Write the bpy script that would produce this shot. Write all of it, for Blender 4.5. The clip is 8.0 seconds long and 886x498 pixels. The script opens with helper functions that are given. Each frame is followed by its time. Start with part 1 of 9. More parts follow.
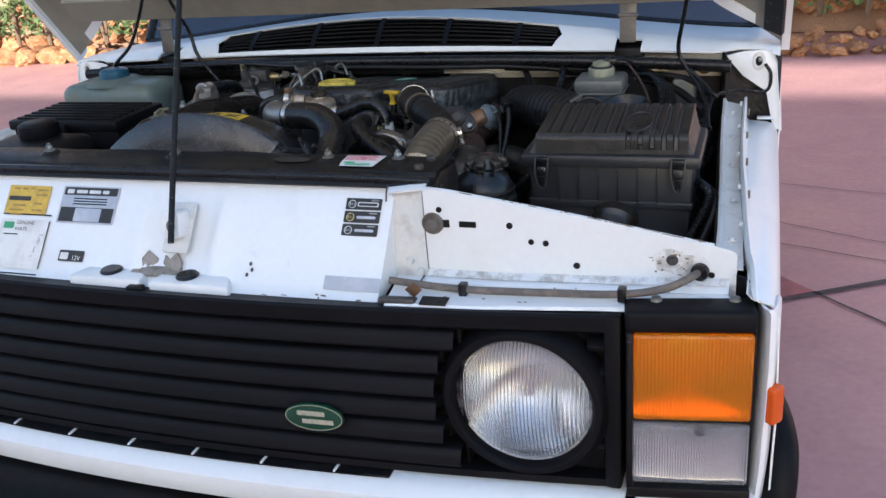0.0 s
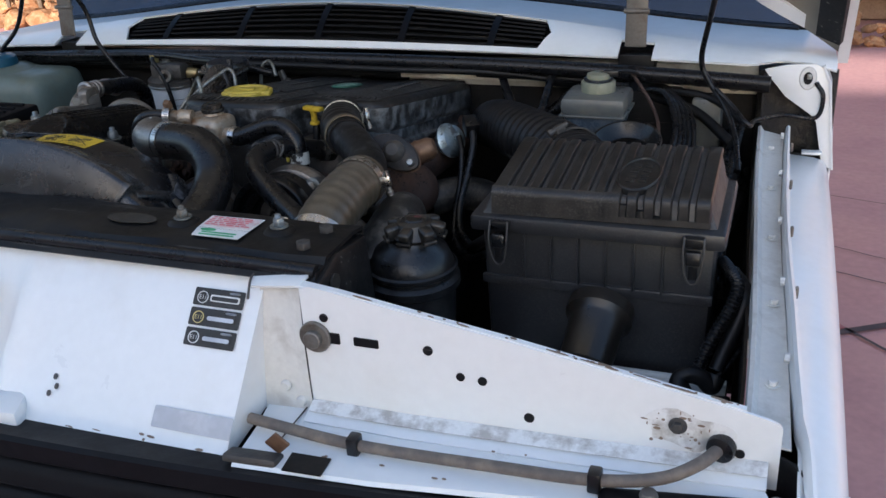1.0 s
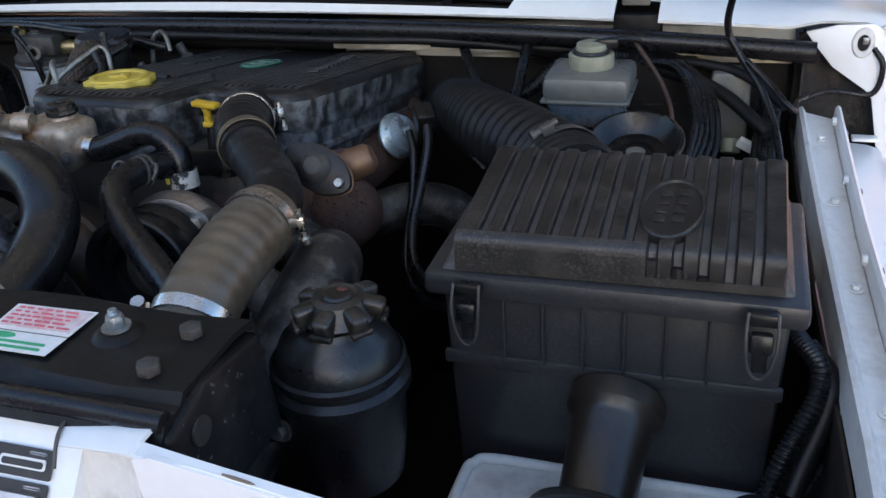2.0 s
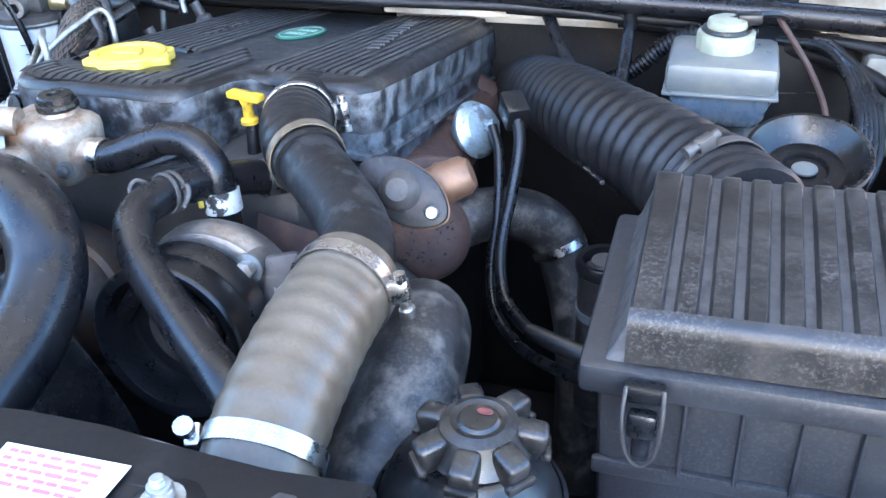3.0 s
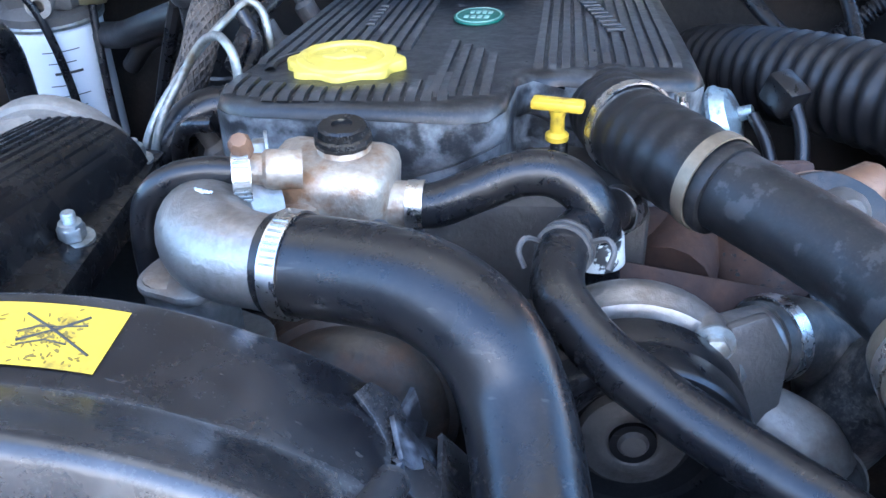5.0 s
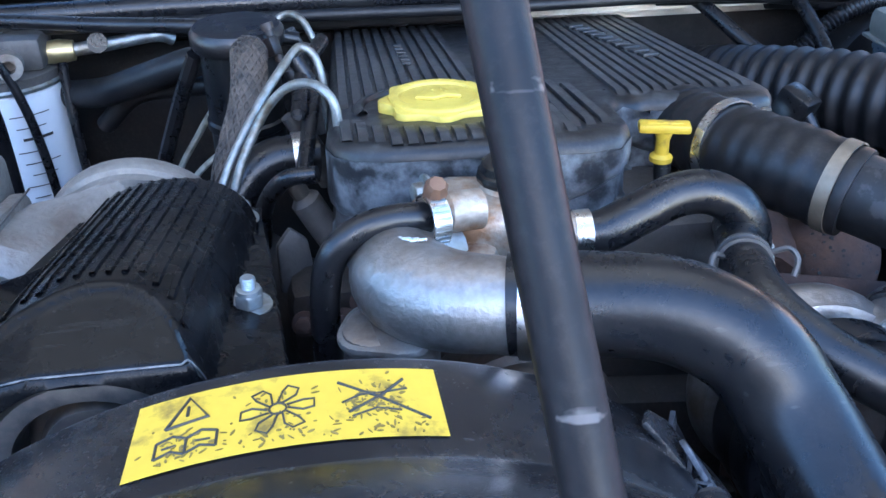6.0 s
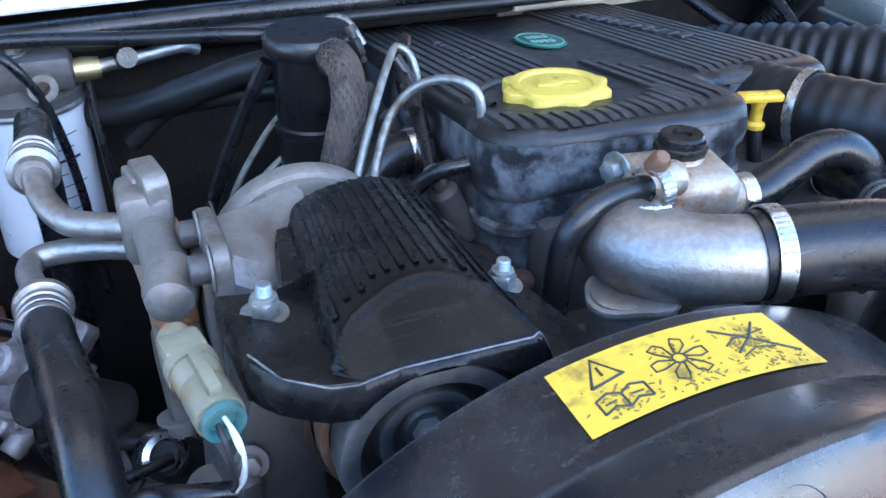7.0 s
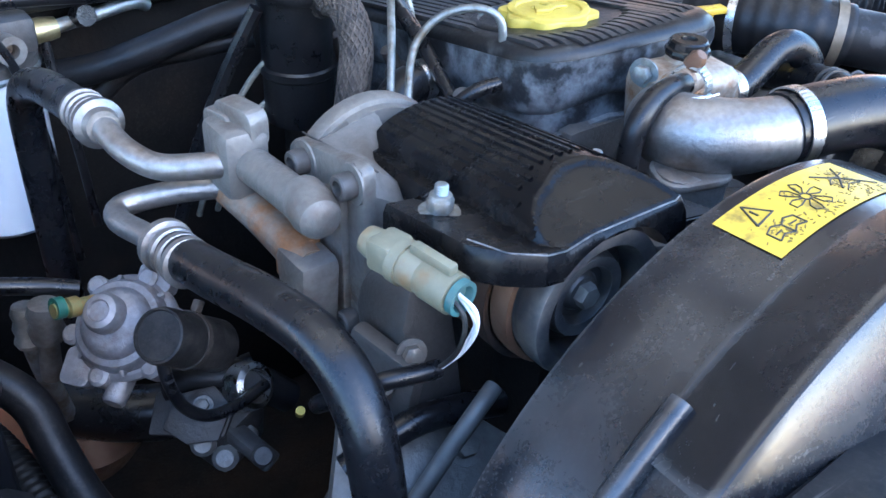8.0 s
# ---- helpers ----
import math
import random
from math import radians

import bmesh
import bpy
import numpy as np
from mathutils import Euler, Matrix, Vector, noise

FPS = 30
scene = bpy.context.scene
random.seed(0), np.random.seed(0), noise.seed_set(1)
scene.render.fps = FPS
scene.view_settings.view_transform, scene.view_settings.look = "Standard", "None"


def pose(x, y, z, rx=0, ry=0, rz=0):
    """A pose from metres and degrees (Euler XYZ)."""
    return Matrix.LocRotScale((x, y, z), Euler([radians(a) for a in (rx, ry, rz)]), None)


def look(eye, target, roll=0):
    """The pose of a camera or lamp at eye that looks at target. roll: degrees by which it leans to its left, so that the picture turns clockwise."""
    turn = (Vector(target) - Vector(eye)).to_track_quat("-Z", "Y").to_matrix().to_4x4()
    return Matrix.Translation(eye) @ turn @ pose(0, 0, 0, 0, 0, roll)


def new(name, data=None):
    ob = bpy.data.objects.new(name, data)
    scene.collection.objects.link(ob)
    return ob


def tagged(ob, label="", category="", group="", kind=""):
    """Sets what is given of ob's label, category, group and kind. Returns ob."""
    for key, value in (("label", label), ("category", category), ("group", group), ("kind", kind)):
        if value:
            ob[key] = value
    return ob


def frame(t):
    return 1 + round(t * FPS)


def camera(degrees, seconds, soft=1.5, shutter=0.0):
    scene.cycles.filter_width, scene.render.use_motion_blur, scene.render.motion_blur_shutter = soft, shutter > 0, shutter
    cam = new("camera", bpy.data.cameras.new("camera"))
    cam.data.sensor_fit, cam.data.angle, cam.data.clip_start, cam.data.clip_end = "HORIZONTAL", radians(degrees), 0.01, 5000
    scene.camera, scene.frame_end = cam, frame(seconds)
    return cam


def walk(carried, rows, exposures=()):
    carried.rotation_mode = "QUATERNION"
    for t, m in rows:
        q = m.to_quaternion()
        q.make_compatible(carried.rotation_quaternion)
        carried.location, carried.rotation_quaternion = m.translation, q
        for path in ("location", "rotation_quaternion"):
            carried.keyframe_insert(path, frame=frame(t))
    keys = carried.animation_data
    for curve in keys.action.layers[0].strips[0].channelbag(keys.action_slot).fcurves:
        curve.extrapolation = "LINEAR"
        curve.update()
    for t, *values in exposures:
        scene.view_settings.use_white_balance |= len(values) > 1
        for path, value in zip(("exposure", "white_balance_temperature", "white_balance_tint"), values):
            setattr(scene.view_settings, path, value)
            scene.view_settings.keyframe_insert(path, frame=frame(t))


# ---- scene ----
cam = camera(52.1, 8.0)
PATH = [
    (0, (0.8350, -0.9937, 1.5516), (0.1900, 0.7362, 0.7825), -4.96),
    (0.5, (0.8140, -0.7372, 1.5344), (0.1251, 0.9718, 0.7570), -3.77),
    (1, (0.7920, -0.5276, 1.5089), (0.1240, 1.1681, 0.6853), -3.46),
    (1.5, (0.7200, -0.3436, 1.4764), (0.1218, 1.3454, 0.5879), -4.32),
    (1.7, (0.7050, -0.2828, 1.4706), (0.1218, 1.3983, 0.5576), -4.50),
    (2.8, (0.5860, -0.0337, 1.4369), (-0.0203, 1.5841, 0.4294), -3.56),
    (3, (0.5280, -0.0177, 1.4367), (-0.0100, 1.5979, 0.3877), -3.00),
    (3.5, (0.4050, -0.0102, 1.4301), (0.0049, 1.6293, 0.3568), -3.11),
    (4, (0.3250, 0.0146, 1.4131), (0.0059, 1.6481, 0.3042), -2.79),
    (4.5, (0.2270, 0.0615, 1.3983), (-0.0070, 1.6926, 0.2649), -2.14),
    (5, (0.1520, 0.0761, 1.4052), (-0.0120, 1.7252, 0.2855), -2.11),
    (6.3, (-0.0860, 0.0933, 1.4069), (0.2300, 1.7638, 0.3535), -0.16),
    (6.5, (-0.1210, 0.1014, 1.4072), (0.2320, 1.7593, 0.3458), 0.16),
    (7, (-0.2410, 0.1040, 1.4151), (0.3691, 1.6848, 0.3526), 0.43),
    (7.5, (-0.3190, 0.1050, 1.4150), (0.4809, 1.6002, 0.3545), 2.40),
    (8, (-0.4380, 0.1301, 1.4150), (0.5900, 1.4325, 0.2984), 2.93),
]
EXPOSURES = [(0.0, 1.49, 6050, 10), (1.0, 1.28, 6000, 10), (1.7, 1.15, 5950, 10), (2.8, 3.95, 5200, 10), (5.2, 3.68, 4900, 10), (6.3, 3.22, 4750, 10), (8.0, 3.45, 4950, 10)]
walk(cam, [(t, look(eye, target, roll)) for t, eye, target, roll in PATH], EXPOSURES)

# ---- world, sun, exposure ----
SUN_ELEV, SUN_AZ = 20.0, 0.0   # the sun stands behind the camera, low over the added shade walls
world = bpy.data.worlds.new("sky")
scene.world = world
world.use_nodes = True
wn, wl = world.node_tree.nodes, world.node_tree.links
sky = wn.new("ShaderNodeTexSky")
sky.sky_type = "NISHITA"
sky.sun_disc = False
sky.sun_elevation = radians(SUN_ELEV)
sky.sun_rotation = radians(180 + SUN_AZ)
sky.air_density, sky.dust_density, sky.ozone_density = 1.0, 1.2, 1.0
wl.new(sky.outputs[0], wn["Background"].inputs[0])
wn["Background"].inputs[1].default_value = 0.15
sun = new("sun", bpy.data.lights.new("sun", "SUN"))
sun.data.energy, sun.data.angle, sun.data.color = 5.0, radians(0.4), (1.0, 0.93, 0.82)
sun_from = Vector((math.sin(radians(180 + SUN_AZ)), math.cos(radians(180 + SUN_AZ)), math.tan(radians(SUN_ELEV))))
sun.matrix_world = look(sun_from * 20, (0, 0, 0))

# ---- materials ----
def material(name, base, rough=0.5, metal=0.0, other=None, amount=0.5, scale=18.0, fine=140.0, grain=0.25,
             bump=0.08, edge=(0.45, 0.65), rough_var=0.15, coat=0.0, spread=0.0, dust=0.0, wear=0.0, scratch=0.0, spec=0.5):
    """A surface with stains of a second colour at one scale and grain at a finer one."""
    m = bpy.data.materials.new(name)
    m.use_nodes = True
    n, l = m.node_tree.nodes, m.node_tree.links
    p = n["Principled BSDF"]
    co = n.new("ShaderNodeTexCoord")
    big = n.new("ShaderNodeTexNoise")
    big.inputs["Scale"].default_value, big.inputs["Detail"].default_value, big.inputs["Roughness"].default_value = scale, 6, 0.62
    small = n.new("ShaderNodeTexNoise")
    small.inputs["Scale"].default_value, small.inputs["Detail"].default_value = fine, 4
    for t in (big, small):
        l.new(co.outputs["Object"], t.inputs["Vector"])
    ramp = n.new("ShaderNodeMapRange")
    ramp.inputs["From Min"].default_value, ramp.inputs["From Max"].default_value = edge
    ramp.inputs["To Max"].default_value = amount
    l.new(big.outputs["Fac"], ramp.inputs["Value"])
    mix = n.new("ShaderNodeMix")
    mix.data_type = "RGBA"
    l.new(ramp.outputs["Result"], mix.inputs["Factor"])
    mix.inputs["A"].default_value = (*base, 1)
    mix.inputs["B"].default_value = (*(other or [min(1, c * 1.6 + 0.02) for c in base]), 1)
    g = n.new("ShaderNodeMapRange")
    g.inputs["To Min"].default_value, g.inputs["To Max"].default_value = 1 - grain, 1 + grain
    l.new(small.outputs["Fac"], g.inputs["Value"])
    mul = n.new("ShaderNodeMix")
    mul.data_type, mul.blend_type = "RGBA", "MULTIPLY"
    mul.inputs["Factor"].default_value = 1
    l.new(mix.outputs["Result"], mul.inputs["A"])
    l.new(g.outputs["Result"], mul.inputs["B"])
    out = mul.outputs["Result"]
    if spread:
        info = n.new("ShaderNodeObjectInfo")
        s = n.new("ShaderNodeMapRange")
        s.inputs["To Min"].default_value, s.inputs["To Max"].default_value = 1 - spread, 1 + spread
        l.new(info.outputs["Random"], s.inputs["Value"])
        mul2 = n.new("ShaderNodeMix")
        mul2.data_type, mul2.blend_type = "RGBA", "MULTIPLY"
        mul2.inputs["Factor"].default_value = 1
        l.new(out, mul2.inputs["A"])
        l.new(s.outputs["Result"], mul2.inputs["B"])
        out = mul2.outputs["Result"]
    def over(below, factor, colour):
        """Lays a second colour over the first."""
        x = n.new("ShaderNodeMix")
        x.data_type = "RGBA"
        l.new(factor, x.inputs["Factor"])
        l.new(below, x.inputs["A"])
        x.inputs["B"].default_value = (*colour, 1)
        return x.outputs["Result"]

    def between(value, lo, hi, top):
        x = n.new("ShaderNodeMapRange")
        x.inputs["From Min"].default_value, x.inputs["From Max"].default_value, x.inputs["To Max"].default_value = lo, hi, top
        l.new(value, x.inputs["Value"])
        return x.outputs["Result"]

    rough_to = max(0.03, rough - rough_var), min(1, rough + rough_var)
    r = n.new("ShaderNodeMapRange")
    r.inputs["To Min"].default_value, r.inputs["To Max"].default_value = rough_to
    l.new(big.outputs["Fac"], r.inputs["Value"])
    rough_out = r.outputs["Result"]
    mid = n.new("ShaderNodeTexNoise")
    mid.inputs["Scale"].default_value, mid.inputs["Detail"].default_value, mid.inputs["Roughness"].default_value = scale * 2.7, 8, 0.7
    mid.inputs["Distortion"].default_value = 0.6
    l.new(co.outputs["Object"], mid.inputs["Vector"])
    smear = n.new("ShaderNodeMath")
    smear.operation = "MULTIPLY_ADD"
    l.new(between(mid.outputs["Fac"], 0.38, 0.66, 1.0), smear.inputs[0])
    smear.inputs[1].default_value = rough_var * 0.9
    l.new(rough_out, smear.inputs[2])
    rough_out = smear.outputs["Value"]
    if dust:
        patch = n.new("ShaderNodeTexNoise")
        patch.inputs["Scale"].default_value, patch.inputs["Detail"].default_value = 13, 5
        specks = n.new("ShaderNodeTexNoise")
        specks.inputs["Scale"].default_value, specks.inputs["Detail"].default_value, specks.inputs["Roughness"].default_value = 420, 3, 0.7
        for t in (patch, specks):
            l.new(co.outputs["Object"], t.inputs["Vector"])
        a = between(patch.outputs["Fac"], 0.36, 0.72, 1.0)
        c = between(specks.outputs["Fac"], 0.50, 0.70, dust)
        both = n.new("ShaderNodeMath")
        both.operation = "MULTIPLY"
        l.new(a, both.inputs[0])
        l.new(c, both.inputs[1])
        out = over(out, both.outputs["Value"], (0.20, 0.175, 0.15))
        dull = n.new("ShaderNodeMath")
        l.new(rough_out, dull.inputs[0])
        l.new(both.outputs["Value"], dull.inputs[1])
        rough_out = dull.outputs["Value"]
    if scratch:
        turn = n.new("ShaderNodeMapping")
        turn.inputs["Rotation"].default_value, turn.inputs["Scale"].default_value = (0.3, 0.2, 0.6), (7, 190, 190)
        l.new(co.outputs["Object"], turn.inputs["Vector"])
        lines = n.new("ShaderNodeTexNoise")
        lines.inputs["Scale"].default_value, lines.inputs["Detail"].default_value = 1.0, 3
        l.new(turn.outputs["Vector"], lines.inputs["Vector"])
        out = over(out, between(lines.outputs["Fac"], 0.66, 0.72, scratch), (0.24, 0.22, 0.20))
    if wear:
        geo = n.new("ShaderNodeNewGeometry")
        ragged = n.new("ShaderNodeMath")
        ragged.operation = "MULTIPLY_ADD"
        l.new(big.outputs["Fac"], ragged.inputs[0])
        ragged.inputs[1].default_value = 0.12
        l.new(geo.outputs["Pointiness"], ragged.inputs[2])
        out = over(out, between(ragged.outputs["Value"], 0.595, 0.66, wear), (0.26, 0.25, 0.24))
    l.new(out, p.inputs["Base Color"])
    l.new(rough_out, p.inputs["Roughness"])
    p.inputs["Metallic"].default_value = metal
    p.inputs["Specular IOR Level"].default_value = spec
    p.inputs["Coat Weight"].default_value = coat
    p.inputs["Coat Roughness"].default_value = 0.1
    if bump:
        b = n.new("ShaderNodeBump")
        b.inputs["Strength"].default_value, b.inputs["Distance"].default_value = bump, 0.002
        lumps = n.new("ShaderNodeMath")
        lumps.operation = "MULTIPLY_ADD"
        l.new(mid.outputs["Fac"], lumps.inputs[0])
        lumps.inputs[1].default_value = 1.4
        l.new(small.outputs["Fac"], lumps.inputs[2])
        l.new(lumps.outputs["Value"], b.inputs["Height"])
        l.new(b.outputs["Normal"], p.inputs["Normal"])
    return m


def glassy(name, colour, rough=0.1, trans=0.9, ior=1.45, ribs=0.0, rib_bump=0.5):
    m = bpy.data.materials.new(name)
    m.use_nodes = True
    n, l = m.node_tree.nodes, m.node_tree.links
    p = n["Principled BSDF"]
    p.inputs["Base Color"].default_value = (*colour, 1)
    p.inputs["Roughness"].default_value, p.inputs["Transmission Weight"].default_value, p.inputs["IOR"].default_value = rough, trans, ior
    co = n.new("ShaderNodeTexCoord")
    t = n.new("ShaderNodeTexNoise")
    t.inputs["Scale"].default_value = 60
    l.new(co.outputs["Object"], t.inputs["Vector"])
    b = n.new("ShaderNodeBump")
    b.inputs["Strength"].default_value, b.inputs["Distance"].default_value = 0.05, 0.002
    l.new(t.outputs["Fac"], b.inputs["Height"])
    if ribs:
        w = n.new("ShaderNodeTexWave")
        w.inputs["Scale"].default_value = ribs
        l.new(co.outputs["Object"], w.inputs["Vector"])
        l.new(w.outputs["Fac"], b.inputs["Height"])
        b.inputs["Strength"].default_value, b.inputs["Distance"].default_value = rib_bump, 0.002
    l.new(b.outputs["Normal"], p.inputs["Normal"])
    return m


WHITE = material("white paint", (0.78, 0.79, 0.78), 0.32, other=(0.62, 0.60, 0.54), amount=0.35, scale=9, fine=90, grain=0.04, bump=0.02, coat=0.25, edge=(0.5, 0.8))
WHITE_DIRTY = material("grimy white paint", (0.66, 0.65, 0.61), 0.5, other=(0.30, 0.26, 0.20), amount=0.6, scale=22, fine=160, grain=0.12, bump=0.05, edge=(0.5, 0.75))
BARE = material("chipped primer", (0.23, 0.17, 0.125), 0.7, other=(0.16, 0.11, 0.08), amount=0.8, scale=60, fine=260)
BEIGE = material("aged bulkhead paint", (0.66, 0.61, 0.51), 0.55, other=(0.30, 0.23, 0.15), amount=0.7, scale=14, fine=120, grain=0.1)
# underside kept darker than its beige paint, so less light bounces into the bay
UNDER = material("darkened bonnet underside paint", (0.235, 0.215, 0.175), 0.6, other=(0.13, 0.115, 0.09), amount=0.5, scale=5, fine=60, grain=0.08)
BLACK = material("black paint", (0.006, 0.006, 0.0065), 0.40, other=(0.028, 0.025, 0.022), amount=0.6, scale=20, fine=200, grain=0.3, edge=(0.52, 0.75), dust=0.06, scratch=0.4, spec=0.22)
GRILLE = material("grille plastic", (0.0045, 0.0045, 0.0055), 0.46, other=(0.008, 0.008, 0.010), amount=0.5, scale=8, fine=300, grain=0.2, bump=0.05, dust=0.02, spec=0.14)
BOXP = material("dusty filter box plastic", (0.019, 0.0195, 0.0215), 0.34, rough_var=0.10, other=(0.034, 0.034, 0.034), amount=0.55, scale=22, fine=240, grain=0.3, bump=0.12, edge=(0.42, 0.70), dust=0.30, spec=0.5)
PLASTIC = material("dusty black plastic", (0.0052, 0.0053, 0.006), 0.27, rough_var=0.10, other=(0.021, 0.0205, 0.0205), amount=0.4, scale=26, fine=220, grain=0.3, bump=0.1, edge=(0.52, 0.80), dust=0.15, spec=0.45)
COVER = material("weathered engine cover plastic", (0.0070, 0.0071, 0.0076), 0.32, other=(0.10, 0.098, 0.095), amount=0.4, scale=38, fine=260, grain=0.3, bump=0.12, edge=(0.57, 0.76), dust=0.10, wear=0.10, spec=0.32)
SHROUD = material("scuffed shroud plastic", (0.0065, 0.0065, 0.008), 0.22, rough_var=0.08, spec=0.60, other=(0.075, 0.070, 0.066), amount=0.36, scale=11, fine=240, grain=0.3, bump=0.04, edge=(0.47, 0.74), dust=0.10, wear=0.2, scratch=0.12)
# near-black base carries the deep bay's shade; brown stains and dust lie over it
SHADED = material("shade-darkened bulkhead paint", (0.0065, 0.006, 0.0055), 0.6, other=(0.030, 0.020, 0.013), amount=0.5, scale=14, fine=160, grain=0.35, bump=0.3, edge=(0.5, 0.72), dust=0.12, spec=0.2)
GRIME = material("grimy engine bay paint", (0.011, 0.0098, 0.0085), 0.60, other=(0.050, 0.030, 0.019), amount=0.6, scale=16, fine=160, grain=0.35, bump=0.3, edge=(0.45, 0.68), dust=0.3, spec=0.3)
SCUFFED = material("scuffed grey rubber", (0.014, 0.0135, 0.013), 0.42, other=(0.13, 0.115, 0.095), amount=0.8, scale=55, fine=320, grain=0.3, bump=0.2, edge=(0.48, 0.70), dust=0.5)
WORN = material("worn cover edge", (0.016, 0.0165, 0.018), 0.33, rough_var=0.1, other=(0.17, 0.18, 0.19), amount=0.75, scale=52, fine=300, grain=0.3, bump=0.12, edge=(0.42, 0.62), dust=0.3, wear=0.2)
RUBBER = material("black rubber", (0.006, 0.006, 0.007), 0.25, rough_var=0.10, other=(0.022, 0.020, 0.018), amount=0.5, scale=28, fine=320, grain=0.2, bump=0.06, edge=(0.5, 0.75), dust=0.05, scratch=0.10, spec=0.36)
DUCT = material("rubber duct", (0.006, 0.006, 0.0068), 0.38, other=(0.036, 0.033, 0.029), amount=0.4, scale=30, fine=260, grain=0.25, bump=0.08, edge=(0.5, 0.8), dust=0.12, spec=0.3)
SLEEVE = material("dusty grey silicone sleeve", (0.080, 0.062, 0.041), 0.33, rough_var=0.08, metal=0.12, spec=0.5, other=(0.125, 0.105, 0.08), amount=0.6, scale=20, fine=380, grain=0.2, bump=0.12)
OILY = material("oily painted pipe", (0.019, 0.0190, 0.0200), 0.44, rough_var=0.20, other=(0.0030, 0.0030, 0.0036), amount=0.98, scale=30, fine=200, grain=0.3, edge=(0.46, 0.49), dust=0.04, spec=0.35)
ALLOY = material("cast alloy", (0.27, 0.255, 0.240), 0.38, rough_var=0.14, metal=0.85, other=(0.165, 0.125, 0.09), amount=0.8, scale=34, fine=240, grain=0.3, bump=0.26, edge=(0.48, 0.7))
ALLOY_STAINED = material("rust stained alloy", (0.38, 0.325, 0.26), 0.42, metal=0.7, other=(0.21, 0.105, 0.04), amount=0.85, scale=48, fine=300, grain=0.3, bump=0.35, edge=(0.5, 0.66))
GREYCAST = material("dull grey casting", (0.165, 0.152, 0.133), 0.40, metal=0.40, other=(0.080, 0.052, 0.030), amount=0.8, scale=26, fine=260, grain=0.3, bump=0.3, edge=(0.50, 0.68), wear=0.15)
DARKCAST = material("grimy dark casting", (0.05, 0.046, 0.042), 0.5, metal=0.3, other=(0.022, 0.016, 0.012), amount=0.8, scale=34, fine=240, grain=0.3, bump=0.3, dust=0.25, wear=0.15)
STEEL = material("bright steel band", (0.55, 0.54, 0.53), 0.24, metal=1.0, other=(0.42, 0.36, 0.28), amount=0.6, scale=60, fine=400, grain=0.1, edge=(0.5, 0.7))
ZINC = material("zinc plated steel", (0.30, 0.33, 0.34), 0.38, metal=0.8, other=(0.16, 0.13, 0.09), amount=0.8, scale=60, fine=300)
BLUE_ZINC = material("blue zinc valve", (0.36, 0.45, 0.50), 0.34, metal=0.8, other=(0.12, 0.12, 0.12), amount=0.8, scale=70, fine=300, edge=(0.52, 0.6))
RUST = material("rusty iron", (0.038, 0.021, 0.016), 0.72, other=(0.085, 0.044, 0.028), amount=0.7, scale=40, fine=260, grain=0.3, bump=0.3)
COPPER = material("rusted copper brown pipe", (0.17, 0.10, 0.06), 0.45, metal=0.5, other=(0.10, 0.05, 0.03), amount=0.7, scale=60, fine=240, bump=0.2)
YELLOW = material("yellow plastic", (0.50, 0.385, 0.055), 0.40, other=(0.27, 0.19, 0.03), amount=0.75, scale=40, fine=260, grain=0.08, edge=(0.52, 0.75))
LABEL_Y = material("yellow label film", (0.62, 0.41, 0.03), 0.38, other=(0.15, 0.10, 0.025), amount=0.9, scale=46, fine=200, grain=0.1, bump=0.0, edge=(0.55, 0.68))
INK = material("black print", (0.02, 0.018, 0.015), 0.5, grain=0.2, bump=0)
INK_WHITE = material("white print", (0.62, 0.62, 0.59), 0.5, grain=0.05, bump=0)
INK_RED = material("faded red print", (0.50, 0.10, 0.12), 0.5, grain=0.1, bump=0)
INK_GREEN = material("green print", (0.05, 0.32, 0.14), 0.5, grain=0.1, bump=0)
PAPER = material("worn label paper", (0.74, 0.73, 0.70), 0.5, other=(0.5, 0.48, 0.43), amount=0.5, scale=30, fine=200, grain=0.05, bump=0)
PLATE = material("silver label film", (0.45, 0.45, 0.46), 0.35, metal=0.4, grain=0.08, bump=0)
BADGE = material("green badge enamel", (0.004, 0.045, 0.022), 0.25, other=(0.008, 0.06, 0.03), grain=0.1, coat=0.3, bump=0)
MINT = material("mint green emblem", (0.006, 0.075, 0.045), 0.40, other=(0.03, 0.13, 0.09), grain=0.1, bump=0)
CREAM = material("cream nylon", (0.25, 0.25, 0.18), 0.45, other=(0.17, 0.19, 0.14), amount=0.7, scale=50, fine=220, grain=0.1)
NYLON = material("yellowed nylon", (0.165, 0.155, 0.10), 0.42, other=(0.17, 0.095, 0.030), amount=0.8, scale=38, fine=220, grain=0.15, bump=0.15, edge=(0.50, 0.68), dust=0.2)
TEAL = material("teal connector plastic", (0.045, 0.125, 0.12), 0.45, other=(0.10, 0.12, 0.10), amount=0.7, scale=60)
BLUECAP = material("blue cap plastic", (0.012, 0.075, 0.13), 0.4)
CANISTER = material("white filter canister", (0.60, 0.63, 0.66), 0.3, grain=0.04, coat=0.3, bump=0, other=(0.6, 0.62, 0.64), amount=0.4)
BOTTLE = material("yellowed translucent bottle", (0.115, 0.150, 0.135), 0.4, other=(0.12, 0.115, 0.07), amount=0.6, scale=12, fine=120, grain=0.1)
RESERVOIR = material("milky reservoir plastic", (0.100, 0.106, 0.102), 0.30, other=(0.165, 0.155, 0.125), amount=0.8, scale=22, fine=200, grain=0.08)
FLUID = material("reservoir lower half with fluid", (0.060, 0.082, 0.110), 0.22, other=(0.10, 0.105, 0.105), amount=0.5, scale=30, fine=200, grain=0.08)
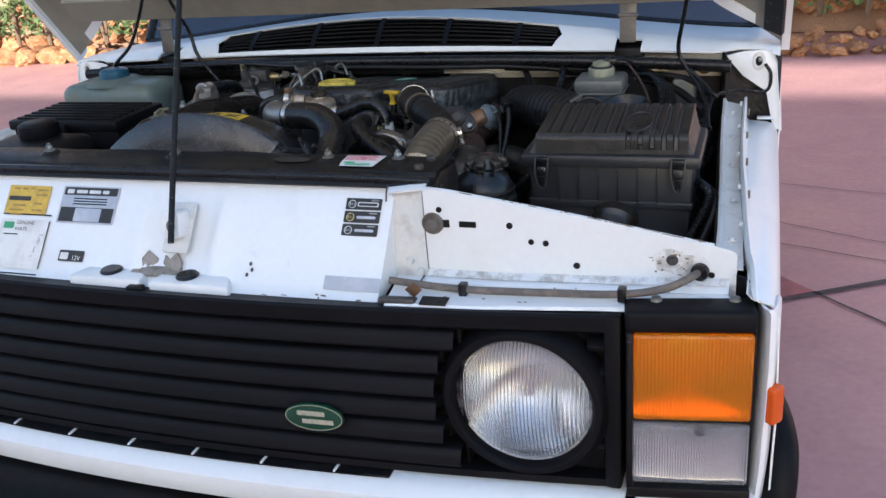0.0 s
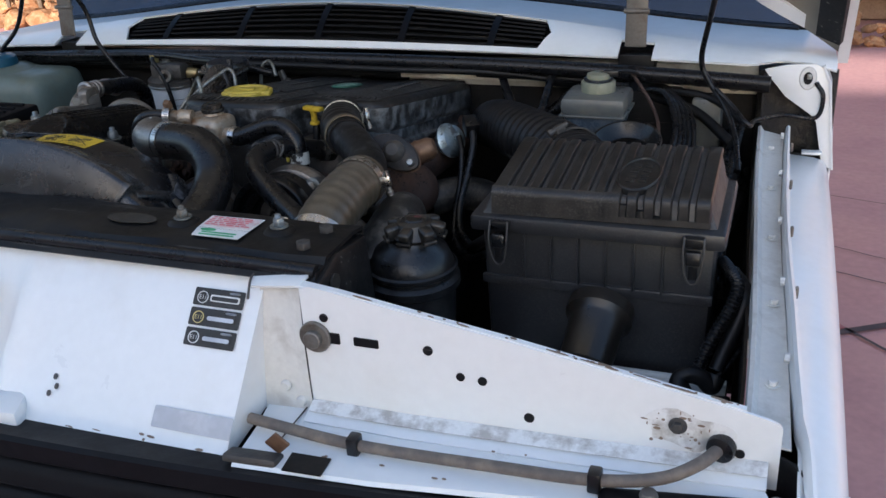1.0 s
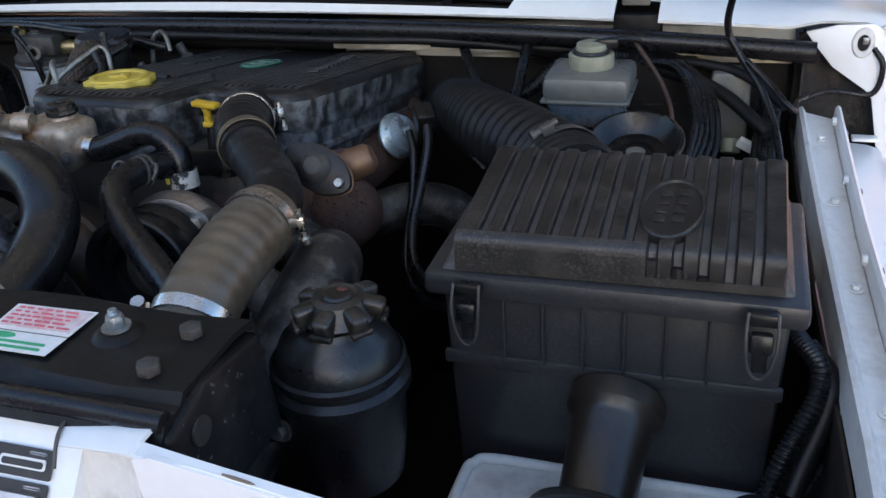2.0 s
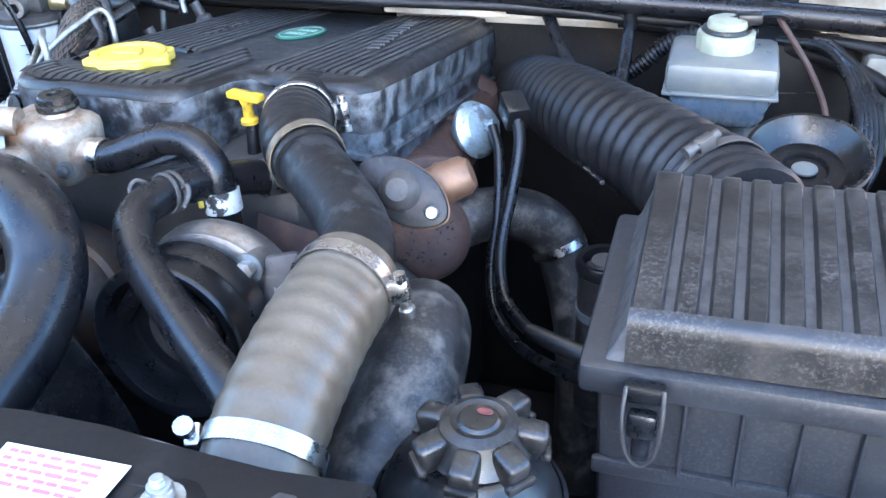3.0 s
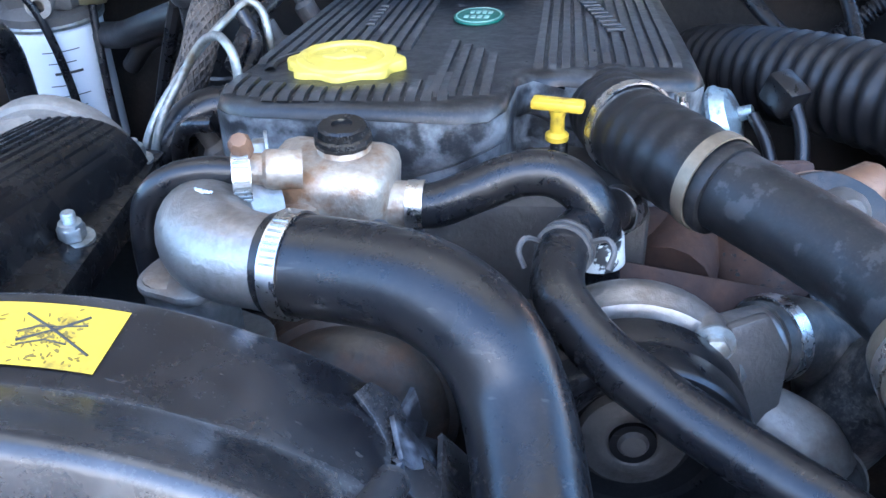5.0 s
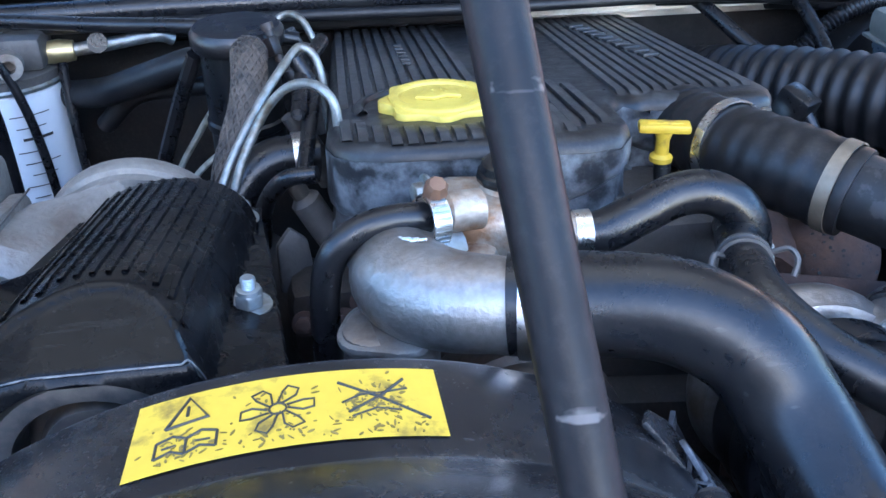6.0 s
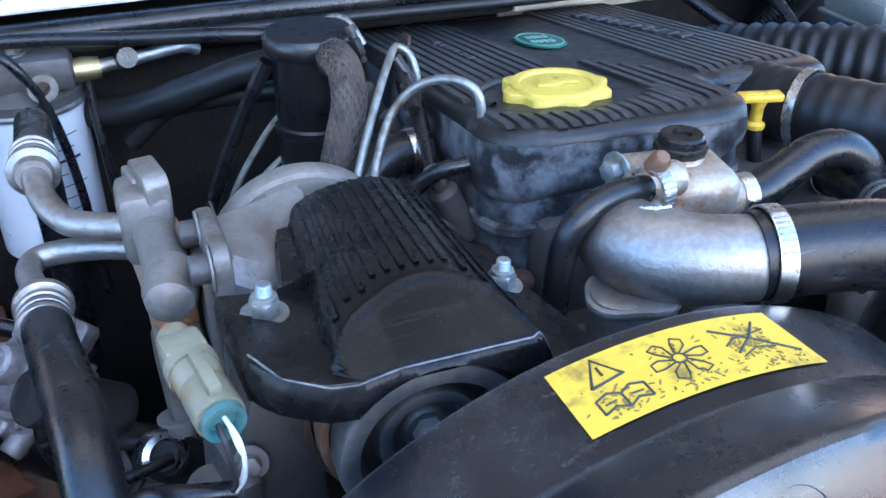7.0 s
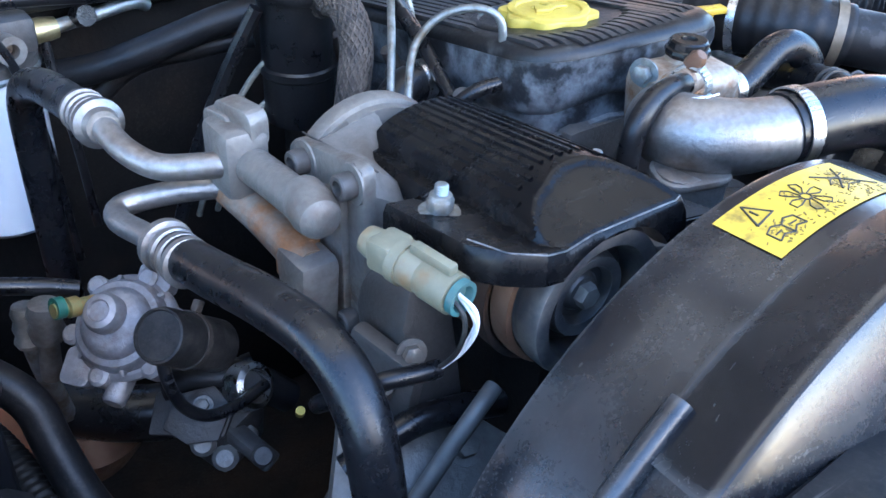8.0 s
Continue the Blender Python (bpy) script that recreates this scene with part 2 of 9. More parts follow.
BRAID = material("braided fabric", (0.062, 0.048, 0.036), 0.66, other=(0.022, 0.018, 0.015), amount=0.9, scale=60, fine=500, grain=0.3, bump=0.4, edge=(0.45, 0.6))
GROUND = material("red stamped concrete", (0.50, 0.270, 0.252), 0.42, other=(0.41, 0.215, 0.212), amount=0.8, scale=1.6, fine=34, grain=0.18, bump=0.25, edge=(0.4, 0.65))
SLAB = material("dark red stamped slab", (0.36, 0.10, 0.11), 0.42, other=(0.22, 0.075, 0.085), amount=0.8, scale=3, fine=40, grain=0.2, bump=0.25)
JOINT = material("dark joint", (0.07, 0.05, 0.05), 0.8, scale=8)
ROCK = material("orange limestone", (0.27, 0.115, 0.045), 0.85, other=(0.36, 0.225, 0.125), amount=0.8, scale=5, fine=50, grain=0.3, bump=0.6, spread=0.3)
LEAF = material("shrub leaves", (0.06, 0.10, 0.03), 0.6, other=(0.12, 0.16, 0.05), amount=0.8, scale=6, fine=60, grain=0.3, spread=0.25)
BARK = material("bark", (0.12, 0.08, 0.05), 0.9, scale=20, bump=0.5)
STUCCO = material("unseen wall stucco", (0.62, 0.50, 0.38), 0.85, scale=3, fine=90, grain=0.08, bump=0.3)
SOIL = material("dry soil bank", (0.26, 0.16, 0.10), 0.95, scale=3, fine=60, grain=0.3, bump=0.5)
GLASS_DARK = glassy("tinted windscreen", (0.035, 0.055, 0.10), 0.02, 0.55, 1.5)
LENS = glassy("fluted clear lens", (0.95, 0.96, 0.96), 0.07, 0.95, 1.45, ribs=62, rib_bump=0.7)
FLUTED = glassy("fine fluted clear lens", (0.93, 0.94, 0.95), 0.16, 0.90, 1.45, ribs=95, rib_bump=0.5)
REPEATER = glassy("red-orange repeater lens", (1.0, 0.16, 0.015), 0.2, 0.5, 1.45)
AMBER = glassy("fluted amber lens", (1.0, 0.34, 0.006), 0.18, 0.66, 1.45, ribs=70, rib_bump=0.25)
CHROME = material("silvered reflector", (0.92, 0.92, 0.91), 0.15, metal=1.0, rough_var=0.04, grain=0.02, bump=0.03, other=(0.85, 0.85, 0.86))


# ---- mesh helpers ----
BASE = {}


def thing(name, at, label, category, group="", kind=""):
    ob = new(name)
    ob.location = at
    ob.empty_display_size = 0.05
    BASE[ob.name] = Matrix.Translation(at)
    return tagged(ob, label, category, group, kind)


def mesh_object(name, bm, mat, sharp=38):
    me = bpy.data.meshes.new(name)
    bmesh.ops.recalc_face_normals(bm, faces=bm.faces)
    for f in bm.faces:
        f.smooth = True
    bm.to_mesh(me)
    bm.free()
    me.set_sharp_from_angle(angle=radians(sharp))
    me.materials.append(mat)
    return new(name, me)


def part(name, bm, mat, parent, label="", sharp=38):
    ob = mesh_object(name, bm, mat, sharp)
    ob.parent = parent
    if parent.name in BASE:
        ob.matrix_parent_inverse = BASE[parent.name].inverted()
    return tagged(ob, label)


def solid(name, bm, mat, label, category, group="", kind="", sharp=38):
    return tagged(mesh_object(name, bm, mat, sharp), label, category, group, kind)


def piece(name, me, m, parent):
    """An object of its own on a shared mesh."""
    ob = new(name, me)
    ob.parent = parent
    if parent.name in BASE:
        ob.matrix_parent_inverse = BASE[parent.name].inverted()
    ob.matrix_basis = m
    return ob


def spline(pts, per=8):
    p = [Vector(q) for q in pts]
    p = [2 * p[0] - p[1]] + p + [2 * p[-1] - p[-2]]
    out = []
    for i in range(1, len(p) - 2):
        for k in range(per):
            t = k / per
            a, b, c, d = p[i - 1:i + 3]
            out.append(0.5 * ((2 * b) + (c - a) * t + (2 * a - 5 * b + 4 * c - d) * t * t + (3 * b - a - 3 * c + d) * t ** 3))
    out.append(p[-2])
    return out


def tube(pts, r, n=14, per=8, bm=None, ribs=None, flat=1.0, raw=False, hollow=0.0):
    """A swept round section. r: a radius or one for each given point. ribs: (pitch, depth)."""
    bm = bm or bmesh.new()
    path = [Vector(q) for q in pts] if raw else spline(pts, per)
    rad = [r] * len(path)
    if isinstance(r, (list, tuple)):
        rad = [float(np.interp(i / (len(path) - 1) * (len(r) - 1), range(len(r)), r)) for i in range(len(path))]
    if ribs:
        length = [0.0]
        for a, b in zip(path, path[1:]):
            length.append(length[-1] + (b - a).length)
        count = int(length[-1] / ribs[0] * 8)
        even = [k * length[-1] / count for k in range(count + 1)]
        xyz = np.array([[*q] for q in path])
        rad = [float(np.interp(e, length, rad)) + ribs[1] * math.sin(e / ribs[0] * 2 * math.pi) for e in even]
        path = [Vector([float(np.interp(e, length, xyz[:, k])) for k in range(3)]) for e in even]
    rings, side = [], None
    for i, q in enumerate(path):
        d = (path[min(i + 1, len(path) - 1)] - path[max(i - 1, 0)]).normalized()
        if side is None:
            side = d.orthogonal().normalized()
        side = (side - d * side.dot(d)).normalized()
        up = d.cross(side)
        rings.append([bm.verts.new(q + rad[i] * (math.cos(a) * side + flat * math.sin(a) * up)) for a in [2 * math.pi * k / n for k in range(n)]])
    for a, b in zip(rings, rings[1:]):
        for k in range(n):
            bm.faces.new((a[k], a[(k + 1) % n], b[(k + 1) % n], b[k]))
    for ring in (rings[0], rings[-1]):
        bm.faces.new(ring)
    return bm


def lathe(profile, m=None, n=32, bm=None, arc=(0, 360)):
    """profile: (radius, height) pairs, turned about the local z axis."""
    bm = bm or bmesh.new()
    m = m or Matrix()
    full = arc[1] - arc[0] >= 360
    cols = []
    for k in range(n if full else n + 1):
        a = radians(arc[0] + (arc[1] - arc[0]) * k / n)
        cols.append([bm.verts.new(m @ Vector((r * math.cos(a), r * math.sin(a), z))) for r, z in profile])
    for i in range(len(cols) if full else len(cols) - 1):
        a, b = cols[i], cols[(i + 1) % len(cols)]
        for k in range(len(profile) - 1):
            bm.faces.new((a[k], b[k], b[k + 1], a[k + 1]))
    if full and tuple(profile[0]) != tuple(profile[-1]):
        for k in (0, -1):
            if profile[k][0] > 1e-5:
                bm.faces.new([c[k] for c in cols])
    bmesh.ops.remove_doubles(bm, verts=bm.verts, dist=1e-6)
    return bm


def basis(at, x_way, z_way):
    """A pose at a place with local x along x_way and local z as near z_way as that allows."""
    x = Vector(x_way).normalized()
    z = (Vector(z_way) - x * x.dot(Vector(z_way))).normalized()
    y = z.cross(x)
    return Matrix(((x.x, y.x, z.x, at[0]), (x.y, y.y, z.y, at[1]), (x.z, y.z, z.z, at[2]), (0, 0, 0, 1)))


def axis(at, way, roll=0):
    """A pose at a place whose local z points along way."""
    return Matrix.Translation(at) @ Vector(way).to_track_quat("Z", "Y").to_matrix().to_4x4() @ pose(0, 0, 0, 0, 0, roll)


def box(size, m=None, bevel=0.003, bm=None, taper=1.0, seg=2):
    new_bm = bmesh.new()
    bmesh.ops.create_cube(new_bm, size=1)
    for v in new_bm.verts:
        k = taper if v.co.z < 0 else 1.0
        v.co = Vector((v.co.x * size[0] * k, v.co.y * size[1] * k, v.co.z * size[2]))
    if bevel:
        bmesh.ops.bevel(new_bm, geom=new_bm.edges[:], offset=bevel, segments=seg, profile=0.5, affect="EDGES")
    new_bm.transform(m or Matrix())
    return join(new_bm, bm)


def join(a, bm):
    if bm is None:
        return a
    me = bpy.data.meshes.new("tmp")
    a.to_mesh(me)
    a.free()
    bm.from_mesh(me)
    bpy.data.meshes.remove(me)
    return bm


def prism(outline, depth, m=None, bevel=0.0, bm=None, seg=2):
    """An outline in local x, y, raised by depth along local z."""
    b = bmesh.new()
    low = [b.verts.new((x, y, 0)) for x, y in outline]
    high = [b.verts.new((x, y, depth)) for x, y in outline]
    n = len(outline)
    b.faces.new(low)
    b.faces.new(high)
    for k in range(n):
        b.faces.new((low[k], low[(k + 1) % n], high[(k + 1) % n], high[k]))
    bmesh.ops.recalc_face_normals(b, faces=b.faces)
    if bevel:
        bmesh.ops.bevel(b, geom=b.edges[:], offset=bevel, segments=seg, profile=0.5, affect="EDGES", clamp_overlap=True)
    b.transform(m or Matrix())
    return join(b, bm)


def sheet(rows, thick=0.0, bm=None):
    """A surface through rows of points of equal length, with a thickness downwards along its normals."""
    b = bmesh.new()
    grid = [[b.verts.new(q) for q in row] for row in rows]
    for a, c in zip(grid, grid[1:]):
        for k in range(len(a) - 1):
            b.faces.new((a[k], a[k + 1], c[k + 1], c[k]))
    if thick:
        bmesh.ops.recalc_face_normals(b, faces=b.faces)
        bmesh.ops.solidify(b, geom=b.faces[:], thickness=thick)
    return join(b, bm)


def ellipse(cx, cy, a, b, n=28):
    return [(cx + a * math.cos(2 * math.pi * k / n), cy + b * math.sin(2 * math.pi * k / n)) for k in range(n)]


def rounded(w, h, r, n=4):
    out = []
    for cx, cy, a0 in ((w / 2 - r, h / 2 - r, 0), (-w / 2 + r, h / 2 - r, 90), (-w / 2 + r, -h / 2 + r, 180), (w / 2 - r, -h / 2 + r, 270)):
        for k in range(n + 1):
            a = radians(a0 + 90 * k / n)
            out.append((cx + r * math.cos(a), cy + r * math.sin(a)))
    return out


def hex_bolt(parent, at, way, size=0.006, mat=None, washer=True, stud=0.0):
    bm = bmesh.new()
    m = axis(at, way)
    if washer:
        lathe([(0, 0), (size * 1.5, 0), (size * 1.5, size * 0.25), (0, size * 0.25)], m, 18, bm)
    prism([(size * math.cos(radians(60 * k)), size * math.sin(radians(60 * k))) for k in range(6)], size * 1.0, m @ pose(0, 0, size * 0.25), size * 0.12, bm)
    if stud:
        lathe([(0, 0), (size * 0.86, 0), (size * 0.80, size * 0.30), (size * 0.62, size * 0.36), (0, size * 0.36)], m @ pose(0, 0, size * 1.2), 18, bm)
        thread = [(0, 0)]
        for k in range(int(stud / 0.0012)):
            thread += [(size * 0.52, 0.0012 * k), (size * 0.44, 0.0012 * k + 0.0006)]
        lathe(thread + [(size * 0.50, stud), (size * 0.40, stud + size * 0.10), (0, stud + size * 0.10)], m @ pose(0, 0, size * 1.4), 14, bm)
    return part("bolt", bm, mat or ZINC, parent)


def clamp_band(parent, at, way, r, width=0.009, mat=None, screw=None):
    """A worm-drive band; screw: the direction of its screw housing."""
    m = axis(at, way)
    bm = lathe([(r, -width / 2), (r + 0.0012, -width / 2), (r + 0.0012, width / 2), (r, width / 2), (r, -width / 2)], m, 36)
    band = part("clamp_band", bm, mat or STEEL, parent)
    if screw:
        s = Vector(screw)
        s = (s - Vector(way).normalized() * s.dot(Vector(way).normalized())).normalized()
        t = Vector(way).normalized().cross(s)
        c = Vector(at) + s * (r + 0.005)
        bm = box((0.008, 0.012, 0.014), axis(c, t), 0.0015)
        lathe([(0, -0.012), (0.0035, -0.012), (0.0035, 0.012), (0.005, 0.012), (0.005, 0.017), (0, 0.017)], axis(c + s * 0.002, t), 12, bm)
        part("clamp_screw", bm, mat or STEEL, band)
    return band


def hose(name, pts, r, mat, label, category="hose", group="", n=18, per=8, ribs=None, clamps=()):
    """A hose as a thing of its own. clamps: (place, direction, radius, screw side)."""
    if not clamps:
        return solid(name, tube(pts, r, n, per, ribs=ribs), mat, label, category, group)
    ob = thing(name, pts[0], label, category, group)
    part("hose_body", tube(pts, r, n, per, ribs=ribs), mat, ob)
    for at, way, cr, screw in clamps:
        clamp_band(ob, at, way, cr, screw=screw)
    return ob

# ---- the setting: drive, rock wall, added shade walls out of view behind the camera ----
solid("ground", sheet([[(x, y, 0) for x in (-400, -40, -10, 0, 10, 40, 400)] for y in (-400, -40, -10, 0, 10, 40, 400)]), GROUND,
      "red stamped concrete driveway with thin cracks", "driveway", kind="structure")
slab_m = axis((1.06, 2.29, 0.0), (0, 0, 1))
solid("paving", prism([(0, 0), (1.3, 0.75), (2.4, -0.35), (1.1, -1.15)], 0.005, slab_m), SLAB, "darker red diamond slab let into the drive", "paving", kind="structure")
joints = bmesh.new()
for a, b, w in (((0.90, 2.17), (2.36, 3.04), 0.03), ((1.06, 2.29), (2.16, 1.14), 0.012), ((0.90, 2.75), (1.9, 2.42), 0.006), ((0.9, 3.0), (1.5, 2.72), 0.005), ((0.95, 3.5), (2.2, 3.2), 0.005)):
    p, q = Vector((*a, 0.007)), Vector((*b, 0.007))
    s = (q - p).cross(Vector((0, 0, 1))).normalized() * w / 2
    prev = None
    for k in range(13):
        c = p.lerp(q, k / 12) + s * (random.uniform(-1.5, 1.5) if w < 0.02 else 0)
        cur = (joints.verts.new(c - s), joints.verts.new(c + s))
        if prev:
            joints.faces.new((prev[0], prev[1], cur[1], cur[0]))
        prev = cur
solid("pavement_joint", joints, JOINT, "dark joints and cracks across the red drive", "joint", kind="structure")

# unseen walls added to shade the car, gaps letting sun onto rocks and drive
house = thing("house", (0, -14.0, 0), "unseen stucco walls added behind the camera to shade the car", "house", kind="structure")
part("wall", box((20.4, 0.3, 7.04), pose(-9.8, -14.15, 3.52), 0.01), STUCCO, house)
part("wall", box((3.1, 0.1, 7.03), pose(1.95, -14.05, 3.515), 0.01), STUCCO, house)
part("upper_wall", box((20.4, 0.3, 0.80), pose(-9.8, -14.15, 9.20), 0.01), STUCCO, house, "added wall over a gap that lets sun onto the rocks")
# the slot below is sized to throw a sun streak on the drive
part("upper_wall", box((3.1, 0.1, 2.19), pose(1.95, -14.05, 8.505), 0.01), STUCCO, house, "added wall over a slot that casts the sun streak")
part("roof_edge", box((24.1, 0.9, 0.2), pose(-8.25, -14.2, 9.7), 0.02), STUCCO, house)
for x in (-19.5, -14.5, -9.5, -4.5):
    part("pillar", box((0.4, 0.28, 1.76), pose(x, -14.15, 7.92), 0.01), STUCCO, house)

# out-of-view wall, turned to the sun to reflect warm light onto the car
garden = thing("bounce_wall", (6.6, -5.2, 0), "unseen sunlit stucco wall added to bounce warm light", "wall", kind="structure")
part("wall", box((7.4, 0.25, 2.4), pose(6.6, -5.2, 1.2, 0, 0, 113), 0.02), STUCCO, garden)
part("coping", box((7.6, 0.40, 0.10), pose(6.6, -5.2, 2.45, 0, 0, 113), 0.02), STUCCO, garden)


def stone_mesh(seed):
    bm = bmesh.new()
    bmesh.ops.create_icosphere(bm, subdivisions=3, radius=0.5)
    for v in bm.verts:
        k = noise.noise(v.co * 2.3 + Vector((seed * 7.1, seed, 0)))
        k2 = noise.noise(v.co * 7.5 + Vector((seed, 3.0, seed * 2.2)))
        v.co *= 1 + 0.5 * k + 0.16 * k2
        v.co.z *= 0.8
    for f in bm.faces:
        f.smooth = False
    me = bpy.data.meshes.new("stone")
    bm.to_mesh(me)
    bm.free()
    me.materials.append(ROCK)
    return me


STONES = [stone_mesh(s) for s in range(7)]
bank = thing("rock_wall", (0, 7.0, 0), "orange limestone rocks piled against a garden bank", "rock wall", kind="structure")
part("bank", box((30, 1.6, 3.6), pose(0, 8.3, 1.8), 0.05), SOIL, bank)
rng = random.Random(4)
for row in range(8):
    x = -7.0
    while x < 3.8:
        near = x > 0.6
        if near:   # a low kerb of small stones before a tall rock face
            s = rng.uniform(0.075, 0.135) if row < 2 else rng.uniform(0.16, 0.27)
            y = 6.52 + 0.15 * max(0.0, x - 1.0) + 0.10 * row if row < 2 else 7.32 + 0.03 * row
            z = 0.05 + 0.09 * row if row < 2 else 0.30 + 0.20 * (row - 2)
        else:
            s = rng.uniform(0.10, 0.22) if row else rng.uniform(0.15, 0.26)
            y, z = 6.75 + row * 0.10, 0.07 + row * 0.155
        if near or (x < -3.4 and row < 7):
            piece("stone", rng.choice(STONES), pose(x, y + rng.uniform(-0.06, 0.06), z + rng.uniform(-0.03, 0.03), rng.uniform(-20, 20), rng.uniform(-20, 20), rng.uniform(0, 360)) @ Matrix.Diagonal((s * 1.35, s, s, 1)), bank)
        x += s * rng.uniform(0.95, 1.25)


def shrub(at, h, w, seed):
    ob = thing("shrub", at, "narrow green shrub growing before the rocks", "shrub", "shrubs by the rock wall")
    r = random.Random(seed)
    bm = bmesh.new()
    for k in range(4):
        a = r.uniform(0, 6.28)
        tube([at, (at[0] + 0.3 * w * math.cos(a), at[1] + 0.3 * w * math.sin(a), at[2] + 0.5 * h), (at[0] + 0.5 * w * math.cos(a), at[1] + 0.5 * w * math.sin(a), at[2] + 0.9 * h)], [0.02, 0.012, 0.004], 6, 3, bm)
    part("stem", bm, BARK, ob)
    bm = bmesh.new()
    for k in range(620):
        z = r.random() ** 0.8
        rad = w * (0.35 + 0.65 * math.sin(math.pi * min(1, z * 0.8 + 0.2))) * r.random() ** 0.5
        a = r.uniform(0, 6.28)
        c = Vector((at[0] + rad * math.cos(a), at[1] + rad * math.sin(a), at[2] + 0.08 + z * h))
        u = Vector((r.uniform(-1, 1), r.uniform(-1, 1), r.uniform(-0.3, 1))).normalized() * r.uniform(0.03, 0.07)
        v = u.orthogonal().normalized() * r.uniform(0.012, 0.022)
        q = [bm.verts.new(c + d) for d in (-u, v, u, -v)]
        bm.faces.new(q)
    part("foliage", bm, LEAF, ob)
    return ob


for i, (x, h, w) in enumerate(((-6.9, 1.7, 0.28), (-6.1, 2.1, 0.24), (-5.4, 1.5, 0.3), (-4.7, 2.0, 0.22), (-4.0, 1.7, 0.25), (1.6, 1.3, 0.32), (2.3, 1.5, 0.3), (3.0, 1.2, 0.3), (0.9, 1.2, 0.25), (1.25, 1.6, 0.3), (1.95, 1.8, 0.34), (2.65, 1.7, 0.3), (-5.05, 1.9, 0.26), (-6.5, 1.6, 0.24), (-4.3, 1.3, 0.22))):
    shrub((x, 7.05 if x > 0 else 6.62, 0.22), h, w, 10 + i)

# ---- the car body ----
car = thing("car", (0, 1.2, 0), "white off-road car with its bonnet propped open", "car")


def slam_y(z):
    return 0.02 + (z - 1.012) / 0.131 * 0.108


# sloping white front panel below the bonnet edge
rows = []
for z, lip in ((1.146, 0.022), (1.146, 0.004), (1.143, 0.0), (1.10, 0), (1.06, 0), (1.02, 0), (1.012, -0.003), (1.006, -0.006)):
    y = slam_y(min(z, 1.143)) + lip
    row = []
    for k in range(141):
        x = -0.76 + 1.112 * k / 140
        dent = 0.0
        if 1.03 < z < 1.12:
            dent = 0.013 * max(0, 1 - (abs(x - 0.018) / 0.062) ** 4)
            dent -= 0.009 * (math.exp(-((x + 0.052) / 0.014) ** 2) + math.exp(-((x - 0.086) / 0.014) ** 2))
        row.append((x, y + dent, z))
    rows.append(row)
front = part("front_panel", sheet(rows, 0.002), WHITE, car, "white front panel with labels")
part("panel_end", prism([(0.128, 1.144), (0.02, 1.012), (0.012, 1.006), (0.10, 1.02), (0.112, 1.10)], 0.0025, Matrix(((0, 0, 1, 0.3515), (1, 0, 0, 0), (0, 1, 0, 0), (0, 0, 0, 1)))), WHITE, car)
part("joint_plate", sheet([[(0.3505, 0.126, 1.146), (0.375, 0.123, 1.148), (0.402, 0.108, 1.148)], [(0.3505, 0.111, 1.09), (0.378, 0.110, 1.09), (0.403, 0.1025, 1.09)], [(0.3505, 0.098, 1.018), (0.38, 0.100, 1.018), (0.404, 0.1015, 1.018)]], 0.003), WHITE_DIRTY, car)
part("joint_cap", sheet([[(0.346, 0.1085, 1.1425), (0.372, 0.1060, 1.1465), (0.4035, 0.1010, 1.1525)], [(0.346, 0.1180, 1.1475), (0.372, 0.1150, 1.1505), (0.4035, 0.1090, 1.1545)], [(0.346, 0.1340, 1.1480), (0.372, 0.1310, 1.1510), (0.4035, 0.1260, 1.1545)]], 0.0025), WHITE, car, "rolled white joint between the panels")
part("panel_seam", tube([(0.3460, 0.1355, 1.1492), (0.3458, 0.1185, 1.1490), (0.3470, 0.1090, 1.1440), (0.3490, 0.1000, 1.1330)], 0.0012, 6, 3), DARKCAST, car)
# upright panel beside the air filter, its top edge falling away
side_outline = [(0.404, 1.018), (0.404, 1.150), (0.415, 1.1535), (0.44, 1.150), (0.60, 1.124), (0.79, 1.089), (0.808, 1.085), (0.815, 1.082), (0.818, 1.078), (0.818, 1.02)]
YZ = Matrix(((1, 0, 0, 0), (0, 0, -1, 0), (0, 1, 0, 0), (0, 0, 0, 1)))   # outline in x, z; depth towards -y
part("side_panel", prism(side_outline, 0.003, Matrix.Translation((0, 0.103, 0)) @ YZ), WHITE, car)
part("side_panel_flange", sheet([[(0.40, 0.1015, 1.1525), (0.44, 0.1015, 1.151), (0.60, 0.1015, 1.1255), (0.79, 0.1015, 1.0905)], [(0.40, 0.112, 1.1532), (0.44, 0.1075, 1.1512), (0.60, 0.1070, 1.1257), (0.79, 0.1070, 1.0907)]], 0.0025), WHITE, car)
chips = bmesh.new()
for k in range(34):
    x = 0.44 + 0.35 * random.random() ** 0.6
    z = float(np.interp(x, (0.44, 0.60, 0.79), (1.1525, 1.127, 1.092)))
    w = random.choice((0.001, 0.0015, 0.002, 0.003, 0.006, 0.010))
    prism(ellipse(0, 0.103 + random.uniform(-0.001, 0.003), w, random.uniform(0.0005, 0.0014), 7), 0.0006, pose(x, 0, z - 0.0012, 0, 10.2, 0), 0, chips)
for k in range(30):
    a, d = random.uniform(0, 6.28), random.random() ** 0.7 * 0.028
    prism(ellipse(0.735 + 1.1 * d * math.cos(a), 1.065 + 0.7 * d * math.sin(a), random.choice((0.0006, 0.0010, 0.0016, 0.0032)), random.uniform(0.0005, 0.0018), 7), 0.0007, Matrix.Translation((0, 0.1, 0)) @ YZ, 0, chips)
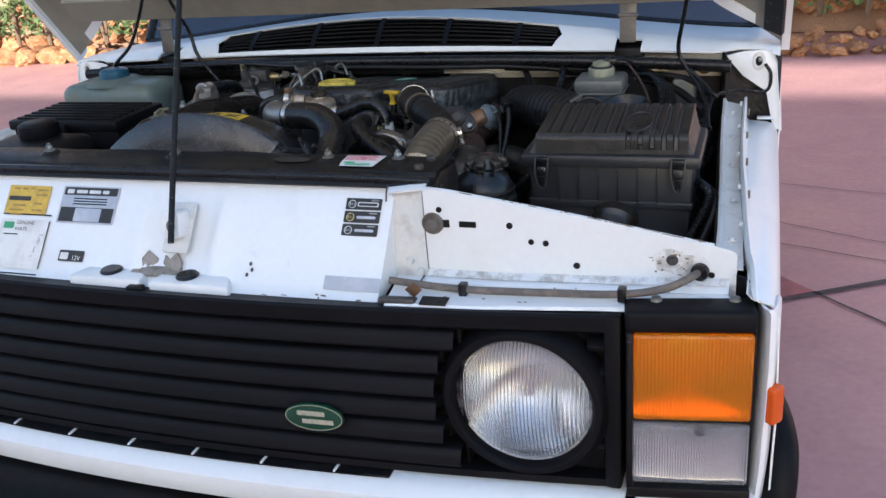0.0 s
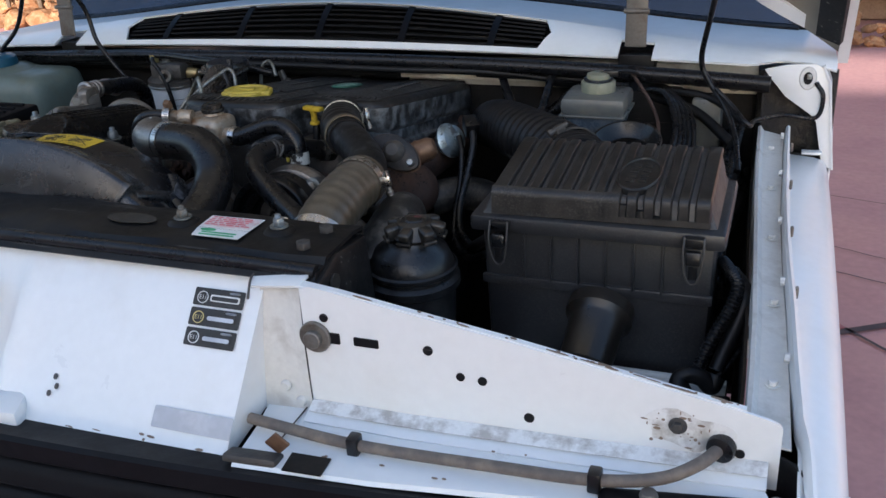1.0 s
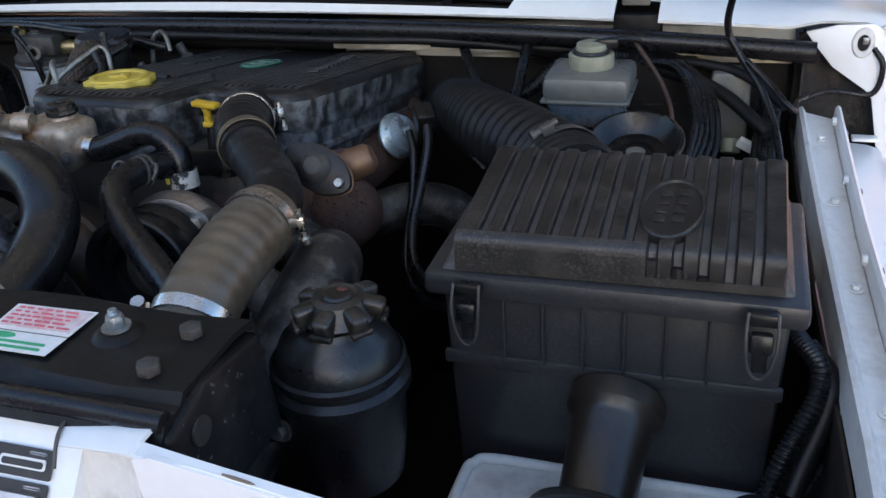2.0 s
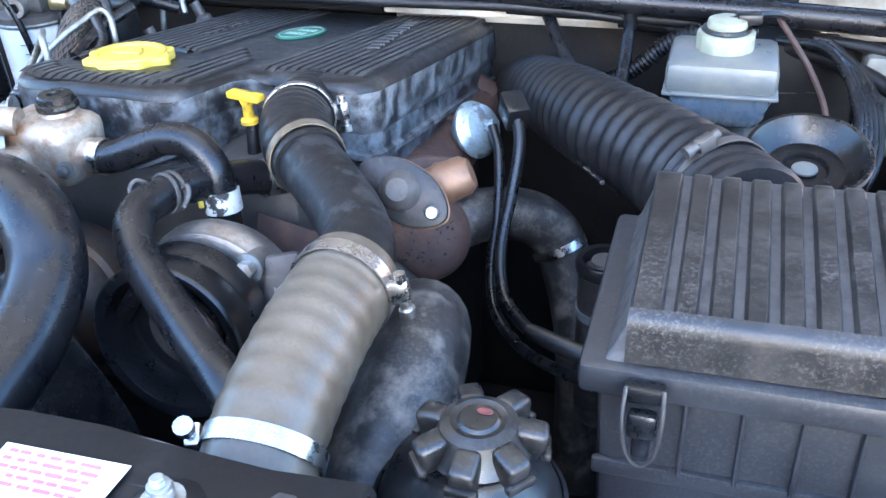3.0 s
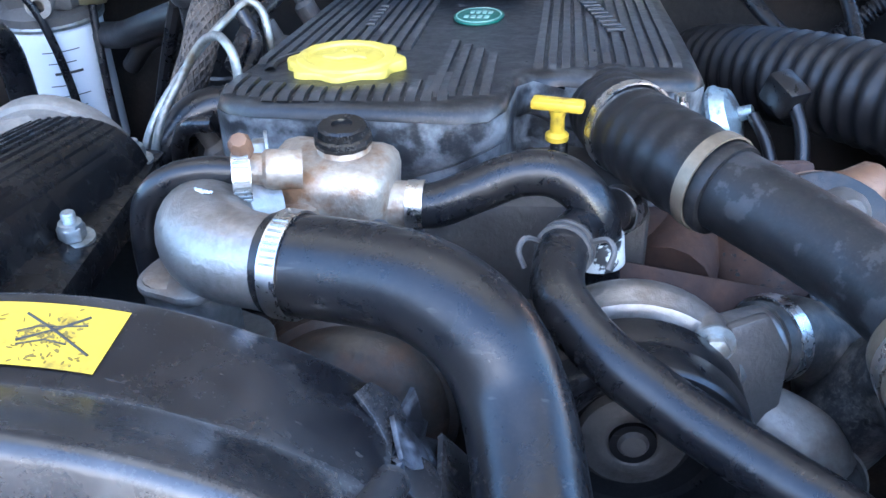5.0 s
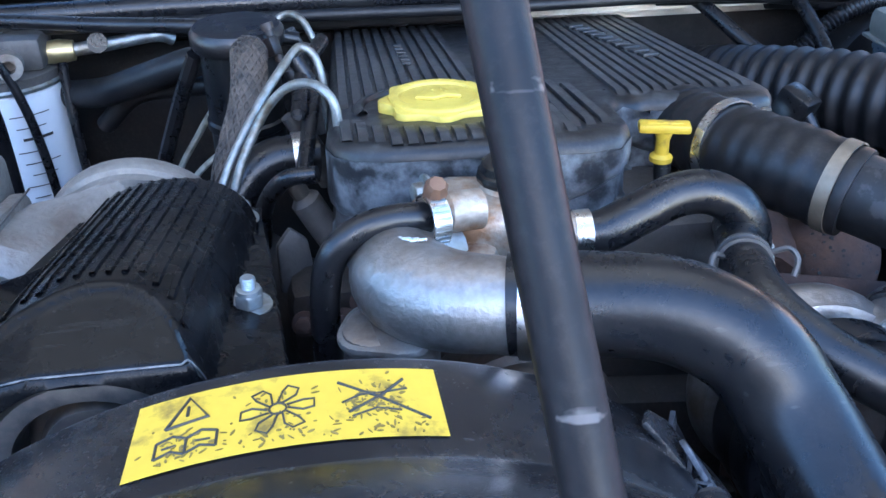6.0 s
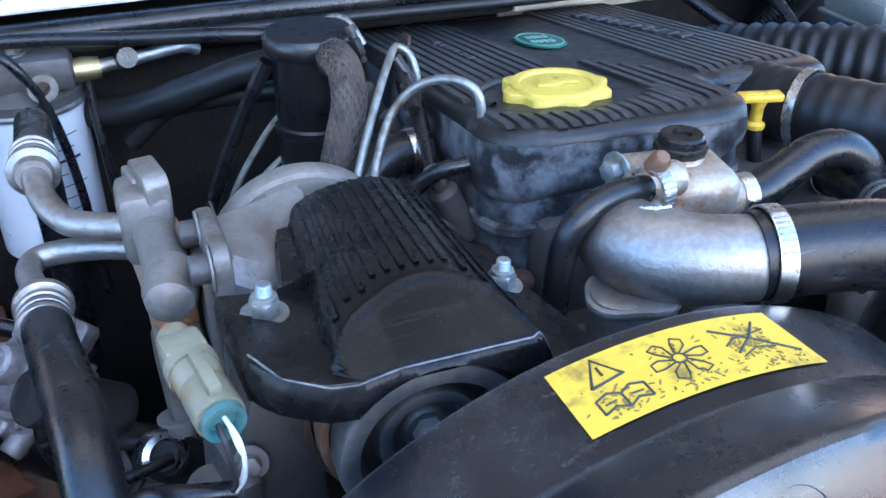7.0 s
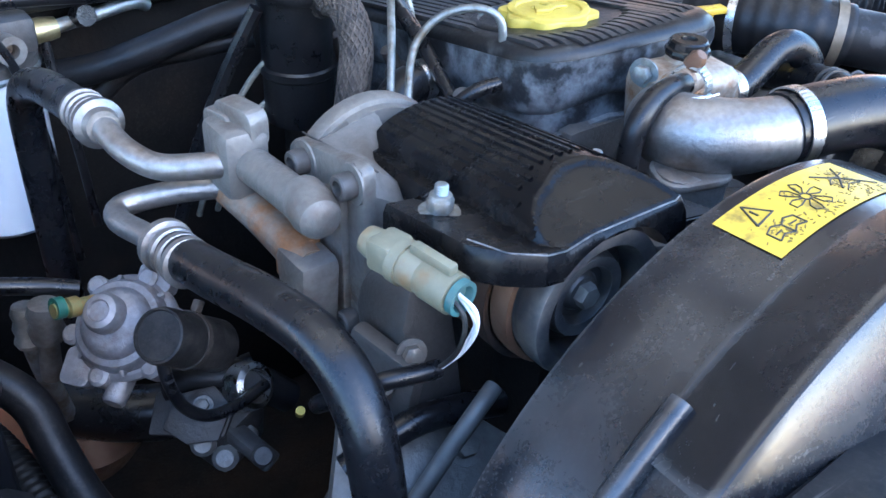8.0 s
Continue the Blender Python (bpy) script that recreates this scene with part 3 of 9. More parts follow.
for k in range(22):   # flakes along the front panel's lower edge and folds
    x = random.choice((random.uniform(-0.10, 0.34), random.uniform(-0.02, 0.10)))
    z = 1.0135 + random.random() ** 2 * 0.006
    prism(ellipse(0, 0, random.uniform(0.0008, 0.006), random.uniform(0.0006, 0.0016), 7), 0.0007, Matrix.Translation((x, slam_y(z) - 0.0014, z)) @ pose(0, 0, 0, 50.5, 0, random.uniform(-8, 8)), 0, chips)
for k in range(16):
    x = random.uniform(0.42, 0.80)
    prism(ellipse(x, random.uniform(0.030, 0.092), random.uniform(0.0006, 0.0030), random.uniform(0.0005, 0.0012), 7), 0.0006, pose(0, 0, float(np.interp(x, (0.5, 0.66, 0.81), (1.0248, 1.0295, 1.0362)))), 0, chips)
STAIN = material("stained white paint", (0.74, 0.74, 0.72), 0.4, other=(0.20, 0.16, 0.12), amount=0.6, scale=44, fine=300, grain=0.1, bump=0.02, edge=(0.45, 0.62))
part("stain", prism([(0.745 + (0.034 + 0.007 * math.sin(3 * a + 1)) * math.cos(a), 1.064 + (0.017 + 0.004 * math.sin(4 * a)) * math.sin(a)) for a in np.linspace(0, 2 * math.pi, 29)[:-1]], 0.0005, Matrix.Translation((0, 0.1, 0)) @ YZ), STAIN, car, "grimy stain round a bolt")
part("stain", sheet([[(x, y, z + d) for x, z in ((0.405, 1.0235), (0.5, 1.0238), (0.66, 1.0288), (0.81, 1.0356))] for y, d in ((0.0995, 0.0112), (0.086, 0.0062))], 0.0006), STAIN, car)
tagged(part("paint_chip", chips, BARE, car, "bare patches where paint has flaked"), kind="stuff")
for x, z, r in ((0.426, 1.124, 0.0042), (0.525, 1.105, 0.0046), (0.554, 1.083, 0.004), (0.574, 1.082, 0.0042), (0.615, 1.052, 0.0046), (0.788, 1.050, 0.004)):
    part("panel_hole", prism(ellipse(x, z, r, r, 16), 0.0012, Matrix.Translation((0, 0.1, 0)) @ YZ), BLACK, car)
part("panel_slot", prism([(x + 0.466, z + 1.104) for x, z in rounded(0.024, 0.0085, 0.001, 2)], 0.0012, Matrix.Translation((0, 0.1, 0)) @ YZ), BLACK, car)
part("panel_slot", prism([(x + 0.434, z + 1.104) for x, z in rounded(0.012, 0.011, 0.001, 2)], 0.0012, Matrix.Translation((0, 0.1, 0)) @ YZ), BLACK, car)
bm = lathe([(0, 0), (0.0155, 0), (0.0155, 0.003), (0.0145, 0.004), (0.0085, 0.004), (0.0085, 0.009), (0.0075, 0.010), (0, 0.010)], axis((0.416, 0.0995, 1.104), (0, -1, 0)), 28)
part("bolt", bm, GREYCAST, car)
hex_bolt(car, (0.739, 0.0995, 1.068), (0, -1, 0), 0.0050, DARKCAST)
for x, z in ((0.374, 1.13), (0.377, 1.045), (0.392, 1.03)):
    part("stud", lathe([(0, 0), (0.0055, 0), (0.0055, 0.002), (0.004, 0.004), (0, 0.004)], axis((x, slam_y(z) + 0.004 if z > 1.1 else 0.1, z), (0, -1, 0)), 16), WHITE_DIRTY, car)
# shelf over the headlamps
part("lamp_shelf", sheet([[(0.355, 0.103, 1.022), (0.50, 0.103, 1.022), (0.66, 0.103, 1.027), (0.80, 0.103, 1.034)], [(0.362, 0.065, 1.020), (0.50, 0.065, 1.022), (0.66, 0.065, 1.027), (0.815, 0.065, 1.033)], [(0.372, 0.006, 1.0235), (0.50, 0.014, 1.0245), (0.66, 0.034, 1.0265), (0.825, 0.046, 1.031)], [(0.372, 0.003, 1.0205), (0.50, 0.011, 1.0215), (0.66, 0.032, 1.022), (0.825, 0.046, 1.022)]], 0.002), WHITE, car)
part("shelf_fold", sheet([[(x, 0.1000, z + 0.011) for x, z in ((0.404, 1.022), (0.5, 1.022), (0.66, 1.027), (0.81, 1.034))], [(x, 0.078, z + 0.0015) for x, z in ((0.404, 1.022), (0.5, 1.022), (0.66, 1.027), (0.81, 1.034))]], 0.002), WHITE, car)
part("panel_seam", tube([(0.404, 0.0990, 1.0338), (0.5, 0.0990, 1.0338), (0.66, 0.0990, 1.0388), (0.81, 0.0990, 1.0458)], 0.0008, 6, 2), DARKCAST, car)
part("panel_seam", tube([(0.3965, 0.10, 1.0232), (0.397, 0.05, 1.0232), (0.397, 0.036, 1.0232)], 0.0008, 6, 2), DARKCAST, car)
part("panel_seam", tube([(0.4038, 0.0996, 1.035), (0.4030, 0.0998, 1.09), (0.4025, 0.1040, 1.147)], 0.0007, 6, 2), DARKCAST, car)
part("shelf_slot", prism([(0.421, 0.006), (0.4575, 0.008), (0.456, 0.0315), (0.4185, 0.030)], 0.0015, pose(0, 0, 1.0243)), BLACK, car)
cable = thing("bonnet_release_cable", (0.372, 0.05, 1.03), "grey brown bonnet release cable clipped along the front panel", "cable")
part("cable_body", tube([(0.36, 0.058, 1.032), (0.47, 0.05, 1.030), (0.60, 0.05, 1.034), (0.68, 0.05, 1.0385), (0.730, 0.056, 1.046), (0.758, 0.072, 1.0535), (0.775, 0.098, 1.056)], 0.0052, 12, 8), material("worn grey cable sheath", (0.12, 0.10, 0.085), 0.6, other=(0.25, 0.2, 0.15), scale=50), cable)
part("grommet", lathe([(0, -0.004), (0.011, -0.004), (0.012, 0.0), (0.011, 0.005), (0.006, 0.007), (0, 0.007)], axis((0.774, 0.097, 1.055), (-0.3, -1, 0)), 20), RUBBER, cable)
for x, z in ((0.47, 1.030), (0.682, 1.039)):
    part("cable_clip", box((0.011, 0.014, 0.019), pose(x, 0.05, z), 0.002), PLASTIC, cable)
lever = thing("bonnet_catch_lever", (0.385, 0.03, 1.03), "bent brown steel catch lever at the cable's end", "lever")
part("lever_arm", box((0.017, 0.003, 0.017), pose(0.4075, 0.026, 1.036, 8, 45, 12), 0.001), COPPER, lever)
part("lever_base", box((0.052, 0.020, 0.008), pose(0.387, 0.016, 1.024, -14, 0, 4), 0.003), DARKCAST, lever)

TAUPE = material("dusty bare steel", (0.30, 0.265, 0.225), 0.55, metal=0.2, other=(0.17, 0.13, 0.10), amount=0.7, scale=60, fine=260, bump=0.2)
# catch, rubber pads and stay bracket in the middle of the front panel
for x in (-0.083, 0.052):
    part("pad_block", prism([(-0.066, 0.0), (0.066, 0.0), (0.054, 0.045), (-0.054, 0.045)] if x < 0 else [(-0.058, 0.0), (0.082, 0.0), (0.060, 0.045), (-0.050, 0.045)], 0.034, pose(x, 0.002, 0.997), 0.007), WHITE, car)
    part("rubber_pad", lathe([(0, 0), (0.0165, 0), (0.0175, 0.002), (0.015, 0.005), (0, 0.005)], pose(x - 0.001, 0.026, 1.0308), 24), RUBBER, car)
part("catch_slot", box((0.026, 0.016, 0.024), pose(-0.024, -0.001, 1.012), 0.003), BLACK, car)
for x, t in ((-0.032, 14), (0.012, -16)):
    part("catch_horn", prism([(-0.020, 0), (0.018, 0), (0.020, 0.020), (0.004, 0.034), (-0.008, 0.020), (-0.019, 0.026)], 0.004, pose(x, 0.040, 1.026, 58, 0, t), 0.001), TAUPE, car)
part("catch_plate", box((0.085, 0.022, 0.005), pose(-0.010, 0.036, 1.031, 15), 0.002), TAUPE, car)
part("stay_bracket", prism(rounded(0.030, 0.042, 0.007), 0.030, Matrix.Translation((0.016, slam_y(1.092) - 0.002, 1.092)) @ pose(0, 0, 0, 75, 0, 0), 0.004), WHITE, car)
part("stay_foot_plate", prism(rounded(0.044, 0.080, 0.004), 0.004, Matrix.Translation((0.016, slam_y(1.085) - 0.0005, 1.085)) @ pose(0, 0, 0, 50.5, 0, 0), 0.001), WHITE_DIRTY, car)
part("bracket_hole", prism(ellipse(0, 0, 0.007, 0.009, 14), 0.002, Matrix.Translation((0.018, slam_y(1.092) - 0.0315, 1.098)) @ pose(0, 0, 0, 75, 0, 0)), GREYCAST, car)
stay = solid("bonnet_stay", tube([(0.0302, 0.0365, 1.093), (0.0286, 0.0415, 1.103), (-0.006, 0.195, 1.354), (-0.048, 0.38, 1.657), (-0.077, 0.508, 1.866)], 0.0046, 12, 6), BLACK, "black steel rod that props up the bonnet", "bonnet stay")
for x, z in ((0.148, 1.048), (0.152, 1.041), (0.145, 1.035)):
    part("panel_hole", prism(ellipse(0, 0, 0.0022, 0.0032, 10), 0.001, Matrix.Translation((x, slam_y(z) - 0.0016, z)) @ pose(0, 0, 0, 50.5, 0, 0)), DARKCAST, car)


# labels on the front panel, printed flat
def panel_label(name, x, z, w, h, mat, parent, up=0.0, tag=""):
    m = Matrix.Translation((x, slam_y(z) - 0.0018 - up, z)) @ pose(0, 0, 0, 50.5, 0, 0)
    bm = prism([(a, b) for a, b in rounded(w, h, 0.0015, 2)], 0.0006, m)
    if parent is None:
        return solid(name, bm, mat, tag, "label")
    ob = mesh_object(name, bm, mat)
    ob.parent = parent
    return ob


def lettering(text, size, x, z, mat, parent, up):
    """Printed words whose lower left corner lies at x, z on the front panel."""
    cu = bpy.data.curves.new(text.lower(), "FONT")
    cu.body, cu.size = text, size
    ob = bpy.data.objects.new("lettering", cu)
    scene.collection.objects.link(ob)
    me = bpy.data.meshes.new_from_object(ob.evaluated_get(bpy.context.evaluated_depsgraph_get()))
    bpy.data.objects.remove(ob)
    bpy.data.curves.remove(cu)
    me.transform(Matrix.Translation((x, slam_y(z) - 0.0024 - up, z)) @ pose(0, 0, 0, 50.5, 0, 0))
    bm = bmesh.new()
    bm.from_mesh(me)
    return part("lettering", bm, mat, parent)


lab = panel_label("label", -0.284, 1.112, 0.084, 0.048, material("ochre label film", (0.62, 0.40, 0.05), 0.45, other=(0.4, 0.27, 0.05), scale=60), None, 0, "ochre warning label stuck on the white front panel")
FADED = material("faded brown print", (0.36, 0.23, 0.05), 0.5, other=(0.18, 0.12, 0.04), amount=0.7, scale=90, bump=0)
panel_label("print_bar", -0.300, 1.1135, 0.044, 0.0075, INK, lab, 0.0008)
for w, x, z in ((0.012, -0.311, 1.1265), (0.012, -0.294, 1.1265), (0.010, -0.279, 1.1270), (0.022, -0.258, 1.1250), (0.022, -0.258, 1.1185), (0.024, -0.298, 1.1045), (0.030, -0.302, 1.0980), (0.022, -0.300, 1.0925), (0.016, -0.262, 1.1070), (0.020, -0.261, 1.0985)):
    panel_label("print_bar", x, z, w, 0.0030, FADED, lab, 0.0008)
lab = panel_label("label", -0.163, 1.108, 0.108, 0.062, PLATE, None, 0, "black and silver maker's data plate on the front panel")
panel_label("print_field", -0.163, 1.1255, 0.102, 0.013, INK, lab, 0.0004)
panel_label("print_field", -0.163, 1.0955, 0.102, 0.024, INK, lab, 0.0004)
panel_label("print_field", -0.160, 1.0955, 0.050, 0.022, PLATE, lab, 0.0008)
panel_label("print_field", -0.163, 1.113, 0.102, 0.014, PLATE, lab, 0.0008)
for w, x in ((0.021, -0.180), (0.022, -0.155), (0.012, -0.134)):
    panel_label("print_bar", x, 1.1253, w, 0.0055, INK_WHITE, lab, 0.0008)
panel_label("emblem", -0.202, 1.1253, 0.013, 0.007, INK_WHITE, lab, 0.0008)
for k in range(3):
    panel_label("print_bar", -0.160, 1.1165 - 0.0034 * k, 0.064, 0.0014, INK, lab, 0.0016)
lab = panel_label("label", -0.277, 1.0545, 0.100, 0.082, PAPER, None, 0, "creased white paper label on the front panel")
panel_label("emblem", -0.308, 1.078, 0.02, 0.011, INK_GREEN, lab, 0.0008)
lettering("GENUINE", 0.0085, -0.294, 1.0800, INK, lab, 0.0008)
lettering("PARTS", 0.0085, -0.294, 1.0715, INK, lab, 0.0008)
panel_label("print_bar", -0.300, 1.0665, 0.028, 0.0014, INK, lab, 0.0008)
for x, z, w, h in ((-0.277, 1.0925, 0.097, 0.0010), (-0.277, 1.0165, 0.097, 0.0010), (-0.2285, 1.0545, 0.0010, 0.078)):
    panel_label("border", x, z, w, h, DARKCAST, lab, 0.0006)
for x, z, w, h in ((-0.243, 1.060, 0.004, 0.012), (-0.238, 1.067, 0.009, 0.0025), (-0.246, 1.048, 0.0025, 0.010), (-0.250, 1.040, 0.005, 0.004), (-0.240, 1.0585, 0.0022, 0.010)):
    panel_label("scuff", x, z, w, h, STAIN, lab, 0.0006)
lab = panel_label("label", -0.171, 1.043, 0.047, 0.018, INK, None, 0, "small black battery label with white print")
lettering("12V", 0.0105, -0.1695, 1.0385, INK_WHITE, lab, 0.0008)
panel_label("emblem", -0.184, 1.043, 0.015, 0.011, INK_WHITE, lab, 0.0008)
for k, z in enumerate((1.1235, 1.1085, 1.0935)):
    lab = panel_label("label", 0.310, z, 0.055, 0.0172, INK, None, 0, "black approval label with a ringed mark")
    tagged(lab, group="approval labels")
    c = INK_WHITE if k != 1 else material("gold print", (0.6, 0.5, 0.2), 0.5, bump=0)
    m = Matrix.Translation((0.2925, slam_y(z) - 0.0028, z)) @ pose(0, 0, 0, 50.5, 0, 0)
    bm = lathe([(0.0052, 0), (0.0060, 0), (0.0060, 0.0006), (0.0052, 0.0006), (0.0052, 0)], m, 24)
    ob = mesh_object("ring", bm, c)
    ob.parent = lab
    txt = bpy.data.curves.new("mark", "FONT")
    txt.body, txt.size, txt.align_x, txt.align_y = "E11", 0.0058, "CENTER", "CENTER"
    ob = new("mark", txt)
    ob.data.materials.append(c)
    ob.matrix_world = m
    ob.parent = lab
    panel_label("number_bar", 0.317, z, 0.032, 0.0065, c if k == 0 else INK, lab, 0.0008)
    panel_label("number_bar", 0.317, z, 0.029, 0.004, PLATE if k else INK, lab, 0.0012)
    panel_label("number_bar", 0.327, z + 0.0050, 0.012, 0.0018, PLATE, lab, 0.0012)
panel_label("label", 0.312, 1.033, 0.085, 0.020, PLATE, None, 0, "faded silver label low on the front panel")

# radiator top with its black cross-member
rad = thing("radiator", (0, 0.18, 0.6), "black painted radiator cross-member with bolts", "radiator")
part("cross_member", sheet([[(-0.62 + 1.03 * k / 24, y + 0.0035 * math.sin(k * 1.3) * (j > 2), z) for k in range(25)] for j, (y, z) in enumerate(((0.118, 1.147), (0.124, 1.155), (0.140, 1.156), (0.146, 1.162), (0.205, 1.163), (0.226, 1.160), (0.231, 1.150), (0.231, 1.09)))], 0.004), BLACK, rad)
part("front_seal", tube([(-0.62, 0.127, 1.1545), (0, 0.127, 1.1565), (0.30, 0.127, 1.1565), (0.408, 0.127, 1.154)], 0.007, 10, 4), RUBBER, rad)
part("radiator_core", box((0.78, 0.055, 0.5), pose(-0.05, 0.19, 0.86), 0.004), BLACK, rad)
part("end_bracket", prism([(0.118, 1.07), (0.118, 1.148), (0.16, 1.160), (0.225, 1.152), (0.235, 1.07)], 0.03, Matrix(((0, 0, 1, 0.385), (1, 0, 0, 0), (0, 1, 0, 0), (0, 0, 0, 1))), 0.006), BLACK, rad)
part("bracket_hole", lathe([(0, 0), (0.009, 0), (0.009, 0.002), (0, 0.002)], axis((0.4155, 0.145, 1.136), (1, 0, 0)), 20), INK, rad)
for x, y in ((0.223, 0.189), (0.336, 0.190), (-0.05, 0.19), (-0.30, 0.19)):
    part("mount_cup", lathe([(0, 0), (0.017, 0), (0.013, 0.003), (0.009, 0.004), (0, 0.004)], pose(x, y, 1.1625), 22), BLACK, rad)
    hex_bolt(rad, (x, y, 1.167), (0, 0, 1), 0.0062, ZINC, True, 0.004)
for x, y, z in ((0.384, 0.198, 1.160), (0.380, 0.158, 1.160)):
    hex_bolt(rad, (x, y, z), (0, 0, 1), 0.0075, DARKCAST, True)
part("slot_opening", prism(ellipse(0.165, 0.180, 0.030, 0.012, 20), 0.001, pose(0, 0, 1.1645)), INK, rad, "dark oval opening")
warn = solid("label", prism([(0.251, 0.176), (0.249, 0.204), (0.311, 0.205), (0.310, 0.176)], 0.0006, pose(0, 0, 1.1650)), PAPER, "white and faded red warning label on the radiator member", "label")
ob = mesh_object("red_field", prism([(0.253, 0.179), (0.251, 0.202), (0.309, 0.203), (0.308, 0.179)], 0.0006, pose(0, 0, 1.1654)), material("faded pink print", (0.66, 0.56, 0.54), 0.5, bump=0, scale=80, other=(0.62, 0.30, 0.30), amount=0.9))
ob.parent = warn
for k in range(5):
    x = 0.254
    while x < 0.300:
        w = random.uniform(0.003, 0.010)
        ob = mesh_object("print_bar", prism(rounded(w, 0.0018, 0.0004, 1), 0.0003, pose(x + w / 2, 0.2000 - 0.0044 * k, 1.1661)), INK_RED)
        ob.parent = warn
        x += w + random.uniform(0.001, 0.003)
low = solid("label", prism([(0.256, 0.155), (0.251, 0.1745), (0.310, 0.1745), (0.309, 0.155)], 0.0006, pose(0, 0, 1.1650)), PAPER, "small white label with a green mark on the radiator member", "label")
ob = mesh_object("emblem", prism(ellipse(0.266, 0.170, 0.009, 0.003, 16), 0.0005, pose(0, 0, 1.1656)), INK_GREEN)
ob.parent = low
for k in range(2):
    ob = mesh_object("print_bar", prism(rounded(0.04, 0.0022, 0.0006, 1), 0.0005, pose(0.282, 0.164 - 0.005 * k, 1.1656)), INK_GREEN)
    ob.parent = low

# grille
def bow(x):
    return 0.022 - 0.045 * (1 - (x / 0.70) ** 2)


HLX, HLZ, HLY = 0.5535, 0.884, 0.020
grille = part("grille", sheet([[(x, bow(x) + dy, z) for x in np.linspace(-0.685, 0.684, 30)] for dy, z in ((0.045, 1.012), (0.012, 1.020), (0.004, 1.0225), (0.000, 1.019), (0.000, 1.000), (0.006, 0.994), (0.032, 0.990))], 0.003), GRILLE, car, "black plastic grille with horizontal bars")


def lamp_side(z):
    """Where a bar ends at the round lamp surround."""
    d = 0.118 ** 2 - (z - HLZ) ** 2
    return HLX - math.sqrt(d) - 0.002 if d > 0 else 0.650


for k in range(6):
    z0 = 0.992 - 0.0373 * k
    x1 = min(lamp_side(z0), lamp_side(z0 - 0.026), 0.655)
    for xa, xb in ((-x1, x1),):
        xs = np.linspace(xa, xb, 28)
        rows = [[(x, bow(x) + dy, z0 + dz) for x in xs] for dy, dz in ((0.036, -0.003), (0.014, -0.0035), (0.0085, -0.0065), (0.0035, -0.0165), (0.0005, -0.0260), (0.002, -0.0295), (0.006, -0.031), (0.036, -0.0315))]
        part("grille_bar", sheet(rows, 0.002), GRILLE, grille)
for k in range(9):
    x = -0.47 + 0.1175 * k
    part("grille_web", box((0.005, 0.018, 0.225), pose(x, bow(x) + 0.028, 0.885), 0.001), GRILLE, grille)
part("grille_back", sheet([[(x, bow(x) + 0.040, z) for x in np.linspace(-0.44, 0.44, 20)] for z in (1.01, 0.765)], 0.004), BLACK, grille)
part("grille_bottom", sheet([[(x, bow(x) + dy, z) for x in np.linspace(-0.685, 0.684, 30)] for dy, z in ((0.034, 0.772), (0.003, 0.772), (0.001, 0.762), (0.02, 0.757))], 0.003), GRILLE, grille)


def plate_with_hole(cx, cz, y, r, x0, x1, z0, z1):
    """A flat plate with a round hole."""
    rows = [[], []]
    for k in range(65):
        a = 2 * math.pi * k / 64
        c, s_ = math.cos(a), math.sin(a)
        t = min(((x1 if c > 0 else x0) - cx) / c if abs(c) > 1e-6 else 9, ((z1 if s_ > 0 else z0) - cz) / s_ if abs(s_) > 1e-6 else 9)
        rows[0].append((cx + r * c, y, cz + r * s_))
        rows[1].append((cx + t * c, y, cz + t * s_))
    return sheet(rows, 0.003)


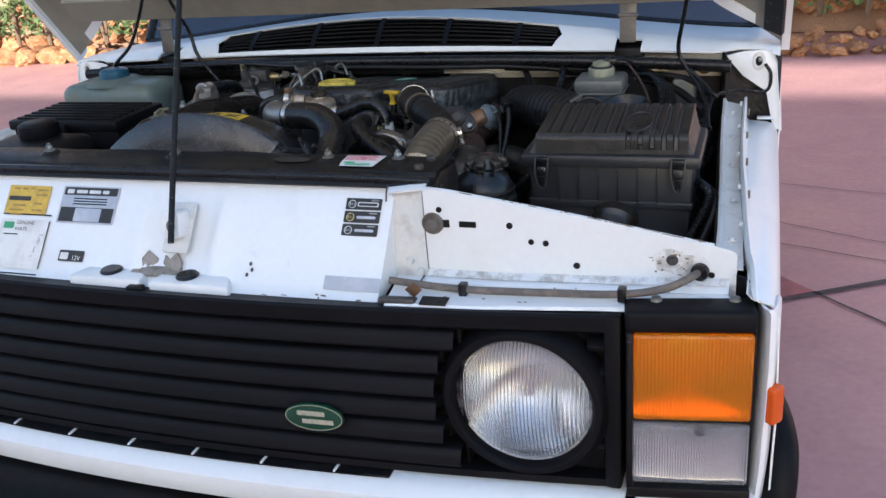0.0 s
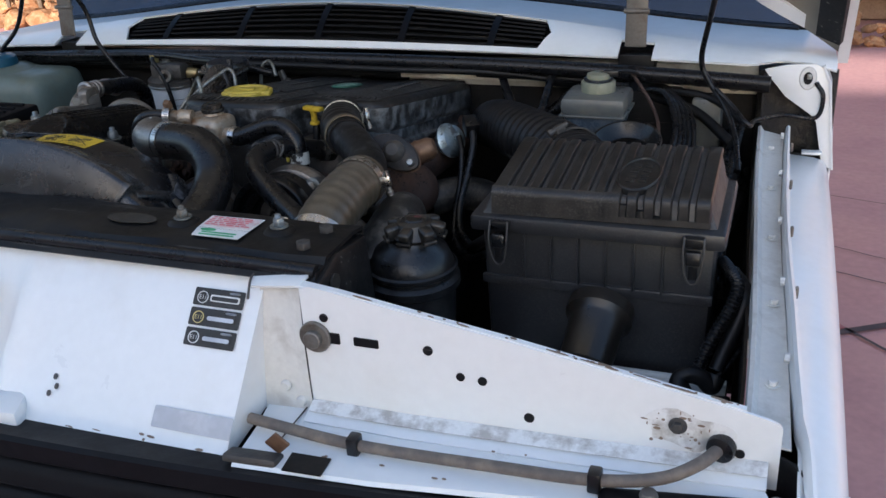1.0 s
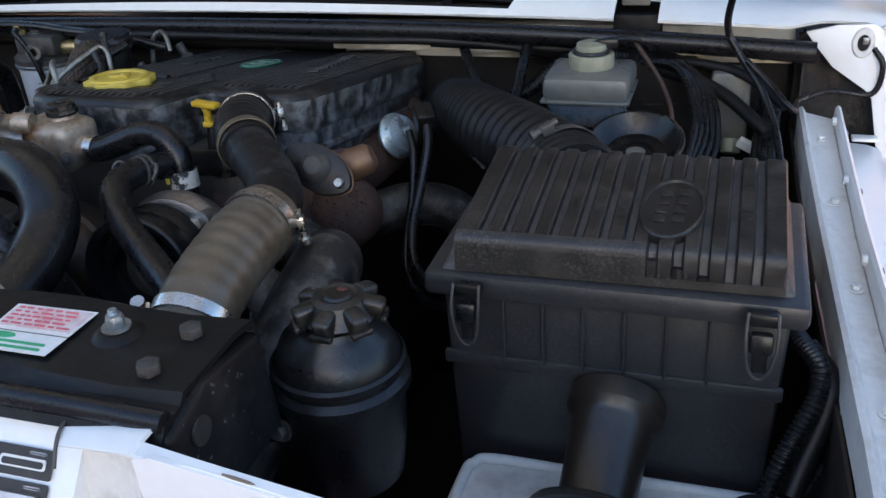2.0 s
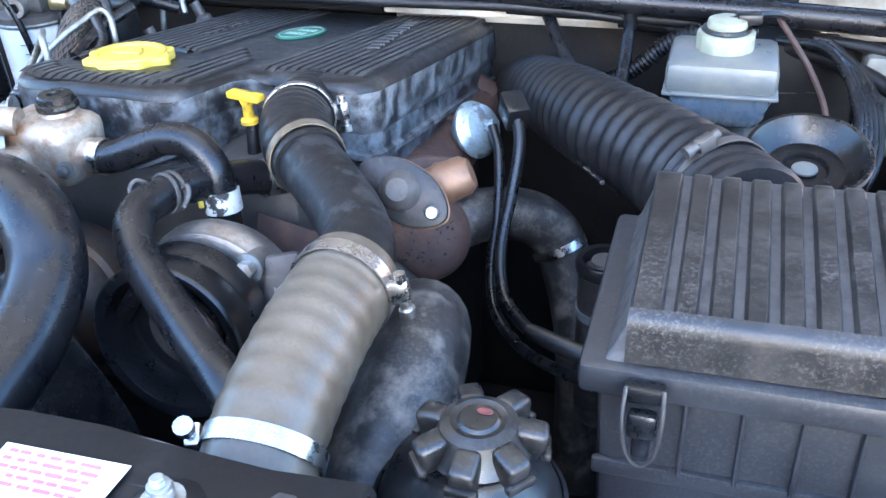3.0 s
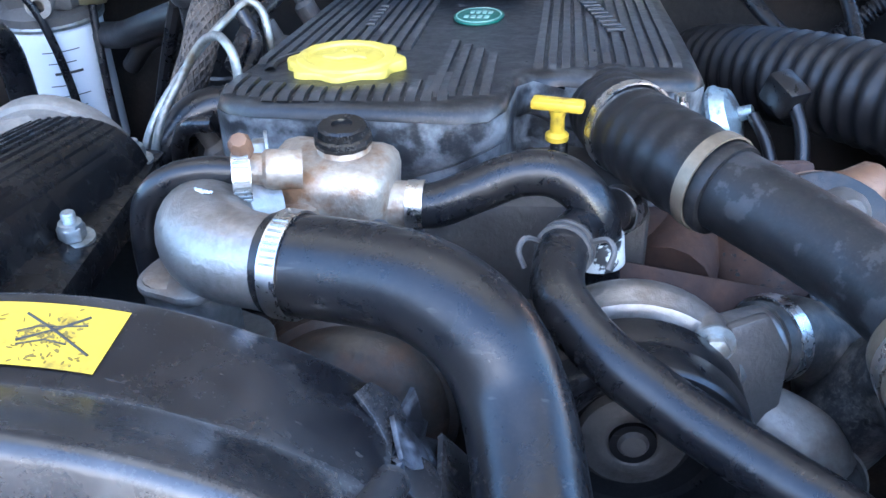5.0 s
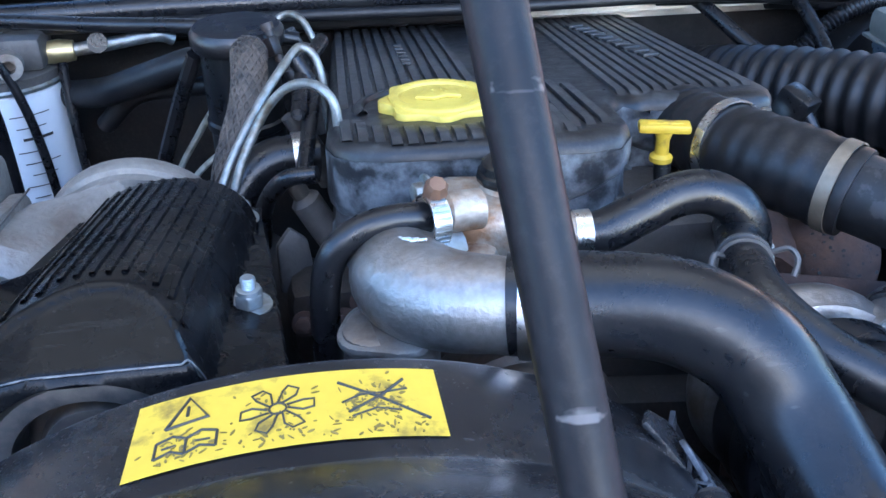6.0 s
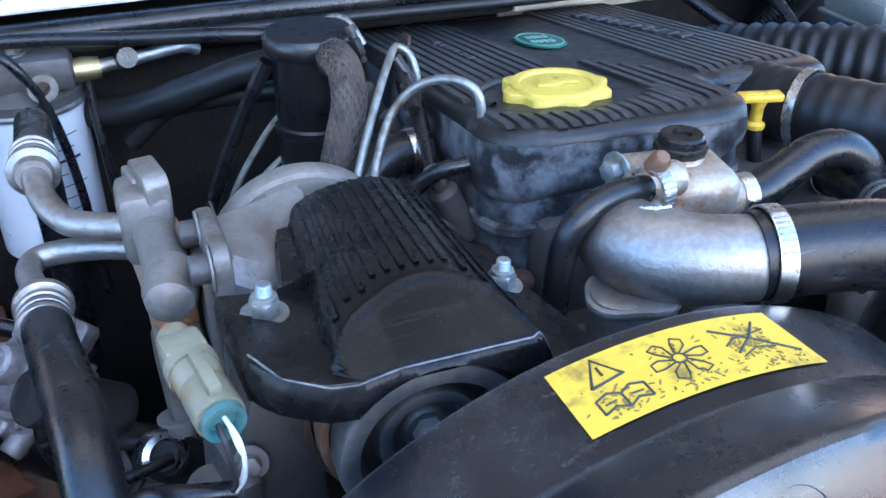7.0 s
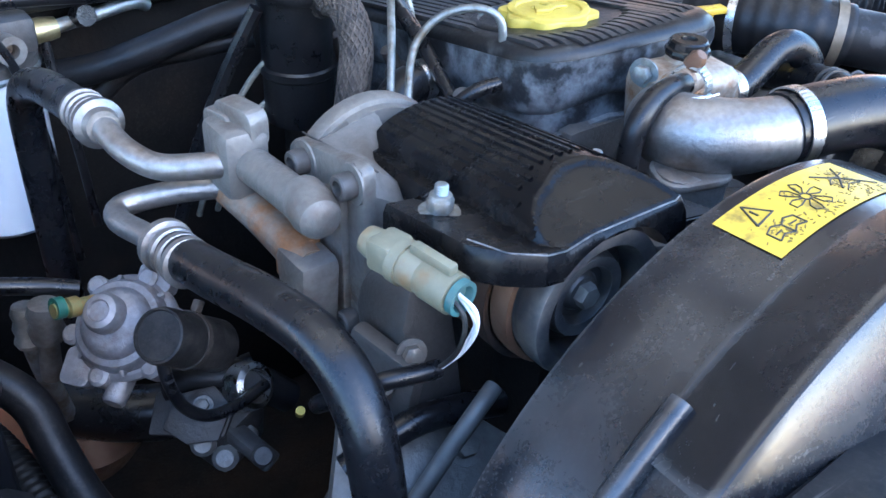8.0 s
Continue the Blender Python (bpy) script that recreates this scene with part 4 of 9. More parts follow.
for s in (1, -1):
    xa, xb = sorted((s * 0.43, s * 0.684))
    part("lamp_plate", plate_with_hole(s * HLX, HLZ, 0.046, 0.098, xa, xb, 0.760, 1.015), GRILLE, grille)
    part("grille_edge", box((0.022, 0.046, 0.262), pose(s * 0.674, 0.040, 0.891), 0.004), GRILLE, grille)
    for k in range(5):
        z = 0.975 - 0.0373 * k
        part("grille_stub", box((0.030, 0.022, 0.010), pose(s * 0.655, 0.032, z, 25), 0.003), GRILLE, grille)
    part("lamp_surround", lathe([(0.0945, 0.018), (0.0955, -0.010), (0.100, -0.016), (0.108, -0.015), (0.116, -0.004), (0.119, 0.012), (0.119, 0.028), (0.0945, 0.028), (0.0945, 0.018)], axis((s * HLX, HLY, HLZ), (0, 1, 0)), 56), GRILLE, grille)
    light = part("headlight", lathe([(0.0, 0.075), (0.012, 0.074), (0.03, 0.067), (0.055, 0.046), (0.075, 0.022), (0.088, 0.004), (0.0915, 0.0), (0.0932, 0.003), (0.079, 0.026), (0.058, 0.051), (0.032, 0.071), (0.012, 0.078), (0.0, 0.079)], axis((s * HLX, HLY + 0.004, HLZ), (0, 1, 0)), 56), CHROME, car, "round fluted glass headlight")
    lens = part("lens", lathe([(0.0, -0.0245), (0.02, -0.0235), (0.04, -0.0205), (0.06, -0.0150), (0.076, -0.0085), (0.087, -0.001), (0.0915, 0.004), (0.0890, 0.006), (0.076, -0.0050), (0.06, -0.0115), (0.04, -0.0170), (0.02, -0.0200), (0.0, -0.0210)], axis((s * HLX, HLY - 0.004, HLZ), (0, 1, 0)), 64), LENS, light, "clear fluted glass")
    lens.visible_shadow = False
    part("bulb_shield", lathe([(0, -0.006), (0.012, -0.004), (0.013, 0.012), (0, 0.012)], axis((s * HLX, HLY + 0.034, HLZ), (0, 1, 0)), 20), CHROME, light)
    part("rim", lathe([(0.0905, 0.004), (0.0945, -0.001), (0.0955, 0.006), (0.0905, 0.010), (0.0905, 0.004)], axis((s * HLX, HLY, HLZ), (0, 1, 0)), 48), STEEL, light)
    # side lamp, its outer end turned back
    lm = Matrix.Translation((s * 0.772, 0.036, 0.0)) @ pose(0, 0, 0, 0, 0, s * 9)
    lamp = part("side_lamp", box((0.158, 0.040, 0.246), lm @ pose(-0.004 * s, 0.022, 0.892), 0.008), BLACK, car, "amber and clear side lamp in a black frame")
    part("lamp_cap", box((0.158, 0.046, 0.030), lm @ pose(-0.005 * s, 0.006, 1.0205), 0.007, seg=3), GRILLE, lamp)
    for dz, dx, dy, w, h, d in ((0.772, -0.004, -0.012, 0.156, 0.016, 0.024), (0.8765, -0.004, -0.004, 0.152, 0.006, 0.012), (0.889, -0.0785, -0.010, 0.008, 0.238, 0.022), (0.889, 0.0725, -0.004, 0.004, 0.238, 0.012)):
        part("lamp_frame", box((w, d, h), lm @ pose(s * dx, dy, dz), 0.002), BLACK, lamp)
    al = part("amber_lens", box((0.146, 0.014, 0.124), lm @ pose(-0.002 * s, -0.012, 0.943), 0.005, seg=3), AMBER, lamp, "fluted amber turn signal lens")
    cl = part("clear_lens", box((0.146, 0.012, 0.092), lm @ pose(-0.002 * s, -0.011, 0.828), 0.005, seg=3), FLUTED, lamp, "fluted clear lens")
    al.visible_shadow = cl.visible_shadow = False
    part("reflector", sheet([[tuple(lm @ Vector((x, 0.0020 - 0.004 * math.cos((x + 0.01) * 26) + 0.004 * math.cos((z - 0.925) * 52), z))) for x in np.linspace(-0.073, 0.068, 33)] for z in np.linspace(0.884, 1.002, 27)], 0.001), CHROME, lamp)
    part("reflector", sheet([[tuple(lm @ Vector((x, 0.0020 - 0.003 * math.cos((x - 0.01) * 24) - 0.004 * ((z - 0.822) / 0.045) ** 2, z))) for x in np.linspace(-0.073, 0.068, 33)] for z in np.linspace(0.786, 0.870, 17)], 0.001), CHROME, lamp)
    part("bulb", lathe([(0, 0.008), (0.006, 0.007), (0.008, 0.002), (0.006, -0.006), (0, -0.006)], lm @ axis((0.010, -0.006, 0.862), (0, -0.3, -1)), 16), PLASTIC, lamp)
    for dx in (-0.045, 0.05):
        part("cap_clip", lathe([(0, 0), (0.008, 0), (0.006, 0.005), (0, 0.005)], lm @ pose(dx, 0.018, 1.0345), 14), GREYCAST, lamp)
BADGE_M = Matrix.Translation((0.2570, bow(0.257) - 0.006, 0.849)) @ pose(0, 0, 0, 90, 0, 3) @ Matrix.Diagonal((0.92, 0.95, 1, 1))
badge = part("badge", prism(ellipse(0, 0, 0.049, 0.0235, 36), 0.006, BADGE_M, 0.0015), BADGE, car, "oval green badge with pale marks")
for a, b_, w in ((-0.004, 0.0072, 0.046), (0.006, -0.0066, 0.052)):
    part("emblem_bar", prism([(a + p, b_ + q) for p, q in rounded(w, 0.0078, 0.001, 2)], 0.001, BADGE_M @ pose(0, 0, 0.0062)), material("pale badge mark", (0.40, 0.37, 0.28), 0.4, other=(0.2, 0.24, 0.16), amount=0.6, scale=150, edge=(0.5, 0.58), bump=0), badge)
part("badge_rim", sheet([[tuple(BADGE_M @ Vector(((0.049 + d) * math.cos(a), (0.0235 + d) * math.sin(a), 0.0068))) for a in np.linspace(0, 2 * math.pi, 41)] for d in (-0.0026, -0.0012)], 0.0006), material("pale gold rim", (0.22, 0.24, 0.16), 0.4, bump=0), badge)
# white valance and black bumper
part("valance", sheet([[(x, bow(x) * 1.25 - 0.022 + dy, z) for x in np.linspace(-0.86, 0.69, 36)] for dy, z in ((0.06, 0.756), (0.022, 0.755), (0.006, 0.750), (-0.006, 0.738), (-0.008, 0.72), (-0.002, 0.700), (0.02, 0.69))], 0.003), WHITE, car)
part("valance_end", box((0.155, 0.05, 0.07), pose(0.778, 0.045, 0.728, 0, 0, 9), 0.008), WHITE, car)
part("vent_slot", sheet([[(x, bow(x) * 1.25 - 0.022 + dy, 0.7575) for x in np.linspace(-0.60, 0.36, 24)] for dy in (0.014, 0.034)], 0.002), BLACK, car)
for k in range(8):
    x = -0.55 + 0.118 * k
    part("slot_web", box((0.0035, 0.020, 0.003), pose(x, bow(x) * 1.25 + 0.002, 0.7590), 0.0006), WHITE, car)
part("bumper", sheet([[(x, bow(x) * 1.5 - 0.02 + dy, z) for x in np.linspace(-0.93, 0.93, 36)] for dy, z in ((0.06, 0.690), (-0.04, 0.690), (-0.075, 0.685), (-0.085, 0.67), (-0.085, 0.64), (-0.077, 0.632), (-0.077, 0.61), (-0.085, 0.60), (-0.085, 0.55), (-0.07, 0.53), (0.05, 0.53))], 0.004), GRILLE, car, "black plastic bumper")

# wings
def ledge_in(y):
    """The gutter's inner edge, bending outwards to the front."""
    return float(np.interp(y, (0.10, 0.24, 0.36, 0.535, 0.76, 0.95), (0.790, 0.788, 0.784, 0.775, 0.767, 0.762)))


def ledge_out(y):
    """The upright flange between gutter and wing."""
    return float(np.interp(y, (0.10, 0.19, 0.30, 0.44, 0.62, 0.95), (0.829, 0.826, 0.821, 0.813, 0.807, 0.804)))


TAR = material("tarry underseal", (0.010, 0.009, 0.008), 0.45, other=(0.05, 0.04, 0.03), amount=0.8, scale=45, fine=160, grain=0.5, bump=0.9, edge=(0.5, 0.68), dust=0.3)
for s in (1, -1):
    rows = []
    for y, zt in ((0.055, 1.034), (0.10, 1.038), (0.20, 1.042), (0.30, 1.043), (0.45, 1.042), (0.60, 1.038), (0.80, 1.028), (0.93, 1.018), (0.95, 1.008)):
        xi = ledge_out(y) + 0.004
        rows.append([(s * xi, y, zt + 0.016), (s * (xi + 0.006), y, zt + 0.009), (s * 0.848, y, zt + 0.006), (s * 0.861, y, zt + 0.002), (s * 0.868, y, zt - 0.006), (s * 0.872, y, zt - 0.02), (s * 0.876, y, zt - 0.15), (s * 0.872, y, 0.60), (s * 0.842, y, 0.5)])
    part("wing", sheet(rows, 0.0025), WHITE, car, "white front wing")
    part("door_skin", sheet([[(s * 0.876, y, z) for z in (1.0, 0.85, 0.5)] for y in (0.95, 1.5, 2.6)], 0.003), WHITE, car)
    nose = [(s * x, y) for x, y in ((0.846, 0.085), (0.851, 0.062), (0.856, 0.048), (0.862, 0.042), (0.868, 0.046), (0.872, 0.060), (0.8745, 0.090))]
    part("wing_front", sheet([[(x - s * d, y, z) for x, y in nose] for z, d in ((1.034, 0.004), (1.028, 0.001), (0.95, 0.0), (0.86, 0.002), (0.80, 0.004), (0.72, 0.010), (0.62, 0.020))], 0.003), WHITE, car)
    # gutter ledge and its raised flange, flared at the front end
    part("wing_closing", sheet([[(s * 0.812, 0.108, z), (s * 0.83, 0.095, z), (s * 0.842, 0.076, z)] for z in (1.052, 0.9, 0.74)], 0.003), BLACK, car)
    steps = (0.105, 0.13, 0.20, 0.30, 0.45, 0.60, 0.75, 0.90)
    part("gutter", sheet([[(s * (ledge_in(y) - 0.001), y, 1.035), (s * ledge_in(y), y, 1.066 + 0.016 * (y - 0.1)), (s * (ledge_in(y) + 0.004), y, 1.068 + 0.016 * (y - 0.1)), (s * (ledge_in(y) + 0.009), y, 1.060 + 0.016 * (y - 0.1)), (s * (ledge_out(y) - 0.003), y, 1.058 + 0.010 * (y - 0.1))] for y in steps], 0.002), WHITE_DIRTY, car)
    flange_rows = []
    for y in (0.040, 0.065, 0.085) + steps:
        up = float(np.interp(y, (0.04, 0.085, 0.14, 0.16), (1.050, 1.066, 1.074, 1.083)))
        out_by = float(np.interp(y, (0.04, 0.105, 0.15), (0.012, 0.007, 0.0)))
        x = ledge_out(y) + out_by
        flange_rows.append([(s * (x - 0.003), y, 1.050), (s * (x - 0.001), y, up - 0.003), (s * (x + 0.002), y, up), (s * (x + 0.005), y, up - 0.002), (s * (x + 0.006), y, 1.045)])
    part("wing_flange", sheet(flange_rows, 0.0015), WHITE, car, "upright white flange beside the gutter")
    for y in (0.19, 0.34, 0.50, 0.66, 0.82):
        z = 1.060 + (y - 0.105) * 0.013
        hex_bolt(car, (s * (ledge_in(y) + 0.020), y, z), (0, 0, 1), 0.0044, WHITE_DIRTY)
        hex_bolt(car, (s * (ledge_out(y + 0.03) - 0.002), y + 0.03, z + 0.012), (-s, 0, 0), 0.0048, WHITE_DIRTY, False)
        if y > 0.2:
            part("flange_clip", box((0.004, 0.008, 0.013), pose(s * (ledge_out(y + 0.03) + 0.009), y + 0.03, 1.064), 0.002), GREYCAST, car)
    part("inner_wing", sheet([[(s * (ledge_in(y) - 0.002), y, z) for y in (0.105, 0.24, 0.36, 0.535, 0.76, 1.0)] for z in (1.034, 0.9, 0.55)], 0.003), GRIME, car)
    # rear corner: gusset with its slotted hole over a tarred cavity
    gus = [(0.764, 1.158), (0.80, 1.166), (0.838, 1.168), (0.852, 1.160), (0.860, 1.140), (0.868, 1.07), (0.877, 1.003), (0.862, 1.005), (0.852, 1.05), (0.846, 1.078), (0.838, 1.088), (0.798, 1.116), (0.776, 1.142)]
    gm = Matrix.Translation((0, 0.945, 0)) @ YZ if s > 0 else Matrix.Translation((0, 0.945, 0)) @ YZ @ Matrix.Diagonal((-1, 1, 1, 1))
    part("corner_gusset", prism(gus, 0.004, gm, 0.001), WHITE, car, "white corner gusset with a slotted hole")
    hollow = []
    for z in np.linspace(1.155, 0.99, 8):
        hollow.append([(s * x, 0.975 + 0.012 * noise.noise(Vector((x * 30, z * 30, 0))) - 0.02 * abs((x - 0.82) / 0.06) ** 2, z) for x in np.linspace(0.756, 0.872, 9)])
    part("corner_cavity", sheet(hollow, 0.004), TAR, car, "black tarred hollow behind the gusset")
    part("cavity_side", sheet([[(s * 0.764, 0.935, 1.15), (s * 0.764, 0.985, 1.15)], [(s * 0.764, 0.935, 1.03), (s * 0.764, 0.985, 1.03)]], 0.003), TAR, car)
    part("hole_rim", lathe([(0.008, 0), (0.016, 0), (0.014, 0.0025), (0.009, 0.0025), (0.008, 0)], axis((s * 0.828, 0.9405, 1.146), (0, -1, 0)) @ Matrix.Diagonal((0.8, 1.15, 1, 1)), 24), WHITE_DIRTY, car)
    part("panel_hole", prism(ellipse(0, 0, 0.0065, 0.0105, 16), 0.001, Matrix.Translation((s * 0.828, 0.9405, 1.146)) @ YZ), BLACK, car)
    part("hole_nut", box((0.007, 0.004, 0.008), pose(s * 0.830, 0.9385, 1.149), 0.001), ZINC, car)
    part("corner_skin", sheet([[(s * 0.850, 0.938, 1.166), (s * 0.862, 0.938, 1.140), (s * 0.870, 0.938, 1.07), (s * 0.879, 0.938, 1.002)], [(s * 0.858, 1.02, 1.164), (s * 0.868, 1.02, 1.14), (s * 0.874, 1.02, 1.07), (s * 0.880, 1.02, 1.0)], [(s * 0.858, 1.30, 1.152), (s * 0.870, 1.30, 1.13), (s * 0.876, 1.30, 1.07), (s * 0.880, 1.30, 1.0)]], 0.003), WHITE, car)
    part("corner_foot", box((0.030, 0.016, 0.004), pose(s * 0.845, 0.936, 1.030), 0.001), WHITE, car)
    part("arch_flare", tube([(s * 0.872, 0.05, 0.58), (s * 0.880, 0.055, 0.70), (s * 0.886, 0.085, 0.775), (s * 0.880, 0.14, 0.810), (s * 0.846, 0.27, 0.83), (s * 0.832, 0.46, 0.83), (s * 0.832, 0.66, 0.79), (s * 0.832, 0.75, 0.60)], 0.024, 10, 5), GRILLE, car, "black plastic wheel arch flare")
    mark = part("side_marker", box((0.022, 0.018, 0.054), pose(s * 0.8705, 0.050, 0.900, 0, 0, s * 50), 0.005, seg=3), REPEATER, car, "small orange side repeater")
    wheel = part("wheel", lathe([(0.18, -0.10), (0.33, -0.10), (0.36, -0.06), (0.36, 0.06), (0.33, 0.10), (0.18, 0.10)], axis((s * 0.74, 0.46, 0.36), (1, 0, 0)), 32), RUBBER, car)
    part("rim", lathe([(0, -0.05), (0.18, -0.09), (0.19, 0.09), (0, 0.05)], axis((s * 0.74, 0.46, 0.36), (1, 0, 0)), 24), GREYCAST, wheel)

# scuttle, bulkhead, windscreen, bonnet
def scut_drop(x):
    return 0.013 * (abs(x) / 0.86) ** 2.5 + 0.25 * max(0.0, abs(x) - 0.83)


def scut(x, k):
    """Scuttle section: k from 0 at the seal, over a crease at 0.4, to 1 at the glass."""
    u, d = abs(x), 0.25 * max(0.0, abs(x) - 0.83)
    back = float(np.interp(u, (0.745, 0.785), (0.0, 0.036)))
    first = Vector((x, 0.930 - 0.02 * (x / 0.86) ** 2 + back, 1.180 - scut_drop(x)))
    crease = Vector((x, 1.016 - 0.06 * u * u, 1.177 + 0.069 * (0.5 + 0.5 * math.cos(min(1.0, u / 0.87) * math.pi)) ** 0.86 - d))
    glass = Vector((x, 1.21 - 0.02 * u * u, 1.166 + 0.066 * (0.5 + 0.5 * math.cos(min(1.0, u / 0.90) * math.pi)) ** 0.86 - d))
    if k < 0.4:
        p = first.lerp(crease, k / 0.4)
        p.z += 0.007 * math.sin(math.pi * k / 0.4) * (1 - u * 0.7)
        return p
    return crease.lerp(glass, (k - 0.4) / 0.6)


VENT_X, SLOT_X = (-0.425, 0.405), ((-0.594, -0.540), (0.540, 0.594))
xs = sorted([*np.linspace(-0.868, -0.60, 22), *np.linspace(-0.534, -0.45, 6), *np.linspace(-0.40, 0.38, 50), *np.linspace(0.43, 0.534, 6), *np.linspace(0.60, 0.868, 22), *VENT_X, *SLOT_X[0], *SLOT_X[1]])
ks = (0.0, 0.025, 0.045, 0.13, 0.22, 0.29, 0.385, 0.40, 0.43, 0.6, 0.8, 1.0)
bm = bmesh.new()
grid = []
for k in ks:
    row = []
    for x in xs:
        tip = 0.016 * max(0.0, 1 - abs(k - 0.22) / 0.16) if x in VENT_X else 0.0   # pointed ends of the intake
        row.append(bm.verts.new(scut(x + math.copysign(tip, x), k)))
    grid.append(row)
for j in range(len(ks) - 1):
    for i in range(len(xs) - 1):
        x, k = (xs[i] + xs[i + 1]) / 2, (ks[j] + ks[j + 1]) / 2
        if 0.045 < k < 0.385 and VENT_X[0] < x < VENT_X[1]:
            continue
        if k < 0.22 and 0.540 < abs(x) < 0.594:
            continue
        bm.faces.new((grid[j][i], grid[j][i + 1], grid[j + 1][i + 1], grid[j + 1][i]))
bmesh.ops.recalc_face_normals(bm, faces=bm.faces)
bmesh.ops.solidify(bm, geom=bm.faces[:], thickness=0.004)
scuttle = part("scuttle", bm, WHITE, car, "white scuttle panel below the windscreen")
part("scuttle_well", box((1.50, 0.20, 0.03), pose(0, 1.09, 1.120), 0.004), BLACK, car)


def inset(x, k, d):
    p = scut(x, k)
    return (x, p.y + d * 0.8, p.z - d * 0.6)


span = np.linspace(VENT_X[0] - 0.02, VENT_X[1] + 0.02, 25)
vent = part("scuttle_vent", sheet([[inset(x, k, 0.022) for x in span] for k in (0.03, 0.2, 0.395)], 0.003), BLACK, car, "black slatted air intake")
inner = np.linspace(VENT_X[0] - 0.003, VENT_X[1] + 0.003, 25)
for j in range(7):
    k = 0.070 + 0.295 * j / 6
    part("slat", sheet([[inset(x, k, 0.004) for x in inner], [inset(x, k + 0.008, 0.008) for x in inner], [inset(x, k + 0.010, 0.018) for x in inner]], 0.003), GRILLE, vent)
for x in np.linspace(VENT_X[0] + 0.085, VENT_X[1] - 0.085, 5):
    part("vent_bar", sheet([[inset(x + d, k, 0.003) for d in (-0.006, 0.006)] for k in (0.048, 0.16, 0.26, 0.380)], 0.006), GRILLE, vent)
part("seal", tube([(x, 0.922 - 0.02 * (x / 0.86) ** 2, 1.160 - 0.022 * (abs(x) / 0.86) ** 2.5) for x in np.linspace(-0.80, 0.775, 15)], 0.0125, 12, 3), RUBBER, car, "black rubber bonnet seal")
# shade painted into the bulkhead below and left of the beige strip
part("bulkhead", box((1.52, 0.02, 0.572), pose(0, 0.985, 0.826), 0.002), SHADED, car)
part("bulkhead_top", box((0.60, 0.022, 0.046), pose(0.455, 0.984, 1.132), 0.002), BEIGE, car, "dirty beige bulkhead strip")
part("bulkhead_top", box((0.91, 0.022, 0.042), pose(-0.301, 0.984, 1.134), 0.002), SHADED, car)
part("bulkhead_ledge", box((0.60, 0.045, 0.012), pose(0.455, 0.955, 1.134), 0.003), BEIGE, car)
part("bulkhead_ledge", box((0.91, 0.045, 0.012), pose(-0.301, 0.955, 1.134), 0.003), SHADED, car)
for x in (0.72, 0.05, -0.3):
    part("ledge_stud", lathe([(0, 0), (0.014, 0), (0.012, 0.004), (0.007, 0.006), (0, 0.006)], axis((x, 0.972, 1.127), (0, -1, 0)), 16), GREYCAST, car)
for low, high, name in ((0.0, 1.0, "windscreen"),):
    span = np.linspace(-0.80, 0.80, 21)
    foot = [scut(x, 1.0) for x in span]
    glass_rows = [[(p.x * (1 - 0.10 * v), p.y + 0.004 + 0.34 * v, p.z + 0.004 + (0.55 - (p.z - 1.2)) * v) for p in foot] for v in (low, 0.5, high)]
    part(name, sheet(glass_rows, 0.005), GLASS_DARK, car, "dark blue tinted windscreen")
part("screen_seal", tube([scut(x, 1.0) for x in np.linspace(-0.81, 0.81, 21)], 0.009, 10, 3), RUBBER, car)
part("cabin", box((1.55, 1.6, 0.50), pose(0, 2.45, 1.48), 0.05), BLACK, car)
part("cabin_side", box((1.70, 1.9, 0.70), pose(0, 2.2, 0.80), 0.02), WHITE, car)
for s in (1, -1):
    part("screen_pillar", tube([(s * 0.812, 1.215, 1.165), (s * 0.735, 1.56, 1.74)], 0.026, 10, 4), BLACK, car)
part("cowl_pan", box((1.5, 0.06, 0.25), pose(0, 1.26, 1.035), 0.01), BLACK, car)
for s in (1, -1):
    hinge = part("hinge_plate", box((0.034, 0.005, 0.175), pose(s * 0.566, 0.946, 1.276, -6), 0.002), GREYCAST, car, "grey bonnet hinge arm")
    part("hinge_slot", box((0.058, 0.05, 0.05), pose(s * 0.567, 0.968, 1.150), 0.002), BLACK, hinge)
    part("hinge_pin", tube([(s * 0.546, 0.940, 1.245), (s * 0.586, 0.940, 1.245)], 0.004, 10, 1), GREYCAST, hinge)

TIP = Vector((-0.022, 0.95, 1.27))
LIFT = 53.0


def lid(x, v, w):
    """A place on the raised bonnet: v metres from its rear edge, w metres above its lower face."""
    a = radians(LIFT)
    return (TIP.x + x, TIP.y - v * math.cos(a) + w * math.sin(a), TIP.z + v * math.sin(a) + w * math.cos(a))


def rear_edge(x):
    """The rear edge droops towards the corners."""
    u = max(0.0, (abs(x) - 0.74) / 0.165)
    return -0.135 * min(1.0, u) ** 0.8


